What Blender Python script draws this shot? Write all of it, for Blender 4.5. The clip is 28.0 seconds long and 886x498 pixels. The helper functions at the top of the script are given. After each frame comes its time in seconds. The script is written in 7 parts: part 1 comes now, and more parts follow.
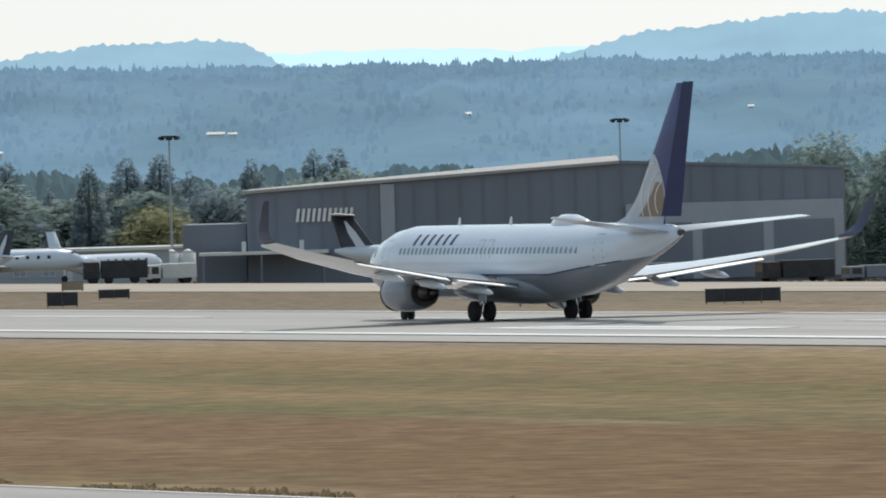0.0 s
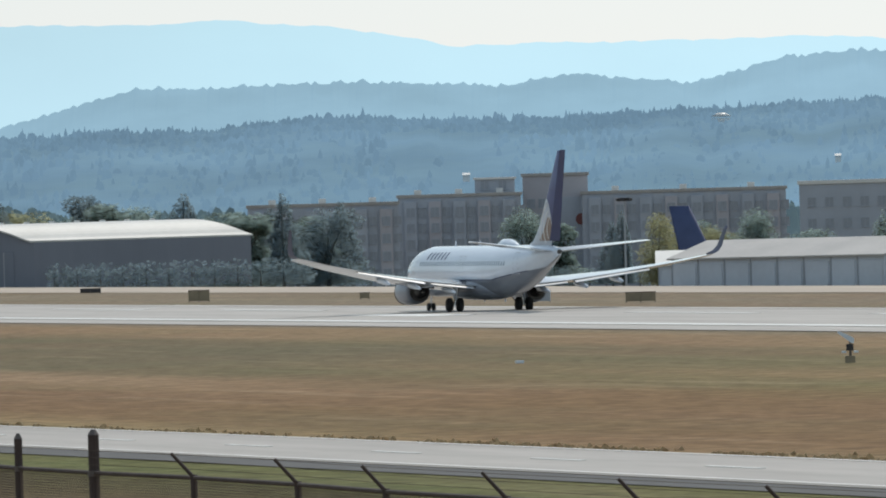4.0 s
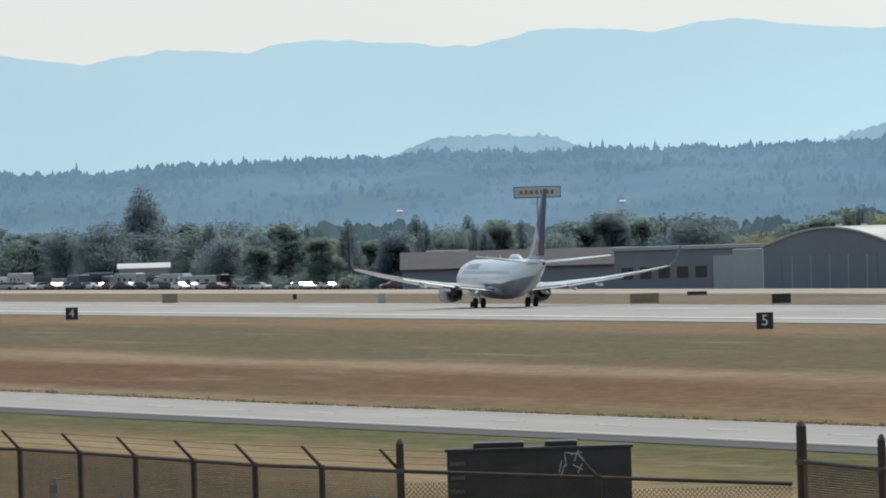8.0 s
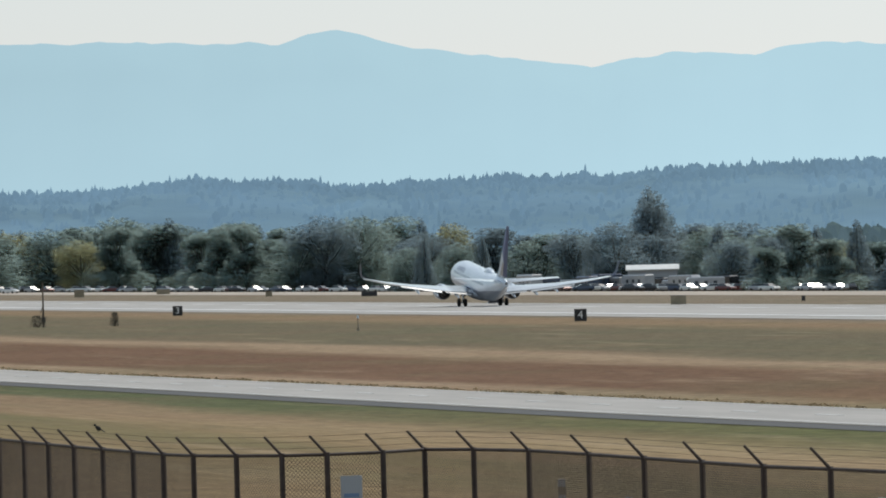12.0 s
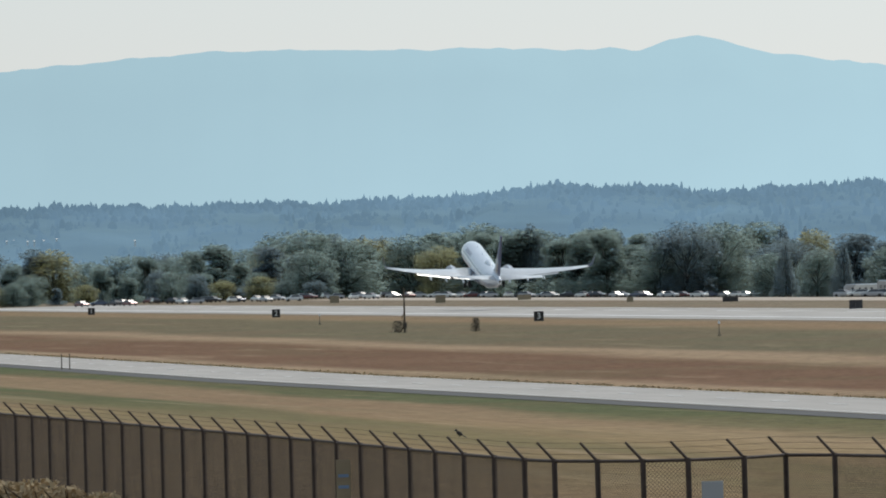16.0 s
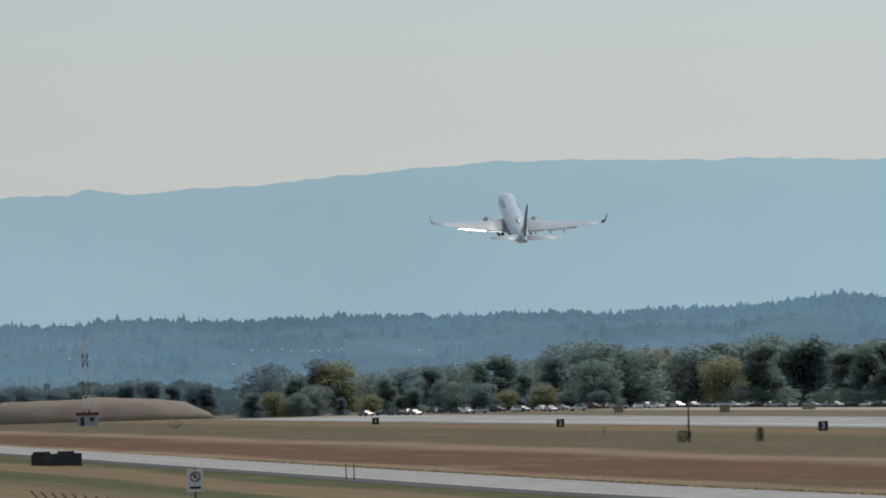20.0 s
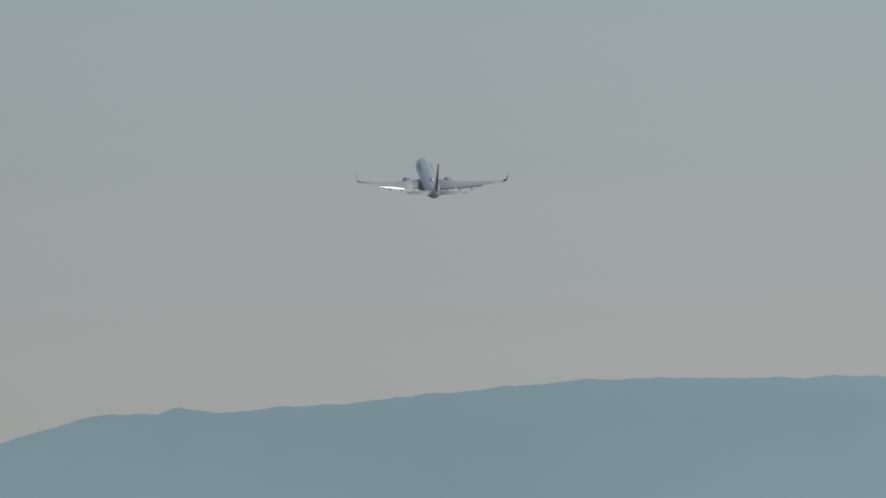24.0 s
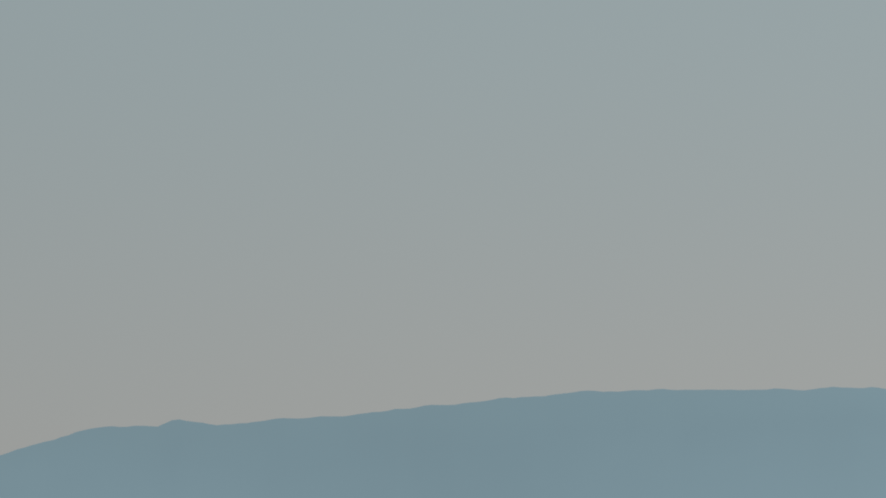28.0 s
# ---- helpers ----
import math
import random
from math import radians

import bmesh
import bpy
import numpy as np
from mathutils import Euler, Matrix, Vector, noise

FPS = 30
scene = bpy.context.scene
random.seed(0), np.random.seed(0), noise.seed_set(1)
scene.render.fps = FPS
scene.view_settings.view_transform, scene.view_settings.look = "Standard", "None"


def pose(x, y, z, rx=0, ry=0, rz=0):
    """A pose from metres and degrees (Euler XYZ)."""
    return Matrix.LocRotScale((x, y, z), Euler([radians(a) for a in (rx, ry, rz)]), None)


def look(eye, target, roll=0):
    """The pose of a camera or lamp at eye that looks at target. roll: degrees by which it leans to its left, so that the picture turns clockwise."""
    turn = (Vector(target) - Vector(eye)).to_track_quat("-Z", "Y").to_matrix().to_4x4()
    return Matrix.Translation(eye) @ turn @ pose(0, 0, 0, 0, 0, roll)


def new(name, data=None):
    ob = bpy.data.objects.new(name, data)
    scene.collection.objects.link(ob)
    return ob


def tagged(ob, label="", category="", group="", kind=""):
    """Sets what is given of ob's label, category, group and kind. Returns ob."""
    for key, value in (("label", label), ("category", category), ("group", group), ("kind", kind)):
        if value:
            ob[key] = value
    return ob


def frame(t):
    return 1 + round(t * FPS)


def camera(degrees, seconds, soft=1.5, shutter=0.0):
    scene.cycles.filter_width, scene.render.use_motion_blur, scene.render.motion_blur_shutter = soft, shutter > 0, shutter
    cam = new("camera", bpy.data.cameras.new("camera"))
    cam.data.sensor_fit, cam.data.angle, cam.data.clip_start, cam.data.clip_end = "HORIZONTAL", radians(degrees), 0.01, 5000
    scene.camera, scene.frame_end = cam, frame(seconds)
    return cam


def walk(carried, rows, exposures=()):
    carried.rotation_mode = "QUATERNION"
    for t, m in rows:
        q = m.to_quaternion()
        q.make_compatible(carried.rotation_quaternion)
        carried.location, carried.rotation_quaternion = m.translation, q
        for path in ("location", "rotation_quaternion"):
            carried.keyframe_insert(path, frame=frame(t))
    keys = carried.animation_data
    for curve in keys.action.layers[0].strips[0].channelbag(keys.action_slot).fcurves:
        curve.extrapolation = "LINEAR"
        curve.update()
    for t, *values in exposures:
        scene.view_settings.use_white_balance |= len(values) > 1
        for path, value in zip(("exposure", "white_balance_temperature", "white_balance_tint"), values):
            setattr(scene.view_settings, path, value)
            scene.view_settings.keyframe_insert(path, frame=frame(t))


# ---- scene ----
# The camera stands on a bank and pans on a tripod whose axis leans a little.
cam = camera(4.7611, 28.0, 1.9)
EYE = Vector((0, 0, 8.715))
LEAN = pose(0, 0, 0, 0, 0, -9.610) @ pose(0, 0, 0, 0, 1.647, 0) @ pose(0, 0, 0, -0.0436)


def aim(pan, tilt):
    """Camera pose on the tripod: pan to the left and tilt up, in degrees."""
    return Matrix.Translation(EYE) @ LEAN @ pose(0, 0, 0, 0, 0, pan) @ pose(0, 0, 0, 90 + tilt)


PAN = [
    (0.0, -15.1909, 0.0), (0.5, -13.9301, 0.0), (1.0, -12.8455, 0.0), (1.5, -11.7699, 0.0), (2.0, -10.743, 0.0),
    (2.5, -9.8285, 0.0), (3.0, -8.9566, 0.0), (3.5, -8.0968, 0.0), (4.0, -7.2582, 0.0), (4.5, -6.5017, 0.0015),
    (6.5, -4.1775, 0.003), (7.0, -3.6154, 0.0046), (7.5, -3.0868, 0.0046), (8.0, -2.6189, 0.0046), (8.5, -2.1966, 0.0061),
    (9.0, -1.8016, 0.0061), (9.5, -1.4371, 0.0076), (10.0, -1.1181, 0.0091), (10.5, -0.8477, 0.0106), (11.0, -0.5408, 0.0122),
    (11.5, -0.1944, 0.0122), (12.0, 0.1155, 0.0122), (12.5, 0.395, 0.0137), (13.0, 0.6745, 0.0152), (13.5, 0.9449, 0.0152),
    (15.5, 1.8381, 0.0319), (16.0, 2.0569, 0.041), (16.5, 2.2969, 0.0532), (17.0, 2.5156, 0.0623), (17.5, 2.7526, 0.0866),
    (18.0, 3.02, 0.1504), (18.5, 3.2417, 0.2446), (19.0, 3.3633, 0.3509), (19.5, 3.4787, 0.4907), (20.0, 3.5851, 0.6304),
    (20.5, 3.7127, 0.7611), (21.0, 3.8008, 0.9008), (21.5, 3.8737, 1.0406), (22.0, 3.9253, 1.2016), (22.5, 3.9618, 1.3657),
    (24.5, 4.0894, 1.8761), (25.0, 4.0985, 1.8943), (25.5, 4.0985, 1.8882), (26.0, 4.0894, 1.8761), (26.5, 4.0681, 1.867),
    (27.0, 4.0681, 1.867), (27.5, 4.0681, 1.867), (28.0, 4.0621, 1.867)]
walk(cam, [(t, aim(a, b)) for t, a, b in PAN],
     exposures=[(0, 0.09), (4, 0.08), (9, 0.03), (13.5, 0.0), (17, -0.02), (18.5, -0.08), (20, -0.4), (22.5, -0.85), (24.5, -1.05), (28, -1.08)])

# ---- light ----
SUN_AZ, SUN_EL = 38.0, 52.0          # degrees right of the runway heading, and up
world = bpy.data.worlds.new("sky")
scene.world = world
world.use_nodes = True
wn = world.node_tree.nodes
sky = wn.new("ShaderNodeTexSky")
sky.sky_type, sky.sun_disc = "NISHITA", False
sky.sun_elevation, sky.sun_rotation = radians(SUN_EL), radians(SUN_AZ)
sky.air_density, sky.dust_density, sky.ozone_density, sky.altitude = 1.0, 1.0, 1.0, 0
# thick summer haze whitens the sky towards the horizon, all the way round
wl = world.node_tree.links
tco, sep = wn.new("ShaderNodeTexCoord"), wn.new("ShaderNodeSeparateXYZ")
wl.new(tco.outputs["Generated"], sep.inputs[0])
low = wn.new("ShaderNodeValToRGB")
low.color_ramp.interpolation = "EASE"
low.color_ramp.elements[0].position, low.color_ramp.elements[0].color = 0.0, (7.15, 7.2, 6.95, 1)
low.color_ramp.elements[1].position, low.color_ramp.elements[1].color = 0.065, (6.1, 7.4, 7.8, 1)
thick = wn.new("ShaderNodeMapRange")
thick.inputs["From Min"].default_value, thick.inputs["From Max"].default_value = 0.03, 0.34
thick.inputs["To Min"].default_value, thick.inputs["To Max"].default_value = 0.96, 0.45
wl.new(sep.outputs["Z"], low.inputs[0])
wl.new(sep.outputs["Z"], thick.inputs[0])
haze = wn.new("ShaderNodeMix")
haze.data_type = "RGBA"
wl.new(thick.outputs[0], haze.inputs["Factor"])
wl.new(sky.outputs[0], haze.inputs["A"])
# the hazy air is brighter on the sun's side
glare_dot, glare = wn.new("ShaderNodeVectorMath"), wn.new("ShaderNodeMapRange")
glare_dot.operation = "DOT_PRODUCT"
glare_dot.inputs[1].default_value = (math.sin(radians(SUN_AZ)), math.cos(radians(SUN_AZ)), 0)
wl.new(tco.outputs["Generated"], glare_dot.inputs[0])
glare.inputs["From Min"].default_value, glare.inputs["From Max"].default_value = 0.72, 1.0
glare.inputs["To Min"].default_value, glare.inputs["To Max"].default_value = 0.83, 1.28
wl.new(glare_dot.outputs["Value"], glare.inputs[0])
scat = wn.new("ShaderNodeVectorMath")
scat.operation = "SCALE"
wl.new(low.outputs[0], scat.inputs[0])
wl.new(glare.outputs[0], scat.inputs["Scale"])
wl.new(scat.outputs[0], haze.inputs["B"])
wl.new(haze.outputs["Result"], wn["Background"].inputs[0])
wn["Background"].inputs[1].default_value = 0.10
sun = new("sun", bpy.data.lights.new("sun", "SUN"))
sun.data.energy, sun.data.angle, sun.data.color = 2.3, radians(0.55), (1.0, 0.94, 0.84)
sun_way = Vector((math.sin(radians(SUN_AZ)) * math.cos(radians(SUN_EL)), math.cos(radians(SUN_AZ)) * math.cos(radians(SUN_EL)), math.sin(radians(SUN_EL))))
sun.matrix_world = look(sun_way * 300, (0, 0, 0))


# ---- materials ----
def mat(name, c1, c2=None, scale=1.0, rough=0.7, metal=0.0, bump=0.0, fine=None, stretch=(1, 1, 1), coat=0.0, glow=None, spec=0.5):
    """Two-scale procedural surface; glow is the emission (colour, strength) that paints bright haze onto far hills and
    woods.
    """
    m = bpy.data.materials.new(name)
    m.use_nodes = True
    nt = m.node_tree
    n, l = nt.nodes, nt.links
    b = n["Principled BSDF"]
    b.inputs["Roughness"].default_value = rough
    b.inputs["Metallic"].default_value = metal
    b.inputs["Coat Weight"].default_value = coat
    b.inputs["Specular IOR Level"].default_value = spec
    c2 = c2 or tuple(0.82 * v for v in c1)
    tc = n.new("ShaderNodeNewGeometry") if max(stretch) > 1.5 or min(stretch) < 0.9 else n.new("ShaderNodeTexCoord")
    mp = n.new("ShaderNodeMapping")
    mp.inputs["Scale"].default_value = stretch
    l.new(tc.outputs["Position" if "Position" in tc.outputs else "Object"], mp.inputs[0])
    big, small = n.new("ShaderNodeTexNoise"), n.new("ShaderNodeTexNoise")
    big.inputs["Scale"].default_value, big.inputs["Detail"].default_value = scale, 4
    small.inputs["Scale"].default_value, small.inputs["Detail"].default_value = fine or scale * 9, 3
    for t in (big, small):
        l.new(mp.outputs[0], t.inputs["Vector"])
    mix = n.new("ShaderNodeMath")
    mix.operation = "MULTIPLY_ADD"
    mix.inputs[1].default_value = 0.35
    l.new(small.outputs[0], mix.inputs[0])
    l.new(big.outputs[0], mix.inputs[2])
    ramp = n.new("ShaderNodeValToRGB")
    ramp.color_ramp.elements[0].position, ramp.color_ramp.elements[1].position = 0.45, 0.9
    ramp.color_ramp.elements[0].color, ramp.color_ramp.elements[1].color = (*c2, 1), (*c1, 1)
    l.new(mix.outputs[0], ramp.inputs[0])
    l.new(ramp.outputs[0], b.inputs["Base Color"])
    if bump:
        bp = n.new("ShaderNodeBump")
        bp.inputs["Strength"].default_value = bump
        l.new(mix.outputs[0], bp.inputs["Height"])
        l.new(bp.outputs[0], b.inputs["Normal"])
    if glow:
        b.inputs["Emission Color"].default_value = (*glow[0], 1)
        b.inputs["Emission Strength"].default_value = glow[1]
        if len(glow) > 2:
            # haze painted as emission, stronger on the sun's side
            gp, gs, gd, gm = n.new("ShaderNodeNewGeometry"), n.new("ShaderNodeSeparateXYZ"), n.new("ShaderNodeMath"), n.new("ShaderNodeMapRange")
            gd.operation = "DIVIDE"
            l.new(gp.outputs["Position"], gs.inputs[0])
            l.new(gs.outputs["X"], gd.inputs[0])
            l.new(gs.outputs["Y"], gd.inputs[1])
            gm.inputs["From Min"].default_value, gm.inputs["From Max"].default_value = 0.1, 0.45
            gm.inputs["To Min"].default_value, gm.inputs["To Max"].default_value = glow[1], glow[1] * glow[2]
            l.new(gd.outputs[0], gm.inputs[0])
            # painted haze glows stronger towards the hills' foot; uneven woods vary it
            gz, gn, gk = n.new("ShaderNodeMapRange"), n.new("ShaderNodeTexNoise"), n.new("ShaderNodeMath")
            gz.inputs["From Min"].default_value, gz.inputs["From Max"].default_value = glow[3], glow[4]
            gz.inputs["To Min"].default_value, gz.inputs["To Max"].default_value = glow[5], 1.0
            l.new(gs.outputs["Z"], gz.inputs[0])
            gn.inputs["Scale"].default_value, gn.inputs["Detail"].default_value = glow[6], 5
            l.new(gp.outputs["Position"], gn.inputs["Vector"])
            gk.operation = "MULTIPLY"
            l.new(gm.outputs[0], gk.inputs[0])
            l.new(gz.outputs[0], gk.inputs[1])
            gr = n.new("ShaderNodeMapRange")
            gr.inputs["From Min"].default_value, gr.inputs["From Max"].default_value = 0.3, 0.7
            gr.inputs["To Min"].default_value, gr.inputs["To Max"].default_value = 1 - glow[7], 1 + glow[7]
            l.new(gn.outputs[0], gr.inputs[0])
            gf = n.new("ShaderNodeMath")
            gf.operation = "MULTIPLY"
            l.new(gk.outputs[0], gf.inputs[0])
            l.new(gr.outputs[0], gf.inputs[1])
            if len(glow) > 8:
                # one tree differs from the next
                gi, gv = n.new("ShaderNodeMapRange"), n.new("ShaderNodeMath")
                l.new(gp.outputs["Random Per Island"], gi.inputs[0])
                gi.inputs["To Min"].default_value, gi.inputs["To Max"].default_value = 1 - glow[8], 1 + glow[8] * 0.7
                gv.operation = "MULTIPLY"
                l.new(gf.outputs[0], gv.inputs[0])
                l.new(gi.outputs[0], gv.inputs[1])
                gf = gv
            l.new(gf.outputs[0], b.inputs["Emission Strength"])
    return m


def grass_mat(name, cols, sx, sy):
    """Dry airfield grass: mown bands along the runway, blotches and fine tufts."""
    m = mat(name, cols[0], cols[1], 0.05, 1.0, spec=0.1)
    nt = m.node_tree
    n, l = nt.nodes, nt.links
    geo = n.new("ShaderNodeNewGeometry")

    def layer(scale, stretch, detail, lo, hi):
        mp, tx, mr = n.new("ShaderNodeMapping"), n.new("ShaderNodeTexNoise"), n.new("ShaderNodeMapRange")
        mp.inputs["Scale"].default_value = stretch
        tx.inputs["Scale"].default_value, tx.inputs["Detail"].default_value = scale, detail
        mr.inputs["From Min"].default_value, mr.inputs["From Max"].default_value = lo, hi
        l.new(geo.outputs["Position"], mp.inputs[0])
        l.new(mp.outputs[0], tx.inputs["Vector"])
        l.new(tx.outputs[0], mr.inputs[0])
        return mr.outputs[0]

    def blend(fac, a, c):
        mx = n.new("ShaderNodeMix")
        mx.data_type = "RGBA"
        l.new(fac, mx.inputs["Factor"])
        for s, v in ((mx.inputs["A"], a), (mx.inputs["B"], c)):
            if isinstance(v, tuple):
                s.default_value = (*v, 1)
            else:
                l.new(v, s)
        return mx.outputs["Result"]

    bands = layer(1.0, (sx, sy, 0), 3, 0.42, 0.58)
    blot = layer(1.0, (0.05, 0.02, 0), 5, 0.42, 0.66)
    pale = layer(1.0, (0.22, 0.018, 0), 4, 0.58, 0.72)
    tuft = layer(1.0, (1.3, 0.8, 0), 4, 0.3, 0.75)
    col = blend(bands, cols[0], cols[1])
    # mown lanes of different grass run along the runway
    sx_, wob, lane, lanes = n.new("ShaderNodeSeparateXYZ"), n.new("ShaderNodeMath"), n.new("ShaderNodeMapRange"), n.new("ShaderNodeValToRGB")
    l.new(geo.outputs["Position"], sx_.inputs[0])
    wob.operation = "MULTIPLY_ADD"
    wob.inputs[1].default_value = 9.0
    l.new(layer(1.0, (0.05, 0.006, 0), 4, 0.2, 0.8), wob.inputs[0])
    l.new(sx_.outputs["X"], wob.inputs[2])
    lane.inputs["From Min"].default_value, lane.inputs["From Max"].default_value = 44.5, 219.5
    l.new(wob.outputs[0], lane.inputs[0])
    tan, grn, red, pal, olv = (0.31, 0.22, 0.135), (0.108, 0.132, 0.06), (0.2, 0.112, 0.07), (0.41, 0.3, 0.2), (0.178, 0.155, 0.098)
    stops = ((40, tan), (54, grn), (63, grn), (67, tan), (80, tan), (83, grn), (90, grn), (101, tan), (107, pal), (111, red), (131, red), (139, pal), (143, pal), (149, olv), (188, olv), (197, tan), (206, tan), (214, (0.275, 0.23, 0.172)))
    tan_, grn_, red_, pal_, olv_ = (0.32, 0.232, 0.125), (0.14, 0.155, 0.06), (0.245, 0.157, 0.085), (0.41, 0.305, 0.18), (0.225, 0.187, 0.092)
    near = ((40, tan_), (58, olv_), (66, tan_), (78, pal_), (86, olv_), (92, grn_), (104, grn_), (109, olv_), (113, tan_), (119, red_), (146, red_), (154, olv_), (165, tan_), (176, olv_), (188, tan_), (203, pal_), (214, (0.43, 0.35, 0.265)))
    lanes2, pick = n.new("ShaderNodeValToRGB"), n.new("ShaderNodeMapRange")
    for ramp_, rows_ in ((lanes, stops), (lanes2, near)):
        er = ramp_.color_ramp.elements
        for k, (x, c) in enumerate(rows_):
            e = er[k] if k < 2 else er.new(1.0)
            e.position, e.color = max(0.0, (x - 40) / 175), (*c, 1)
        l.new(lane.outputs[0], ramp_.inputs[0])
    pick.inputs["From Min"].default_value, pick.inputs["From Max"].default_value = 450, 600
    l.new(sx_.outputs["Y"], pick.inputs[0])
    both_ = n.new("ShaderNodeMix")
    both_.data_type = "RGBA"
    l.new(pick.outputs[0], both_.inputs["Factor"])
    l.new(lanes2.outputs[0], both_.inputs["A"])
    l.new(lanes.outputs[0], both_.inputs["B"])
    half = n.new("ShaderNodeMix")
    half.data_type = "RGBA"
    half.inputs["Factor"].default_value = 0.95
    l.new(col, half.inputs["A"])
    l.new(both_.outputs["Result"], half.inputs["B"])
    col = half.outputs["Result"]
    soft = n.new("ShaderNodeMath")
    soft.operation = "MULTIPLY"
    soft.inputs[1].default_value = 0.3
    l.new(blot, soft.inputs[0])
    col = blend(soft.outputs[0], col, cols[2])
    green = n.new("ShaderNodeMath")
    green.operation = "MULTIPLY"
    green.inputs[1].default_value = 0.3
    l.new(layer(1.0, (0.06, 0.016, 0), 6, 0.5, 0.68), green.inputs[0])
    col = blend(green.outputs[0], col, cols[4])
    thin = n.new("ShaderNodeMath")
    thin.operation = "MULTIPLY"
    thin.inputs[1].default_value = 0.3
    l.new(pale, thin.inputs[0])
    col = blend(thin.outputs[0], col, cols[3])
    speck = layer(1.0, (0.55, 0.4, 0), 8, 0.34, 0.66)
    tip = n.new("ShaderNodeMix")
    tip.data_type, tip.blend_type = "RGBA", "MULTIPLY"
    tip.inputs["Factor"].default_value = 0.4
    l.new(col, tip.inputs["A"])
    tr = n.new("ShaderNodeValToRGB")
    tr.color_ramp.elements[0].color, tr.color_ramp.elements[1].color = (0.5, 0.49, 0.47, 1), (1.6, 1.58, 1.52, 1)
    l.new(speck, tr.inputs[0])
    l.new(tr.outputs[0], tip.inputs["B"])
    col = tip.outputs["Result"]
    dark = n.new("ShaderNodeMix")
    dark.data_type, dark.blend_type = "RGBA", "MULTIPLY"
    dark.inputs["Factor"].default_value = 0.68
    l.new(col, dark.inputs["A"])
    cr = n.new("ShaderNodeValToRGB")
    cr.color_ramp.elements[0].color = (0.45, 0.43, 0.4, 1)
    l.new(tuft, cr.inputs[0])
    l.new(cr.outputs[0], dark.inputs["B"])
    l.new(dark.outputs["Result"], n["Principled BSDF"].inputs["Base Color"])
    bp = n.new("ShaderNodeBump")
    bp.inputs["Strength"].default_value, bp.inputs["Distance"].default_value = 0.6, 0.3
    l.new(tuft, bp.inputs["Height"])
    l.new(bp.outputs[0], n["Principled BSDF"].inputs["Normal"])
    return m


M = {}
M["grass"] = grass_mat("dry_grass", ((0.29, 0.205, 0.125), (0.19, 0.165, 0.09), (0.28, 0.17, 0.11), (0.52, 0.41, 0.275), (0.17, 0.17, 0.09)), 0.11, 0.004)
M["concrete"] = mat("runway_concrete", (0.47, 0.445, 0.42), (0.34, 0.32, 0.30), 0.35, 0.8, bump=0.05, stretch=(1, 0.06, 1), spec=0.25)
M["taxi"] = mat("taxiway_concrete", (0.49, 0.42, 0.35), (0.36, 0.305, 0.25), 0.3, 0.8, stretch=(1, 0.08, 1), spec=0.25)
M["asphalt"] = mat("worn_asphalt", (0.45, 0.425, 0.40), (0.36, 0.34, 0.32), 0.4, 0.85, bump=0.1, stretch=(1, 0.1, 1), spec=0.2)
M["dark_asphalt"] = mat("dark_asphalt", (0.07, 0.07, 0.07), (0.045, 0.045, 0.045), 0.5, 0.85, bump=0.1)
M["line"] = mat("marking_paint", (0.82, 0.82, 0.80), (0.68, 0.68, 0.66), 0.5, 0.5)
M["white"] = mat("white_paint", (0.68, 0.75, 0.84), (0.62, 0.69, 0.78), 0.25, 0.25, coat=0.5)
M["grey"] = mat("grey_belly_paint", (0.24, 0.26, 0.30), (0.19, 0.21, 0.245), 0.3, 0.35, coat=0.3)
M["wing"] = mat("wing_grey_paint", (0.72, 0.73, 0.74), (0.62, 0.63, 0.64), 0.5, 0.3, coat=1.0)
M["winglet"] = mat("winglet_blue_paint", (0.016, 0.022, 0.075), (0.012, 0.016, 0.055), 0.4, 0.45)
M["flap"] = mat("bare_flap_metal", (0.8, 0.8, 0.8), (0.7, 0.7, 0.7), 0.5, 0.38, 0.8)
M["blue"] = mat("dark_blue_paint", (0.02, 0.028, 0.11), (0.015, 0.02, 0.085), 0.4, 0.4, coat=0.05, spec=0.25)
M["mid_blue"] = mat("mid_blue_paint", (0.16, 0.27, 0.45), (0.12, 0.2, 0.36), 0.4, 0.35, coat=0.3)
M["fin_blue"] = mat("fin_blue_paint", (0.075, 0.09, 0.215), (0.055, 0.07, 0.17), 0.4, 0.4, coat=0.05, spec=0.25)
M["globe"] = mat("pale_globe_paint", (0.52, 0.55, 0.6), (0.42, 0.45, 0.5), 0.5, 0.35)
M["gold"] = mat("gold_paint", (0.27, 0.185, 0.135), (0.21, 0.14, 0.10), 0.6, 0.4)
M["metal"] = mat("bare_metal", (0.65, 0.65, 0.66), (0.5, 0.5, 0.5), 2, 0.25, 1.0)
M["dark_metal"] = mat("burnt_metal", (0.12, 0.11, 0.1), (0.06, 0.06, 0.06), 2, 0.4, 0.9)
M["rubber"] = mat("black_rubber", (0.025, 0.025, 0.025), (0.015, 0.015, 0.015), 6, 0.85)
M["glass"] = mat("dark_window_glass", (0.02, 0.025, 0.03), (0.015, 0.02, 0.025), 1, 0.08, coat=0.5)
M["cabin_glass"] = mat("shaded_cabin_glass", (0.22, 0.27, 0.33), (0.17, 0.21, 0.27), 1, 0.15, coat=0.3)
M["dark_glass"] = mat("dark_tinted_windscreen", (0.008, 0.009, 0.013), (0.006, 0.007, 0.01), 1, 0.2, spec=0.2)
M["sign_black"] = mat("black_sign_face", (0.02, 0.02, 0.022), (0.012, 0.012, 0.014), 3, 0.45)
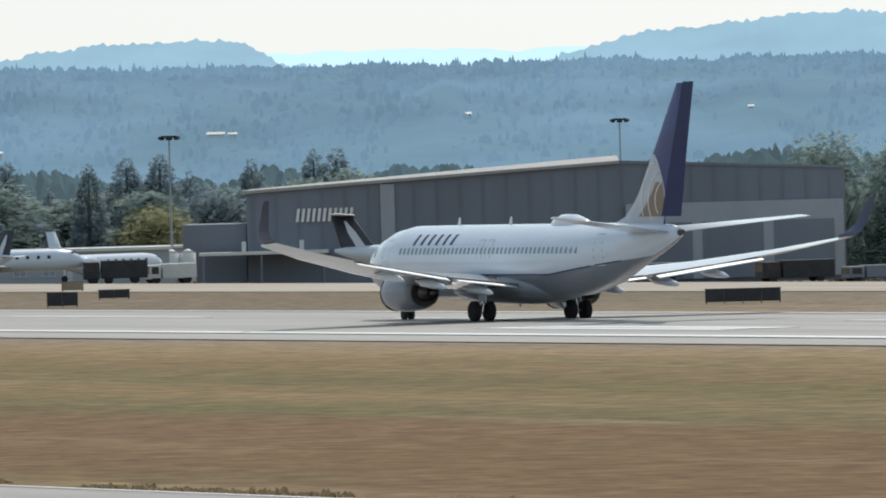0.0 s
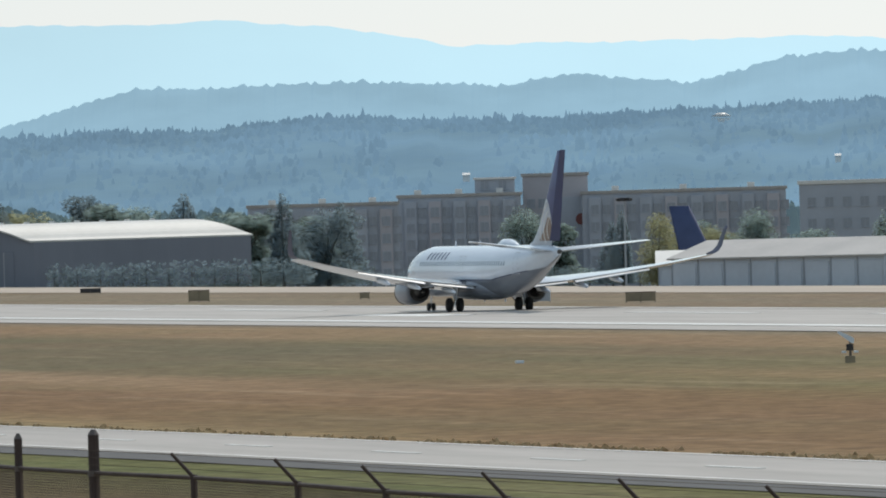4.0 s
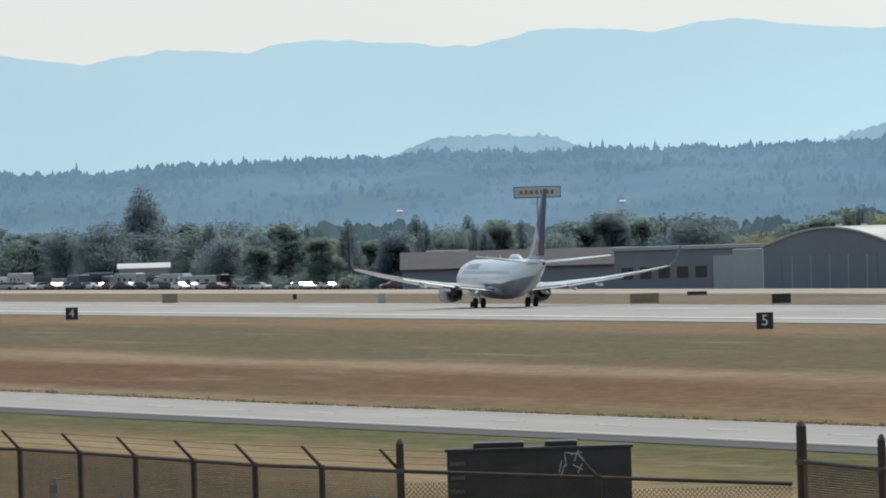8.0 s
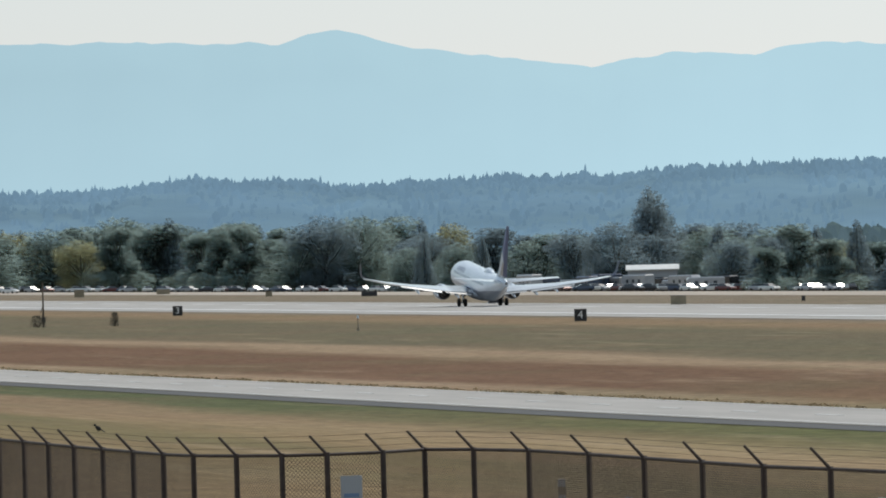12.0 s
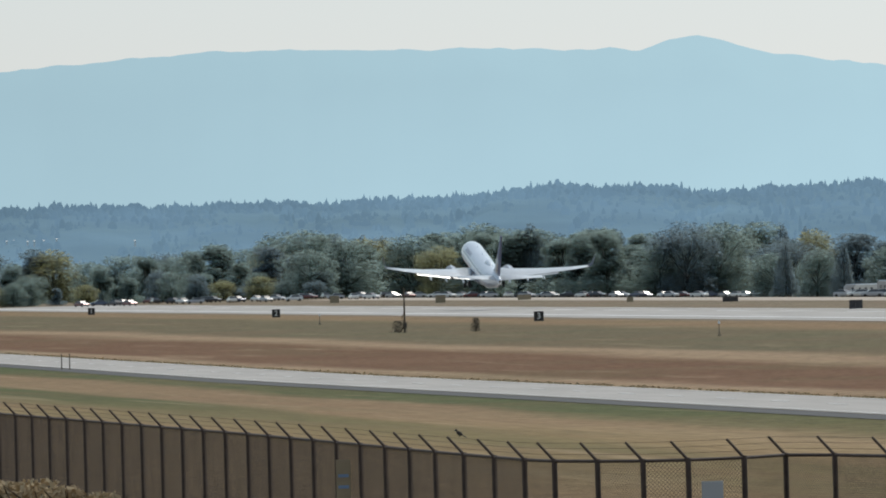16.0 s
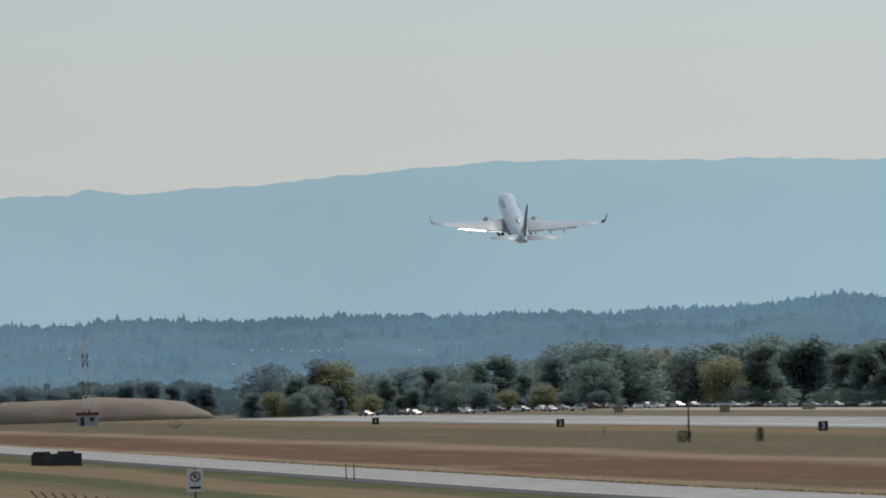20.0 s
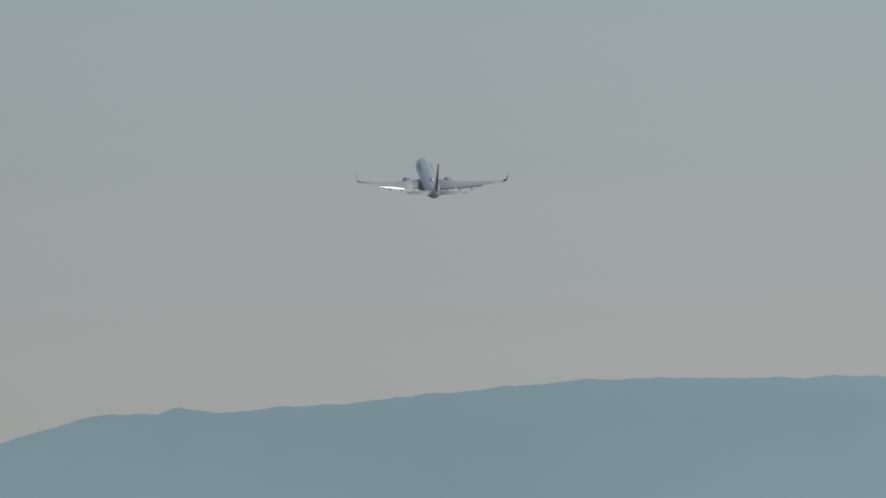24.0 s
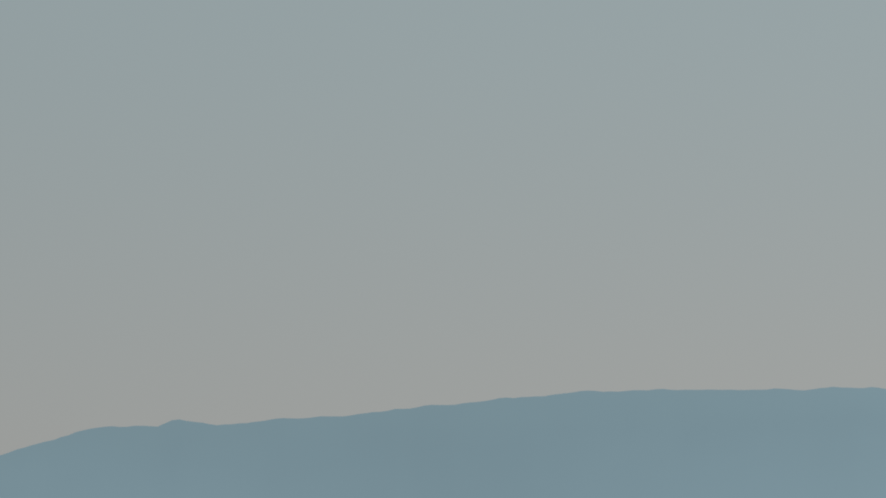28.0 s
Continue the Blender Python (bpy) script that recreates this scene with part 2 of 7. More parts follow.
M["box_dark"] = mat("weathered_dark_metal", (0.045, 0.045, 0.05), (0.025, 0.025, 0.028), 1.5, 0.7, bump=0.1)
M["box_tan"] = mat("sun_faded_tan_metal", (0.30, 0.25, 0.17), (0.22, 0.18, 0.12), 1.5, 0.7)
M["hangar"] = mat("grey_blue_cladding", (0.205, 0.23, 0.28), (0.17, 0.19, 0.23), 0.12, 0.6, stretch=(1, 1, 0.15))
M["hangar_light"] = mat("pale_grey_cladding", (0.4, 0.43, 0.475), (0.33, 0.355, 0.39), 0.12, 0.6)
M["roof_white"] = mat("white_roof_membrane", (0.72, 0.72, 0.70), (0.62, 0.62, 0.60), 0.2, 0.45)
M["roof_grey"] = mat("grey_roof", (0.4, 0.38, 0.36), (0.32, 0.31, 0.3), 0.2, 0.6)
M["stucco"] = mat("pale_stucco", (0.58, 0.63, 0.70), (0.5, 0.54, 0.6), 0.15, 0.85)
M["stucco_dim"] = mat("weathered_stucco", (0.42, 0.46, 0.52), (0.36, 0.39, 0.44), 0.12, 0.85)
M["stucco_warm"] = mat("warm_weathered_stucco", (0.46, 0.455, 0.49), (0.4, 0.395, 0.425), 0.12, 0.85)
M["stucco_pink"] = mat("pinkish_concrete", (0.69, 0.65, 0.68), (0.6, 0.57, 0.595), 0.1, 0.85)
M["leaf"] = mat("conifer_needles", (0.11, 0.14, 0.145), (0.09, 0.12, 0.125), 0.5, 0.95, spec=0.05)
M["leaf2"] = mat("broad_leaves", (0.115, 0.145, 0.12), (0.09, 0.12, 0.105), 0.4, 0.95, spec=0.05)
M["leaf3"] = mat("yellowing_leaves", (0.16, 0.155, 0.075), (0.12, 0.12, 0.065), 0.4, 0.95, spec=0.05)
M["bark"] = mat("bark", (0.12, 0.09, 0.06), (0.07, 0.05, 0.035), 2, 0.9, bump=0.3)
M["limb"] = mat("pale_dusty_bark", (0.17, 0.17, 0.15), (0.11, 0.115, 0.105), 2, 0.9, bump=0.3)
M["rust_post"] = mat("rust_dark_steel", (0.075, 0.055, 0.05), (0.045, 0.033, 0.03), 4, 0.75, 0.2)
M["galv"] = mat("dull_galvanised_steel", (0.16, 0.14, 0.13), (0.10, 0.085, 0.08), 4, 0.6, 0.5)
M["red"] = mat("red_truck_paint", (0.15, 0.014, 0.024), (0.11, 0.011, 0.018), 1, 0.24, coat=0.5, spec=0.4)
M["tank"] = mat("polished_tank_metal", (0.55, 0.56, 0.58), (0.42, 0.43, 0.45), 1, 0.22, 1.0)
M["tank_dull"] = mat("dull_tank_metal", (0.15, 0.145, 0.15), (0.08, 0.078, 0.08), 1.4, 0.4, 0.85)
M["tank_hoop"] = mat("worn_hoop_metal", (0.3, 0.295, 0.31), (0.16, 0.155, 0.165), 1.4, 0.3, 0.9)
M["shield"] = mat("dull_splash_plate", (0.21, 0.205, 0.2), (0.16, 0.155, 0.15), 2, 0.55)
M["amber"] = mat("amber_lamp", (0.75, 0.17, 0.06), (0.6, 0.12, 0.04), 3, 0.3)
# emission puts the bluish haze into mountains, ridges and wooded hill
M["haze_glow_a"] = mat("haze_glow_mountain", (0.03, 0.045, 0.04), (0.02, 0.03, 0.03), 0.003, 1.0, glow=((0.41, 0.597, 0.69), 0.865, 1.65, 20, 90, 1.1, 0.004, 0.04), spec=0)
M["haze_glow_b"] = mat("haze_glow_ridge", (0.03, 0.04, 0.03), (0.02, 0.028, 0.02), 0.01, 1.0, glow=((0.235, 0.38, 0.49), 0.86, 1.5, 5, 55, 1.3, 0.02, 0.07), spec=0)
M["haze_glow_c"] = mat("wooded_hill", (0.035, 0.045, 0.025), (0.015, 0.02, 0.015), 0.02, 1.0, glow=((0.122, 0.208, 0.295), 1.1, 1.16, -25, 32, 1.12, 0.012, 0.15), spec=0)
M["haze_glow_tree"] = mat("haze_glow_hill_tree", (0.035, 0.045, 0.025), (0.015, 0.02, 0.015), 0.02, 1.0, glow=((0.122, 0.208, 0.295), 1.1, 1.16, -25, 32, 1.12, 0.012, 0.15, 0.08), spec=0)
M["air_house"] = mat("hazy_white_roof", (0.7, 0.7, 0.68), (0.6, 0.6, 0.58), 0.2, 0.4)


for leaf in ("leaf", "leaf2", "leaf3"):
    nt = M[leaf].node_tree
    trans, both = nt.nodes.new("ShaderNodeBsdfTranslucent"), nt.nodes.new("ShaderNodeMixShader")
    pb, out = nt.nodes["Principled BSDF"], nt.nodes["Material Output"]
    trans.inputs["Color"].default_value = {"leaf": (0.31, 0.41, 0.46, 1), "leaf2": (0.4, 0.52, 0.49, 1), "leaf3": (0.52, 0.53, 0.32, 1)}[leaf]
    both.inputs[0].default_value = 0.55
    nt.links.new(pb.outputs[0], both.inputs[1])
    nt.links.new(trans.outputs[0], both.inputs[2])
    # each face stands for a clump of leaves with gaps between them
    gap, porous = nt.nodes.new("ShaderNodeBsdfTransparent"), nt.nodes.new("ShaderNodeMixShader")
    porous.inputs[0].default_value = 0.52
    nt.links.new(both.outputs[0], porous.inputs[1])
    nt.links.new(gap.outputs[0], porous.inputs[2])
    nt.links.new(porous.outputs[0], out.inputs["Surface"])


# ---- mesh helpers ----
def part(name, bm, material, parent=None, label="", smooth=False):
    me = bpy.data.meshes.new(name)
    if smooth:
        for f in bm.faces:
            f.smooth = True
    bm.to_mesh(me)
    bm.free()
    for m in (material if isinstance(material, (list, tuple)) else (material,)):
        me.materials.append(m)
    ob = new(name, me)
    ob.parent = parent
    if label:
        tagged(ob, label)
    return ob


def thing(name, label, category, group="", kind="", at=None):
    ob = tagged(new(name), label, category, group, kind)
    if at:
        ob.matrix_basis = at
    return ob


def mesh_of(name, verts, faces, material, parent=None, smooth=False):
    me = bpy.data.meshes.new(name)
    me.from_pydata([tuple(v) for v in verts], [], faces)
    me.validate()
    if smooth:
        me.polygons.foreach_set("use_smooth", [True] * len(me.polygons))
    for m in (material if isinstance(material, (list, tuple)) else (material,)):
        me.materials.append(m)
    ob = new(name, me)
    ob.parent = parent
    return ob


def box(bm, x0, x1, y0, y1, z0, z1, bevel=0.0):
    r = bmesh.ops.create_cube(bm, size=1, matrix=Matrix.LocRotScale(((x0 + x1) / 2, (y0 + y1) / 2, (z0 + z1) / 2), None, (x1 - x0, y1 - y0, z1 - z0)))
    if bevel:
        es = {e for v in r["verts"] for e in v.link_edges}
        bmesh.ops.bevel(bm, geom=list(es), offset=bevel, segments=2, affect="EDGES", profile=0.6)
    return bm


def boxed(*a, **k):
    return box(bmesh.new(), *a, **k)


def tube(bm, a, b, r0, r1=None, seg=10, caps=True):
    a, b = Vector(a), Vector(b)
    d = b - a
    m = Matrix.Translation((a + b) / 2) @ d.to_track_quat("Z", "Y").to_matrix().to_4x4()
    bmesh.ops.create_cone(bm, segments=seg, radius1=r0, radius2=r0 if r1 is None else r1, depth=d.length, cap_ends=caps, matrix=m)
    return bm


def tubed(*a, **k):
    return tube(bmesh.new(), *a, **k)


def loft(bm, rings, closed=True, cap=True):
    """Skin rows of equal rings of points."""
    vs = [[bm.verts.new(p) for p in r] for r in rings]
    n = len(vs[0])
    for a, b in zip(vs, vs[1:]):
        for i in range(n if closed else n - 1):
            j = (i + 1) % n
            bm.faces.new((a[i], a[j], b[j], b[i]))
    if cap:
        bm.faces.new(vs[0][::-1])
        bm.faces.new(vs[-1])
    bmesh.ops.recalc_face_normals(bm, faces=bm.faces)
    return bm


def fbm(x, y=0.0, z=0.0, octs=4):
    return noise.fractal(Vector((x, y, z)), 1.0, 2.0, octs)


# ---- ground ----
RWY = 245.4                      # runway centreline


def road_x(y):
    return float(np.interp(y, (0, 300, 400, 520, 800, 1230, 2500), (112, 107, 105, 100.5, 95.5, 97, 104)))


def pub_x(y):
    return float(np.interp(y, (-300, 100, 121.5, 143.2, 162, 175.2, 188.5, 225, 260, 900), (21, 18.0, 17.96, 17.78, 17.33, 16.85, 16.24, 14.0, 11.4, -46)))


def ground_z(x, y):
    """Bank by the public road, level airfield, then a gentle fall beyond the taxiway."""
    t = min(max((x - 30) / 58, 0), 1)
    z = 2.9 * (1 - t * t * (3 - 2 * t))
    z += (0.53 + 0.0071 * min(max(y - 160, -70), 60)) * min(max((pub_x(y) + 6.6 - x) / 1.4, 0), 1)
    d = math.hypot(x, y)
    k = min(max((24 - d) / 18, 0), 1)
    z += (7.1 - z) * k * k * (3 - 2 * k)
    if x > 320:
        z -= 0.0275 * (min(x, 900) - 320)
    return z


def build_ground():
    xs = [-4900, -2500, -1200, -500, -200, -80, -40, -26, -20, -14, -9, -5, 0, 5, 8, 11, 14, 16.5, 18, 19.5, 21, 22.5, 24, 25.5, 27, 28.5, 30, 32, 38, 44, 50, 56, 62, 68, 74, 80, 88, 120, 170, 214, 245, 268, 297, 320, 360, 420, 500, 620, 760, 900, 1400, 2500, 4900]
    ys = [-4900, -2000, -600, -150, -40, -26, -20, -14, -9, -5, 0, 5, 9, 14, 20, 26, 40, 60, 100, 120, 140, 155, 170, 185, 200, 230, 270, 300, 400, 550, 700, 900, 1200, 1600, 2100, 2800, 3600, 4900]
    vs = [(x, y, ground_z(x, y)) for y in ys for x in xs]
    n = len(xs)
    fs = [(j * n + i, j * n + i + 1, (j + 1) * n + i + 1, (j + 1) * n + i) for j in range(len(ys) - 1) for i in range(n - 1)]
    tagged(mesh_of("ground", vs, fs, M["grass"], smooth=True), "dry brown and greenish mown airfield grass", "grass", kind="structure")


def strip(name, x0, x1, y0, y1, lift, material, label, category, kind="structure", step=60, follow=None):
    ys = list(np.arange(y0, y1, step)) + [y1]
    vs, fs = [], []
    for y in ys:
        o = follow(y) if follow else 0
        for x in (x0, x1):
            vs.append((x + o, y, ground_z(x + o, y) + lift))
    for i in range(len(ys) - 1):
        fs.append((2 * i, 2 * i + 1, 2 * i + 3, 2 * i + 2))
    return tagged(mesh_of(name, vs, fs, material), label, category, kind=kind)


def build_pavements():
    strip("runway", RWY - 31, RWY + 12, -900, 2560, 0.05, M["concrete"], "pale grooved concrete runway with rubber-stained surface", "runway")
    for s, nm in ((-1, "near"), (1, "far")):
        strip("trim", RWY + s * 22.3 - 1.1 if s < 0 else RWY + 10.2, RWY + s * 22.3 + 1.1 if s < 0 else RWY + 11.2, -900, 2540, 0.09, M["line"], "white painted runway edge line", "marking")
    strip("taxiway", 297, 318, -900, 2500, 0.04, M["taxi"], "pale concrete parallel taxiway", "taxiway")
    strip("service_road", -5.4, 5.4, 60, 2500, 0.05, M["asphalt"], "grey asphalt airfield service road", "road", follow=road_x, step=25)
    strip("road_shoulder", -8.2, -5.45, 60, 2500, 0.03, M["dark_asphalt"], "dark patched asphalt road shoulder", "road", follow=road_x, step=25)
    for s in (-4.9, 4.9):
        strip("trim", s - 0.1, s + 0.1, 60, 2400, 0.09, M["line"], "thin white road edge line", "marking", follow=road_x, step=25)
    strip("public_road", -5.0, 5.0, -300, 900, 0.06, M["dark_asphalt"], "dark asphalt public road on the bank", "road", follow=pub_x, step=8)
    # road dashes
    for i in range(60):
        y = 250 + 17.6 * i
        bm = boxed(-0.12, 0.12, -2.6, 2.6, 0, 0.015)
        d = part("road_dash", bm, M["line"])
        d.matrix_basis = pose(road_x(y), y, ground_z(road_x(y), y) + 0.06, 0, 0, math.degrees(math.atan2(road_x(y) - road_x(y + 5), 5)))
        tagged(d, "white painted centre dash on the service road", "marking", "service road dashes")
    # touchdown bars and aiming bars on the near half of the runway
    for y0, length, offs in ((468, 28, (11.0, 13.6)), (626, 24.6, (8.0, 10.2)), (778, 24.6, (8.0, 10.2)), (316, 24.6, (8, 10.2))):
        for o in offs:
            d = part("touchdown_bar", boxed(-1.0, 1.0, 0, length, 0, 0.02), M["line"])
            d.matrix_basis = pose(RWY - o, y0, 0.06)
            tagged(d, "long white painted touchdown bar", "marking", "touchdown bars")
    for i in range(44):
        d = part("centreline_dash", boxed(-0.45, 0.45, 0, 30, 0, 0.02), M["line"])
        d.matrix_basis = pose(RWY, 60 + 56 * i, 0.06)
        tagged(d, "white runway centreline dash", "marking", "centreline dashes")


build_ground()
build_pavements()


# ---- distance ----
def ridge(name, rows, dist, base, material, label, teeth, back=120, az0=-12, az1=42):
    """A hill line: rows of bearing and crest elevation, both in degrees; teeth: height of the trees on its crest in metres."""
    az = np.arange(az0, az1, 0.02 if teeth else 0.04)
    el = np.interp(az, [r[0] for r in rows], [r[1] for r in rows])
    vs, fs = [], []
    for a, e in zip(az, el):
        n1 = fbm(a * 1.7, dist * 0.01) * 0.022 + fbm(a * 7, dist * 0.02) * (0.008 if teeth else 0.016)
        z = EYE.z + dist * math.tan(radians(e + n1 * (1.0 if teeth else 0.8)))
        zl = z
        if teeth:
            z += teeth * abs(fbm(a * 31, 3.3, octs=3)) * 1.4
        s, c = math.sin(radians(a)), math.cos(radians(a))
        for k, (r, zz) in enumerate(((dist - back * 2.2, base), (dist - back * 1.2, base + (zl - base) * 0.4), (dist - back * 0.4, base + (zl - base) * 0.86), (dist, z), (dist + 60, base))):
            vs.append((s * r, c * r, zz + (fbm(a * 3, k * 4.1) * (zl - base) * 0.05 if 0 < k < 3 else 0)))
    n = 5
    for i in range(len(az) - 1):
        for k in range(n - 1):
            fs.append((i * n + k, (i + 1) * n + k, (i + 1) * n + k + 1, i * n + k + 1))
    return tagged(mesh_of(name, vs, fs, material, smooth=not teeth), label, "hills", kind="structure")


MOUNTAIN = [(-12, 0.9), (2, 0.8), (3.15, 0.9), (3.67, 1.02), (4.04, 1.035), (4.15, 1.068), (4.23, 1.048), (4.36, 1.022), (4.62, 1.04), (4.67, 1.05), (5.0, 1.05), (5.9, 1.14), (6.7, 1.15), (7.8, 1.13), (8.65, 1.1), (8.93, 1.17), (9.3, 1.07), (9.65, 1.01), (10.3, 0.94), (10.75, 1.0), (11.2, 0.97), (11.5, 1.03), (12.4, 0.97), (12.75, 1.04), (13.4, 1.03), (13.8, 1.09), (14.6, 1.0), (15.6, 1.01), (16.3, 0.97), (17.0, 0.84), (18.9, 0.84), (19.8, 0.76), (22, 0.6), (42, 0.6)]
MID = [(-12, 0.1), (11.6, 0.3), (11.93, 0.38), (12.2, 0.48), (12.5, 0.5), (12.85, 0.47), (13.1, 0.36), (14.1, 0.33), (14.57, 0.47), (15.2, 0.64), (16.4, 0.65), (17.2, 0.61), (17.6, 0.65), (18.2, 0.59), (18.75, 0.72), (19.1, 0.75), (19.6, 0.74), (20.0, 0.67), (20.5, 0.68), (21.5, 0.59), (22.4, 0.6), (23.0, 0.67), (23.5, 0.68), (23.75, 0.65), (24.0, 0.51), (25.2, 0.48), (25.8, 0.63), (26.7, 0.74), (28, 0.7), (42, 0.6)]
WOODED = [(-12, 0.315), (4, 0.325), (5.9, 0.32), (7.5, 0.305), (8.3, 0.37), (9.0, 0.32), (10.3, 0.33), (11.0, 0.36), (12.3, 0.39), (14, 0.38), (15.5, 0.41), (16.4, 0.46), (17.2, 0.42), (18.8, 0.46), (19.7, 0.48), (20.0, 0.54), (21.2, 0.57), (22.4, 0.54), (24, 0.51), (27, 0.5), (42, 0.5)]
ridge("backdrop_mountains", MOUNTAIN, 4850, -40, M["haze_glow_a"], "pale blue hazy mountain range on the horizon", 0)
ridge("backdrop_ridges", MID, 4450, -40, M["haze_glow_b"], "blue hazy wooded ridges below the mountains", 2.0)
ridge("backdrop_wooded_hill", WOODED, 3900, -30, M["haze_glow_c"], "hazy blue-green forested hillside", 1.6, back=320)


def hill_z(a, frac):
    """Height of the wooded hill's slope at a bearing, frac of the way from its foot (0) to its crest (1)."""
    e = float(np.interp(a, [r[0] for r in WOODED], [r[1] for r in WOODED])) + fbm(a * 1.7, 39.0) * 0.022 + fbm(a * 7, 78.0) * 0.008
    z = EYE.z + 3900 * math.tan(radians(e))
    return float(np.interp(frac, (0, 0.4545, 0.8182, 1), (-30, -30 + (z + 30) * 0.4, -30 + (z + 30) * 0.86, z)))


def build_hill_woods():
    rnd = random.Random(11)
    vs, fs = [], []
    for i in range(26000):
        crest = i >= 19000
        a, fr = rnd.uniform(2, 29.5), (1 - rnd.random() * 0.07) if crest else (1 - rnd.random() ** 1.3 * 0.8)
        if not crest and fbm(a * 2.3, fr * 5, 7.7) > 0.3 and fr < 0.95:
            continue
        r = 3196 + 704 * fr
        spire = rnd.random() < 0.65
        z, h, w = hill_z(a, fr) - 1.5, (2.6 + 2.2 * abs(fbm(a * 9, fr * 20, 2.2)) + rnd.uniform(0, 1.3)) * (1.3 if spire and rnd.random() < 0.12 else 0.95), rnd.uniform(0.7, 1.2) if spire else rnd.uniform(1.0, 1.7)
        x, y = r * math.sin(radians(a)), r * math.cos(radians(a))
        n, o = len(vs), rnd.random()
        tiers = ((0, 1.1), (0.45, 0.75), (0.5, 0.95), (0.8, 0.35)) if spire else ((0, 0.9), (0.45, 1.2), (0.75, 0.95), (0.93, 0.45))
        for zz, ww in tiers:
            vs += [(x + w * ww * rnd.uniform(0.7, 1.3) * math.cos(o + k * 1.571), y + w * ww * math.sin(o + k * 1.571), z + h * (zz + rnd.uniform(-0.05, 0.05) * (zz > 0))) for k in range(4)]
        vs.append((x, y, z + h))
        for b in (0, 4, 8):
            for k in range(4):
                j = (k + 1) % 4
                fs.append((n + b + k, n + b + j, n + b + 4 + j, n + b + 4 + k))
        fs += [(n + 12 + k, n + 12 + (k + 1) % 4, n + 16) for k in range(4)]
    tagged(mesh_of("hillside_forest", vs, fs, M["haze_glow_tree"]), "hazy blue-green conifers covering the hillside", "forest", kind="stuff")


build_hill_woods()


# ---- the departing airliner ----
HULL = [(19.6, 2.72, 0.05, 0.05), (19.35, 2.73, 0.42, 0.38), (18.8, 2.78, 0.82, 0.78), (17.9, 2.9, 1.24, 1.2), (16.8, 3.02, 1.56, 1.58), (15.4, 3.12, 1.78, 1.85),
        (13.6, 3.18, 1.88, 2.0), (8, 3.2, 1.88, 2.0), (2, 3.2, 1.88, 2.0), (-4.6, 3.2, 1.88, 2.0), (-7.8, 3.32, 1.78, 1.88), (-10.6, 3.6, 1.5, 1.6), (-12.9, 3.95, 1.14, 1.24),
        (-15.4, 4.3, 0.76, 0.86), (-17.3, 4.55, 0.42, 0.52), (-18.25, 4.66, 0.2, 0.26)]


def hull_at(y):
    ys = [r[0] for r in HULL][::-1]
    return [float(np.interp(y, ys, [r[k] for r in HULL][::-1])) for k in (1, 2, 3)]


def skin(y, z, side, lift=0.0):
    zc, w, h = hull_at(y)
    q = max(0.0, 1 - ((z - zc) / h) ** 2)
    return Vector((side * (w * math.sqrt(q) + lift), y, z))


def belly_z(y):
    """Height of the line where the white paint meets the grey belly."""
    return 2.5 + 0.1 * max(0.0, -6 - y) + 0.03 * max(0.0, y - 15)


def skin_patch(y0, y1, z0, z1, side, lift=0.02, slant=0.0, ny=2, nz=3):
    """A thin plate laid on the fuselage skin, with its edge turned in."""
    bm = bmesh.new()
    rows = []
    for j in range(nz + 1):
        z = z0 + (z1 - z0) * j / nz
        rows.append([skin(y0 + (y1 - y0) * i / ny + slant * j / nz, z, side, lift) for i in range(ny + 1)])
    top = [[bm.verts.new(p) for p in r] for r in rows]
    low = [[bm.verts.new(p - Vector((side * 0.08, 0, 0))) for p in r] for r in rows]
    for g in (top, low):
        for a, b in zip(g, g[1:]):
            for i in range(ny):
                bm.faces.new((a[i], a[i + 1], b[i + 1], b[i]))
    rim_t = top[0] + [r[-1] for r in top[1:]] + top[-1][-2::-1] + [r[0] for r in top[-2:0:-1]]
    rim_l = low[0] + [r[-1] for r in low[1:]] + low[-1][-2::-1] + [r[0] for r in low[-2:0:-1]]
    for i in range(len(rim_t)):
        j = (i + 1) % len(rim_t)
        bm.faces.new((rim_t[i], rim_l[i], rim_l[j], rim_t[j]))
    bmesh.ops.recalc_face_normals(bm, faces=bm.faces)
    return bm


def foil(le, te, z, x, thick, n=9, vertical=False):
    """Aerofoil ring between leading and trailing edge at span station x."""
    ring, c = [], le - te
    for k in range(2 * n):
        u = 0.5 * (1 - math.cos(math.pi * (k if k <= n else 2 * n - k) / n))
        t = thick * c * (1.48 * math.sqrt(u) - 0.63 * u - 1.76 * u * u + 1.42 * u ** 3 - 0.51 * u ** 4) / 1.0
        s = 1 if k <= n else -1
        y = le - u * c
        ring.append((s * t, y, x) if vertical else (x, y, z + s * t * (1.15 if s > 0 else 0.8)))
    return ring


def wing_mesh(side, stations, twist=0.0):
    """Wing from span stations; twist: degrees by which the section turns nose-down for each metre of span."""
    rings = []
    for x, le, te, z, th in stations:
        k = math.tan(radians(twist * (x - stations[0][0])))
        rings.append([(px, py, pz - (py - te) * k) for px, py, pz in foil(le, te, z, side * x, th)])
    return loft(bmesh.new(), rings)


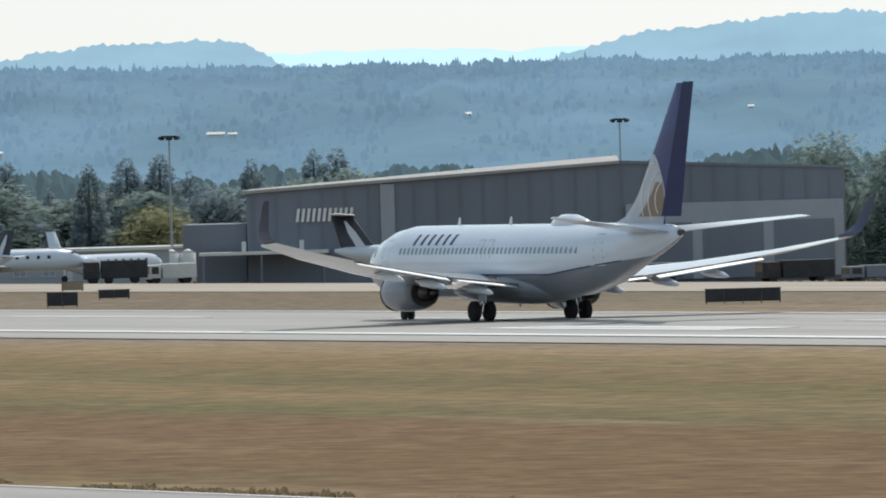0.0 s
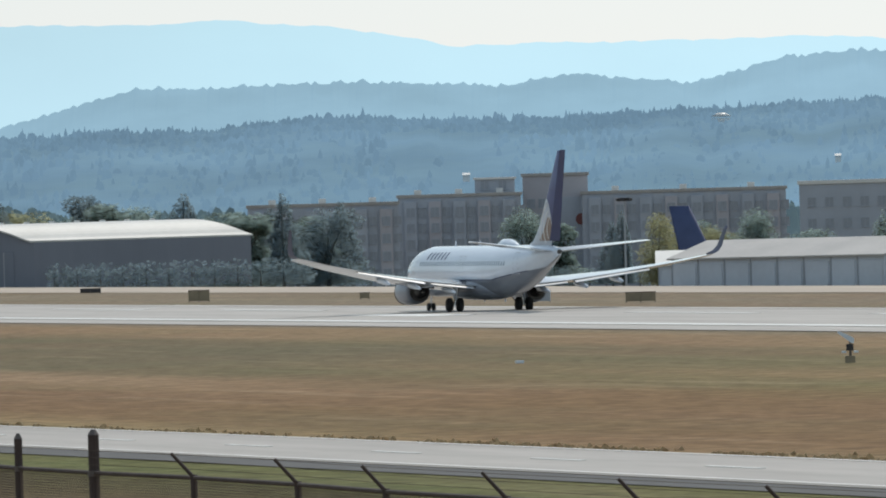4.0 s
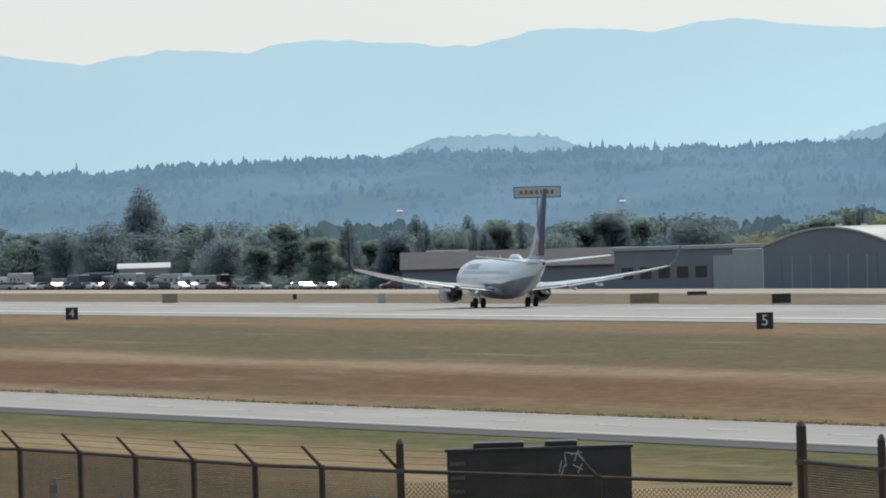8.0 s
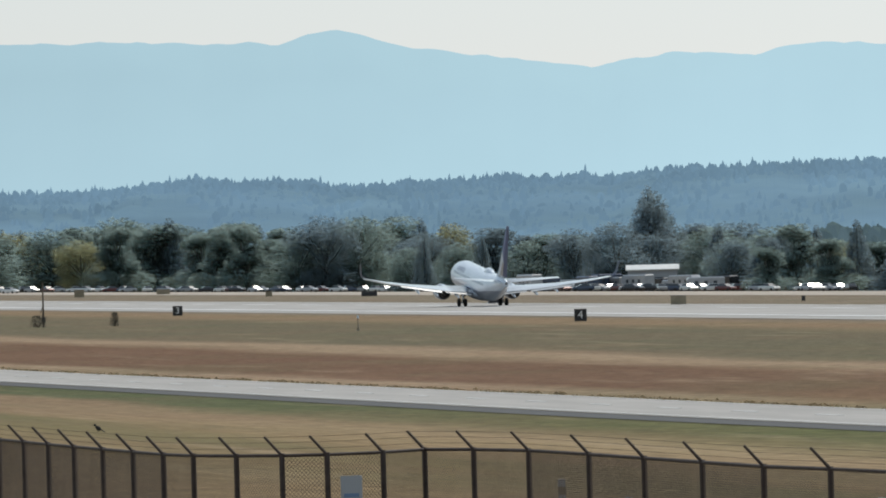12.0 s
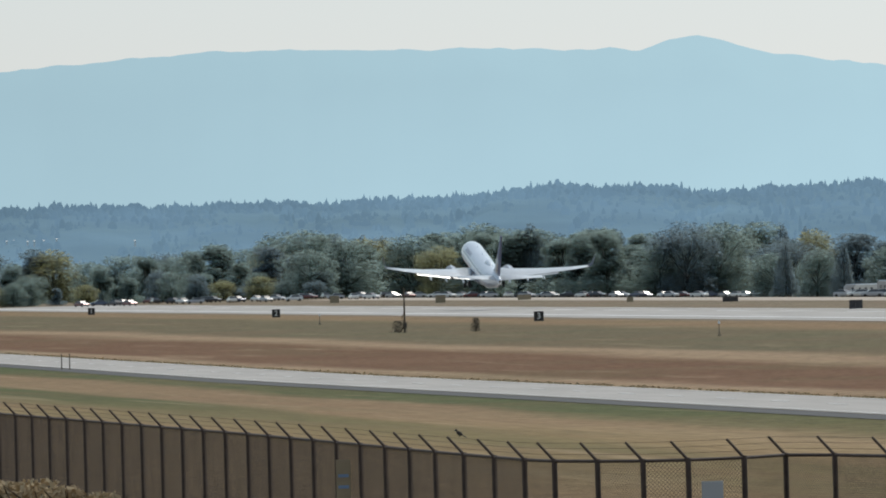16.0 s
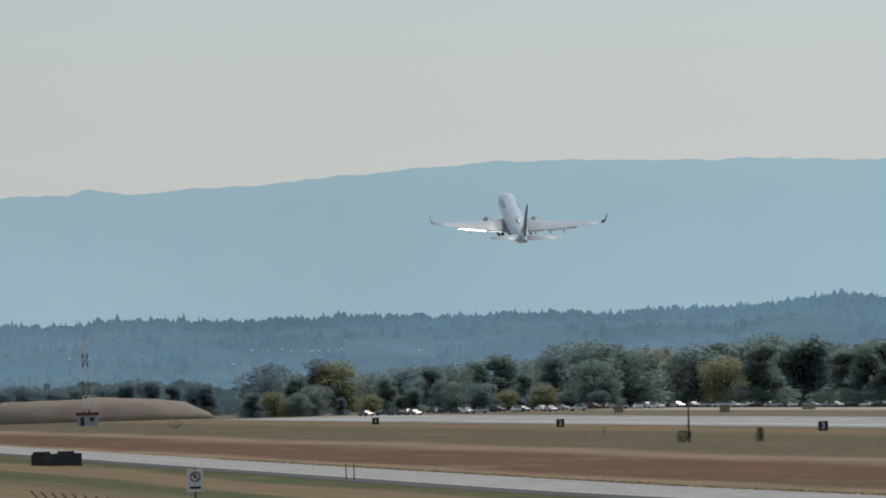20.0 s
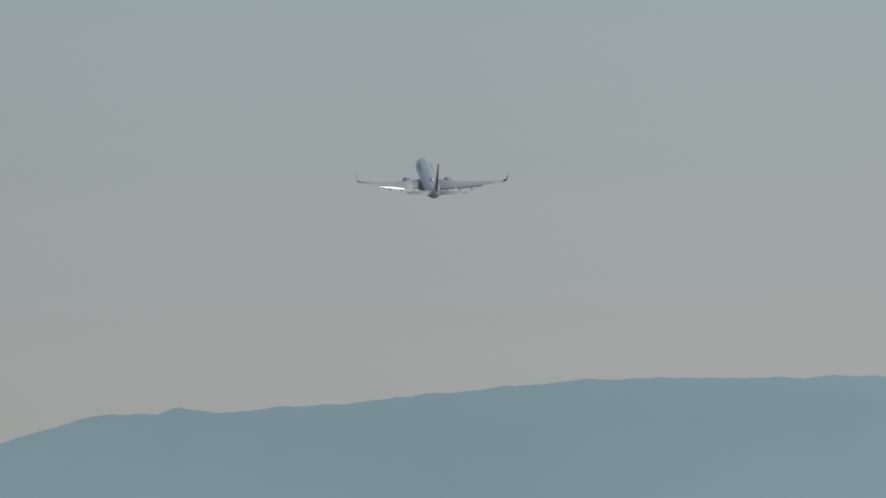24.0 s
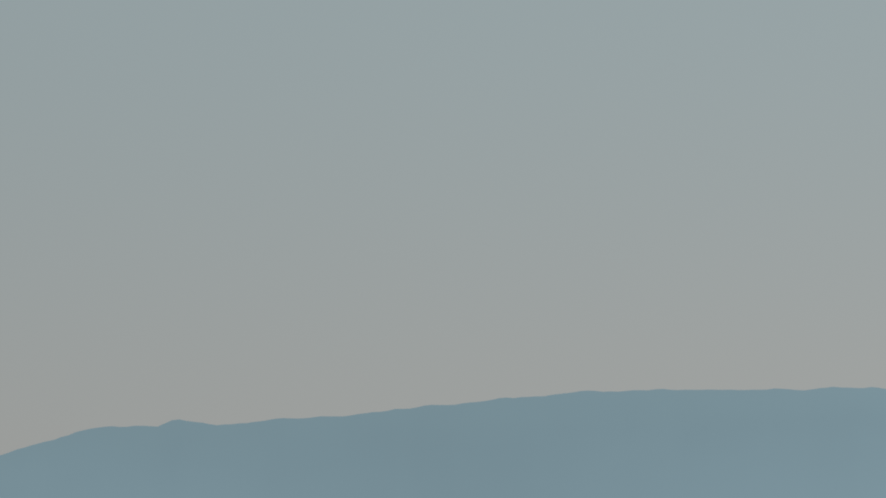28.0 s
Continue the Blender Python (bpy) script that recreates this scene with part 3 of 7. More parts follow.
def build_airliner():
    jet = thing("airliner", "white twin-engine jet airliner with grey belly and blue tail taking off", "aircraft")
    # fuselage: white above, grey below, thin dark line between
    bm = bmesh.new()
    ys = sorted({r[0] for r in HULL} | {float(v) for v in np.arange(-16, 16, 1.5)}, reverse=True)
    rings = []
    for y in ys:
        zc, w, h = hull_at(y)
        th = math.acos(min(max((belly_z(y) - zc) / h, -0.97), 0.9))
        up, down = [th * k / 15 for k in range(15)], [th + (math.pi - th) * k / 9 for k in range(9)]
        half_ = up + down + [math.pi]
        rings.append([(w * math.sin(a), y, zc + h * math.cos(a)) for a in half_ + [-a for a in half_[-2:0:-1]]])
    loft(bm, rings)
    count = len(rings) - 1
    bm.faces.ensure_lookup_table()
    for q in range(count * 48):
        bm.faces[q].material_index = 1 if 15 <= q % 48 < 33 else 0
    part("fuselage", bm, [M["white"], M["grey"]], jet, "white upper and grey lower fuselage", smooth=True)
    for s in (-1, 1):
        bm = bmesh.new()
        yy = list(np.arange(-13.0, 17.5, 1.0))
        loft(bm, [[skin(y, belly_z(y) + dz, s, l) for dz, l in ((0.03, -0.05), (0.03, 0.014), (-0.03, 0.014), (-0.03, -0.05))] for y in yy])
        part("cheat_line", bm, M["blue"], jet, "thin dark blue line along the fuselage")
    # belly fairing
    bm = bmesh.new()
    loft(bm, [[(w * math.sin(2 * math.pi * k / 24), y, zz + h * math.cos(2 * math.pi * k / 24)) for k in range(24)]
              for y, w, h, zz in ((8.2, 0.3, 0.2, 1.6), (6.5, 1.5, 0.75, 1.75), (3, 2.1, 0.95, 1.85), (-1, 2.1, 0.95, 1.85), (-3.5, 1.5, 0.7, 1.75), (-5.4, 0.3, 0.2, 1.6))])
    part("belly_fairing", bm, M["grey"], jet, smooth=True)
    # wings, winglets, flaps, engines
    st = [(1.2, 6.6, -2.2, 1.95, 0.12), (5.8, 4.0, -2.6, 2.4, 0.11), (10, 1.5, -3.4, 3.0, 0.10), (14, -0.9, -4.2, 3.7, 0.095), (17.1, -2.9, -4.85, 4.35, 0.085)]
    for s in (-1, 1):
        part("wing", wing_mesh(s, st, 0.3), M["wing"], jet, smooth=True)
        bm = wing_mesh(s, [(17.1, -2.9, -4.85, 4.35, 0.085), (17.45, -3.4, -5.0, 4.58, 0.08), (17.68, -3.9, -5.2, 5.0, 0.07), (17.88, -4.9, -5.75, 6.3, 0.06), (17.94, -5.3, -5.9, 6.55, 0.05)], 0)
        part("winglet", bm, M["winglet"], jet, "upturned blue winglet", smooth=True)
        for x0, x1, y0, y1, z0, z1 in ((2.0, 5.6, -2.1, -2.45, 2.02, 2.35), (6.2, 12.0, -2.65, -3.75, 2.42, 3.28)):
            bm = bmesh.new()
            loft(bm, [[(s * x0, y0 + 0.25, z0 + 0.03), (s * x0, y0 - 0.5, z0 - 0.16), (s * x0, y0 - 0.55, z0 - 0.22), (s * x0, y0 + 0.25, z0 - 0.12)], [(s * x1, y1 + 0.2, z1 + 0.03), (s * x1, y1 - 0.4, z1 - 0.12), (s * x1, y1 - 0.44, z1 - 0.17), (s * x1, y1 + 0.2, z1 - 0.1)]])
            part("flap", bm, M["flap"], jet, "lowered trailing-edge flap")
        for x, z, y in ((3.9, 1.95, -1.7), (6.9, 2.3, -2.2), (9.6, 2.7, -2.8)):
            bm = bmesh.new()
            loft(bm, [[(s * x + w * math.cos(a), y + dy, z - 0.18 + dz + w * 1.3 * math.sin(a)) for a in np.arange(0, 6.2, 0.785)] for dy, w, dz in ((1.9, 0.04, 0.1), (1.0, 0.17, 0), (-0.4, 0.19, -0.08), (-1.4, 0.12, -0.2), (-1.9, 0.03, -0.26))])
            part("flap_track_fairing", bm, M["white"], jet, smooth=True)
        # engine
        ex, ez = s * 4.83, 1.58
        bm = bmesh.new()
        loft(bm, [[(ex + r * math.sin(a), y, ez + (r * 0.94 if math.cos(a) < 0 else r) * math.cos(a)) for a in np.arange(0, 6.28, 0.2618)]
                  for y, r in ((6.6, 0.74), (7.6, 0.78), (7.93, 0.86), (7.98, 0.92), (7.8, 1.0), (7.1, 1.09), (6.1, 1.1), (4.9, 0.98), (4.3, 0.86), (4.32, 0.80), (5.2, 0.8))], cap=False)
        eng = part("engine", bm, M["grey"], jet, "grey underwing jet engine", smooth=True)
        part("intake_lip", loft(bmesh.new(), [[(ex + r * math.sin(a), y, ez + r * math.cos(a)) for a in np.arange(0, 6.28, 0.2618)] for y, r in ((7.7, 0.8), (7.96, 0.85), (8.04, 0.93), (7.88, 1.01))], cap=False), M["metal"], eng, "polished intake lip", smooth=True)
        part("fan", tubed((ex, 6.65, ez), (ex, 6.8, ez), 0.74, 0.74, 24), M["dark_metal"], eng)
        bm = tubed((ex, 5.4, ez), (ex, 3.5, ez), 0.62, 0.42, 20)
        part("exhaust_nozzle", bm, M["dark_metal"], eng, "burnt metal exhaust nozzle", smooth=True)
        part("exhaust_cone", tubed((ex, 3.7, ez), (ex, 2.7, ez), 0.3, 0.05, 16), M["dark_metal"], eng, smooth=True)
        part("fan_duct", tubed((ex, 4.36, ez), (ex, 4.5, ez), 0.8, 0.8, 24), M["dark_metal"], eng)
        bm = bmesh.new()
        loft(bm, [[(ex - 0.16, y, z0), (ex + 0.16, y, z0), (ex + 0.16, y, z1), (ex - 0.16, y, z1)] for y, z0, z1 in ((7.6, 2.55, 2.66), (5.5, 2.4, 2.72), (3.0, 1.9, 2.4), (1.2, 2.0, 2.3))])
        part("pylon", bm, M["white"], eng)
        eng.location.y = -1.3
        # tailplane
        part("tailplane", wing_mesh(s, [(0.3, -13.4, -17.6, 4.7, 0.09), (3.5, -15.3, -18.2, 5.05, 0.085), (7.15, -17.5, -19.15, 5.45, 0.08)]), M["wing"], jet, smooth=True)
    # fin, rudder, dorsal fillet
    fin = loft(bmesh.new(), [foil(le, te, 0, z, th, 8, True) for z, le, te, th in ((4.7, -8.7, -16.5, 0.04), (5.4, -11.6, -16.5, 0.055), (6.4, -13.15, -17.0, 0.07), (9.4, -15.6, -18.1, 0.075), (12.45, -18.0, -19.25, 0.07))])
    fin = part("fin", fin, M["fin_blue"], jet, "blue tail fin with a pale globe", smooth=True)
    rud = loft(bmesh.new(), [[(-w, y0, z), (0, y0 + 0.12, z), (w, y0, z), (0.012, y1, z), (-0.012, y1, z)] for z, y0, y1, w in ((5.5, -16.45, -18.35, 0.2), (9.0, -17.7, -19.1, 0.16), (12.5, -18.9, -19.95, 0.1))])
    rudder = part("rudder", rud, M["blue"], fin, "dark blue rudder")
    for s in (-1, 1):
        def finx(y, z):
            le = float(np.interp(z, (4.7, 5.4, 6.4, 9.4, 12.45), (-8.7, -11.6, -13.15, -15.6, -18.0)))
            te = float(np.interp(z, (4.7, 6.4, 9.4, 12.45), (-16.3, -17.0, -18.1, -19.25)))
            u = min(max((le - y) / (le - te), 0.02), 1)
            th = float(np.interp(z, (4.7, 5.4, 6.4, 9.4, 12.45), (0.05, 0.055, 0.07, 0.075, 0.07)))
            return s * (th * (le - te) * (1.48 * math.sqrt(u) - 0.63 * u - 1.76 * u * u + 1.42 * u ** 3 - 0.51 * u ** 4))
        def fin_plate(name, rows, material, lift):
            bm = bmesh.new()
            loft(bm, [[(finx(y0 + (y1 - y0) * k / 6, z) + s * lift, y0 + (y1 - y0) * k / 6, z) for k in range(7)] + [(finx(y1, z) - s * 0.03, y1, z), (finx(y0, z) - s * 0.03, y0, z)] for z, y0, y1 in rows], cap=True)
            part(name, bm, material, fin)
        def chord(z, u):
            le = float(np.interp(z, (4.7, 5.4, 6.4, 9.4, 12.45), (-8.7, -11.6, -13.15, -15.6, -18.0)))
            te = float(np.interp(z, (4.7, 6.4, 9.4, 12.45), (-16.3, -17.0, -18.1, -19.25)))
            return le + (te - le) * u
        rim = ((4.75, 0.97), (5.5, 0.97), (6.1, 0.93), (6.7, 0.86), (7.3, 0.74), (7.9, 0.57), (8.4, 0.38), (8.75, 0.16))
        fin_plate("globe_patch", [(z, chord(z, 0.03), chord(z, u)) for z, u in rim], M["globe"], 0.014)
        fin_plate("globe_shade", [(z, chord(z, 0.34 + 0.07 * (z - 4.75)), chord(z, u - 0.03)) for z, u in rim[1:5]], M["gold"], 0.024)
        for r in (1.5, 2.3, 3.1, 3.9):
            cv = bpy.data.curves.new("globe_arc", "CURVE")
            cv.dimensions, cv.bevel_depth, cv.bevel_resolution = "3D", 0.038, 1
            sp = cv.splines.new("POLY")
            pts = []
            for a in np.linspace(-35, 62, 14):
                y, z = -17.0 + r * math.cos(radians(a)) * 0.95, 6.3 + r * math.sin(radians(a)) * 0.75
                le = float(np.interp(z, (4.7, 5.4, 6.4, 9.4, 12.45), (-8.7, -11.6, -13.15, -15.6, -18.0)))
                te = float(np.interp(z, (4.7, 6.4, 9.4, 12.45), (-16.3, -17.0, -18.1, -19.25)))
                if z > 5.3 and le - 0.2 > y > le + (te - le) * float(np.interp(z, [q[0] for q in rim], [q[1] for q in rim])):
                    pts.append((finx(y, z) + s * 0.03, y, z, 1))
            if len(pts) > 2:
                sp.points.add(len(pts) - 1)
                for q, v in zip(sp.points, pts):
                    q.co = v
                cv.materials.append(M["line"])
                new("globe_arc", cv).parent = fin
        # cabin windows, doors, name bars
        wbm = skin_patch(-0.12, 0.12, 3.62, 3.96, s, 0.012, nz=2)
        first = part("cabin_window", wbm, M["cabin_glass"], jet)
        for i in range(43):
            y = 12.6 - 0.515 * i
            if i == 0:
                first.location.y = y
                continue
            w = new("cabin_window", first.data)
            w.parent = jet
            dw = skin(y, 3.79, s).x - skin(0, 3.79, s).x
            w.location = (dw, y, 0)
        for y0, y1, z0, z1 in ((14.15, 15.0, 2.55, 4.4), (-11.6, -10.85, 2.95, 4.6), (2.2, 2.75, 3.35, 4.35), (1.1, 1.65, 3.35, 4.35)):
            part("door", skin_patch(y0, y1, z0, z1, s, 0.006, nz=5), M["white"], jet, "white cabin door with fine outline")
            for a, b, c, d in ((y0 - 0.04, y0, z0, z1), (y1, y1 + 0.04, z0, z1), (y0, y1, z1, z1 + 0.04)):
                part("door_outline", skin_patch(a, b, c, d, s, 0.008, nz=4), M["grey"], jet)
        for i in range(6):
            y = 11.3 - i * 0.95
            part("name_bar", skin_patch(y, y - 0.3, 4.12, 4.7, s, 0.015, slant=-0.12), M["blue"], jet, "dark blue bar of the airline's name")
        for y0, y1, z0, z1 in ((17.85, 17.2, 3.35, 3.85), (17.1, 16.5, 3.5, 4.0), (18.35, 17.95, 3.2, 3.62)):
            part("cockpit_window", skin_patch(y0, y1, z0, z1, s, 0.012), M["glass"], jet)
    # hump, aerials, tail cone
    bm = bmesh.new()
    loft(bm, [[(w * math.sin(2 * math.pi * k / 20), y, 5.1 + h * math.cos(2 * math.pi * k / 20)) for k in range(20)] for y, w, h in ((-3.2, 0.05, 0.05), (-3.6, 0.45, 0.4), (-4.4, 0.6, 0.6), (-5.8, 0.58, 0.58), (-7.0, 0.35, 0.34), (-7.8, 0.05, 0.05))])
    part("antenna_hump", bm, M["white"], jet, "white dome on the rear roof", smooth=True)
    for y, z in ((9.0, 5.2), (2.5, 5.2)):
        part("blade_aerial", loft(bmesh.new(), [[(-0.03, y, z - 0.05), (0.03, y, z - 0.05), (0.03, y - 0.35, z - 0.05), (-0.03, y - 0.35, z - 0.05)], [(-0.012, y - 0.2, z + 0.42), (0.012, y - 0.2, z + 0.42), (0.012, y - 0.36, z + 0.42), (-0.012, y - 0.36, z + 0.42)]]), M["white"], jet)
    part("exhaust_tail_cone", tubed((0, -18.2, 4.65), (0, -18.55, 4.69), 0.2, 0.12, 14), M["dark_metal"], jet)
    for y in (1.5, -4.0):
        part("blade_aerial", loft(bmesh.new(), [[(-0.03, y, 1.0), (0.03, y, 1.0), (0.03, y - 0.4, 1.0), (-0.03, y - 0.4, 1.0)], [(-0.01, y - 0.2, 0.75), (0.01, y - 0.2, 0.75), (0.01, y - 0.4, 0.75), (-0.01, y - 0.4, 0.75)]]), M["white"], jet)
    # landing gear, each leg with its wheels about its own hinge
    legs = []
    for s in (-1, 1):
        bm = tubed((0, 0, 0), (s * 0.35, 0, -1.75), 0.13, 0.11, 12)
        tube(bm, (s * 0.35 - 0.43, 0, -1.69), (s * 0.35 + 0.43, 0, -1.69), 0.1, seg=10)
        tube(bm, (s * 0.1, 0, -0.5), (-s * 0.7, 0.05, 0.05), 0.07, seg=8)
        leg = part("main_gear_leg", bm, M["metal"], jet, "steel main landing gear leg")
        leg.location = (s * 2.51, 0, 2.25)
        part("gear_door", boxed(s * 0.30 - 0.03, s * 0.30 + 0.03, -0.45, 0.45, -1.25, -0.1, 0.02), M["white"], leg)
        for o in (-0.43, 0.43):
            wb = bmesh.new()
            rings = [[(x, r * math.cos(a), r * math.sin(a)) for a in np.arange(0, 6.28, 0.2618)] for x, r in ((-0.2, 0.3), (-0.2, 0.48), (-0.13, 0.55), (0, 0.56), (0.13, 0.55), (0.2, 0.48), (0.2, 0.3))]
            wl = part("wheel", loft(wb, rings), M["rubber"], leg, "black rubber tyre", smooth=True)
            wl.location = (s * 0.35 + o, 0, -1.69)
        legs.append((leg, s))
    bm = tubed((0, 0, 0), (0, 0.1, -1.55), 0.1, 0.08, 10)
    tube(bm, (-0.24, 0.1, -1.5), (0.24, 0.1, -1.5), 0.06, seg=8)
    nose = part("nose_gear_leg", bm, M["metal"], jet, "steel nose landing gear leg")
    nose.location = (0, 15.5, 1.84)
    for o in (-0.2, 0.2):
        rings = [[(x, r * math.cos(a), r * math.sin(a)) for a in np.arange(0, 6.28, 0.3)] for x, r in ((-0.1, 0.18), (-0.1, 0.3), (0, 0.34), (0.1, 0.3), (0.1, 0.18))]
        wl = part("wheel", loft(bmesh.new(), rings), M["rubber"], nose, "black rubber tyre", smooth=True)
        wl.location = (o, 0.1, -1.5)
    return jet, legs, nose


JET, LEGS, NOSE = build_airliner()
M["soil"] = mat("dry_tan_soil", (0.33, 0.26, 0.205), (0.22, 0.17, 0.135), 0.12, 0.95)


# ---- airfield furniture ----
def number(text, size, material, parent, at, label=""):
    cu = bpy.data.curves.new("number", "FONT")
    cu.body, cu.size, cu.extrude = text, size, 0.012
    cu.align_x = cu.align_y = "CENTER"
    cu.materials.append(material)
    ob = new("number", cu)
    ob.parent, ob.matrix_basis = parent, at
    if label:
        tagged(ob, label)
    return ob


def build_distance_signs():
    for i in range(6):
        y = 503.8 + 304.8 * i
        s = thing("distance_sign", "black runway distance sign with white number %d on short legs" % (6 - i), "sign", "runway distance signs", at=pose(200.8, y, 0, 0, 0, -22 + 2.6 * i))
        part("cabinet", boxed(-0.62, 0.62, -0.16, 0.16, 0.12, 1.36, 0.025), M["sign_black"], s)
        bm = bmesh.new()
        box(bm, -0.66, 0.66, -0.19, -0.15, 1.33, 1.39)
        box(bm, -0.66, 0.66, -0.19, -0.15, 0.09, 0.15)
        box(bm, -0.66, -0.60, -0.19, -0.15, 0.15, 1.33)
        box(bm, 0.60, 0.66, -0.19, -0.15, 0.15, 1.33)
        part("frame", bm, M["box_dark"], s)
        number(str(6 - i), 1.18, M["line"], s, pose(0, -0.175, 0.74, 90), "white number")
        for x in (-0.45, 0.45):
            part("leg", tubed((x, 0, -0.05), (x, 0, 0.14), 0.04, seg=8), M["galv"], s)


# ground-level guidance signs and equipment cabinets beside the runway and taxiway: x, y, width, height, tan or dark
SIGNS = [(298, 709, 1.6, .7, 1), (280, 659, 2.1, .65, 0), (255, 609, 2.0, .95, 0), (274, 552, 4.4, .85, 0), (299, 809, 1.6, .55, 0), (299, 795, 1.0, .85, 0),
         (294, 759, 1.1, .6, 0), (299, 765, 1.6, .5, 1), (277, 939, .9, .6, 1), (295, 976, 2.2, .8, 1), (261, 834, 1.3, 1.0, 2), (270, 835, 2.5, .85, 1)]
SIGNS2 = [(253, 1013, 1.95, 1.05, 0), (294, 1100, 2.2, .55, 0), (259, 932, 2.0, 1.1, 1), (249, 1184, .9, 1.15, 2), (268, 1233, 2.6, .85, 1), (252, 1067, 3.1, 1.1, 1),
          (246, 1297, 2.0, 1.2, 1), (262, 1298, .5, .7, 0), (289, 1196, 2.3, .5, 0), (286, 1902, 1.2, 1.0, 1), (288, 1800, 2.7, .85, 0), (247, 1437, 1.9, 1.3, 0)]
SIGNS3 = [(276, 2260, 2.0, 1.6, 1), (279, 2110, 2.0, 1.6, 1), (300, 2139, 2.7, 1.1, 1)]


def build_field_signs():
    for x, y, w, h, tan in SIGNS + SIGNS2 + SIGNS3:
        if x < 263:
            x += 8.5          # clear of the pavement
            y *= 1 + 8.5 / x
        m = (M["box_dark"], M["box_tan"], M["hangar_light"])[tan]
        az = math.degrees(math.atan2(x, y))
        s = thing("guidance_sign", ("low dark-faced airfield guidance sign beside the taxiway", "low sun-faded tan airfield sign beside the taxiway", "small grey equipment cabinet beside the runway")[tan], "sign", "airfield guidance signs", at=pose(x, y, ground_z(x, y), 0, 0, -az - 6))
        n = max(1, round(w / 1.1))
        for k in range(n):
            part("panel", boxed(-w / 2 + w * k / n + 0.01, -w / 2 + w * (k + 1) / n - 0.01, -0.1, 0.1, 0.12, h, 0.015), m, s)
        part("frame", boxed(-w / 2 - 0.03, w / 2 + 0.03, -0.12, 0.12, h, h + 0.05, 0.01), M["galv"], s)
        for k in range(n + 1):
            part("leg", tubed((-w / 2 + 0.06 + (w - 0.12) * k / n, 0, -0.05), (-w / 2 + 0.06 + (w - 0.12) * k / n, 0, 0.13), 0.035, seg=8), M["galv"], s)


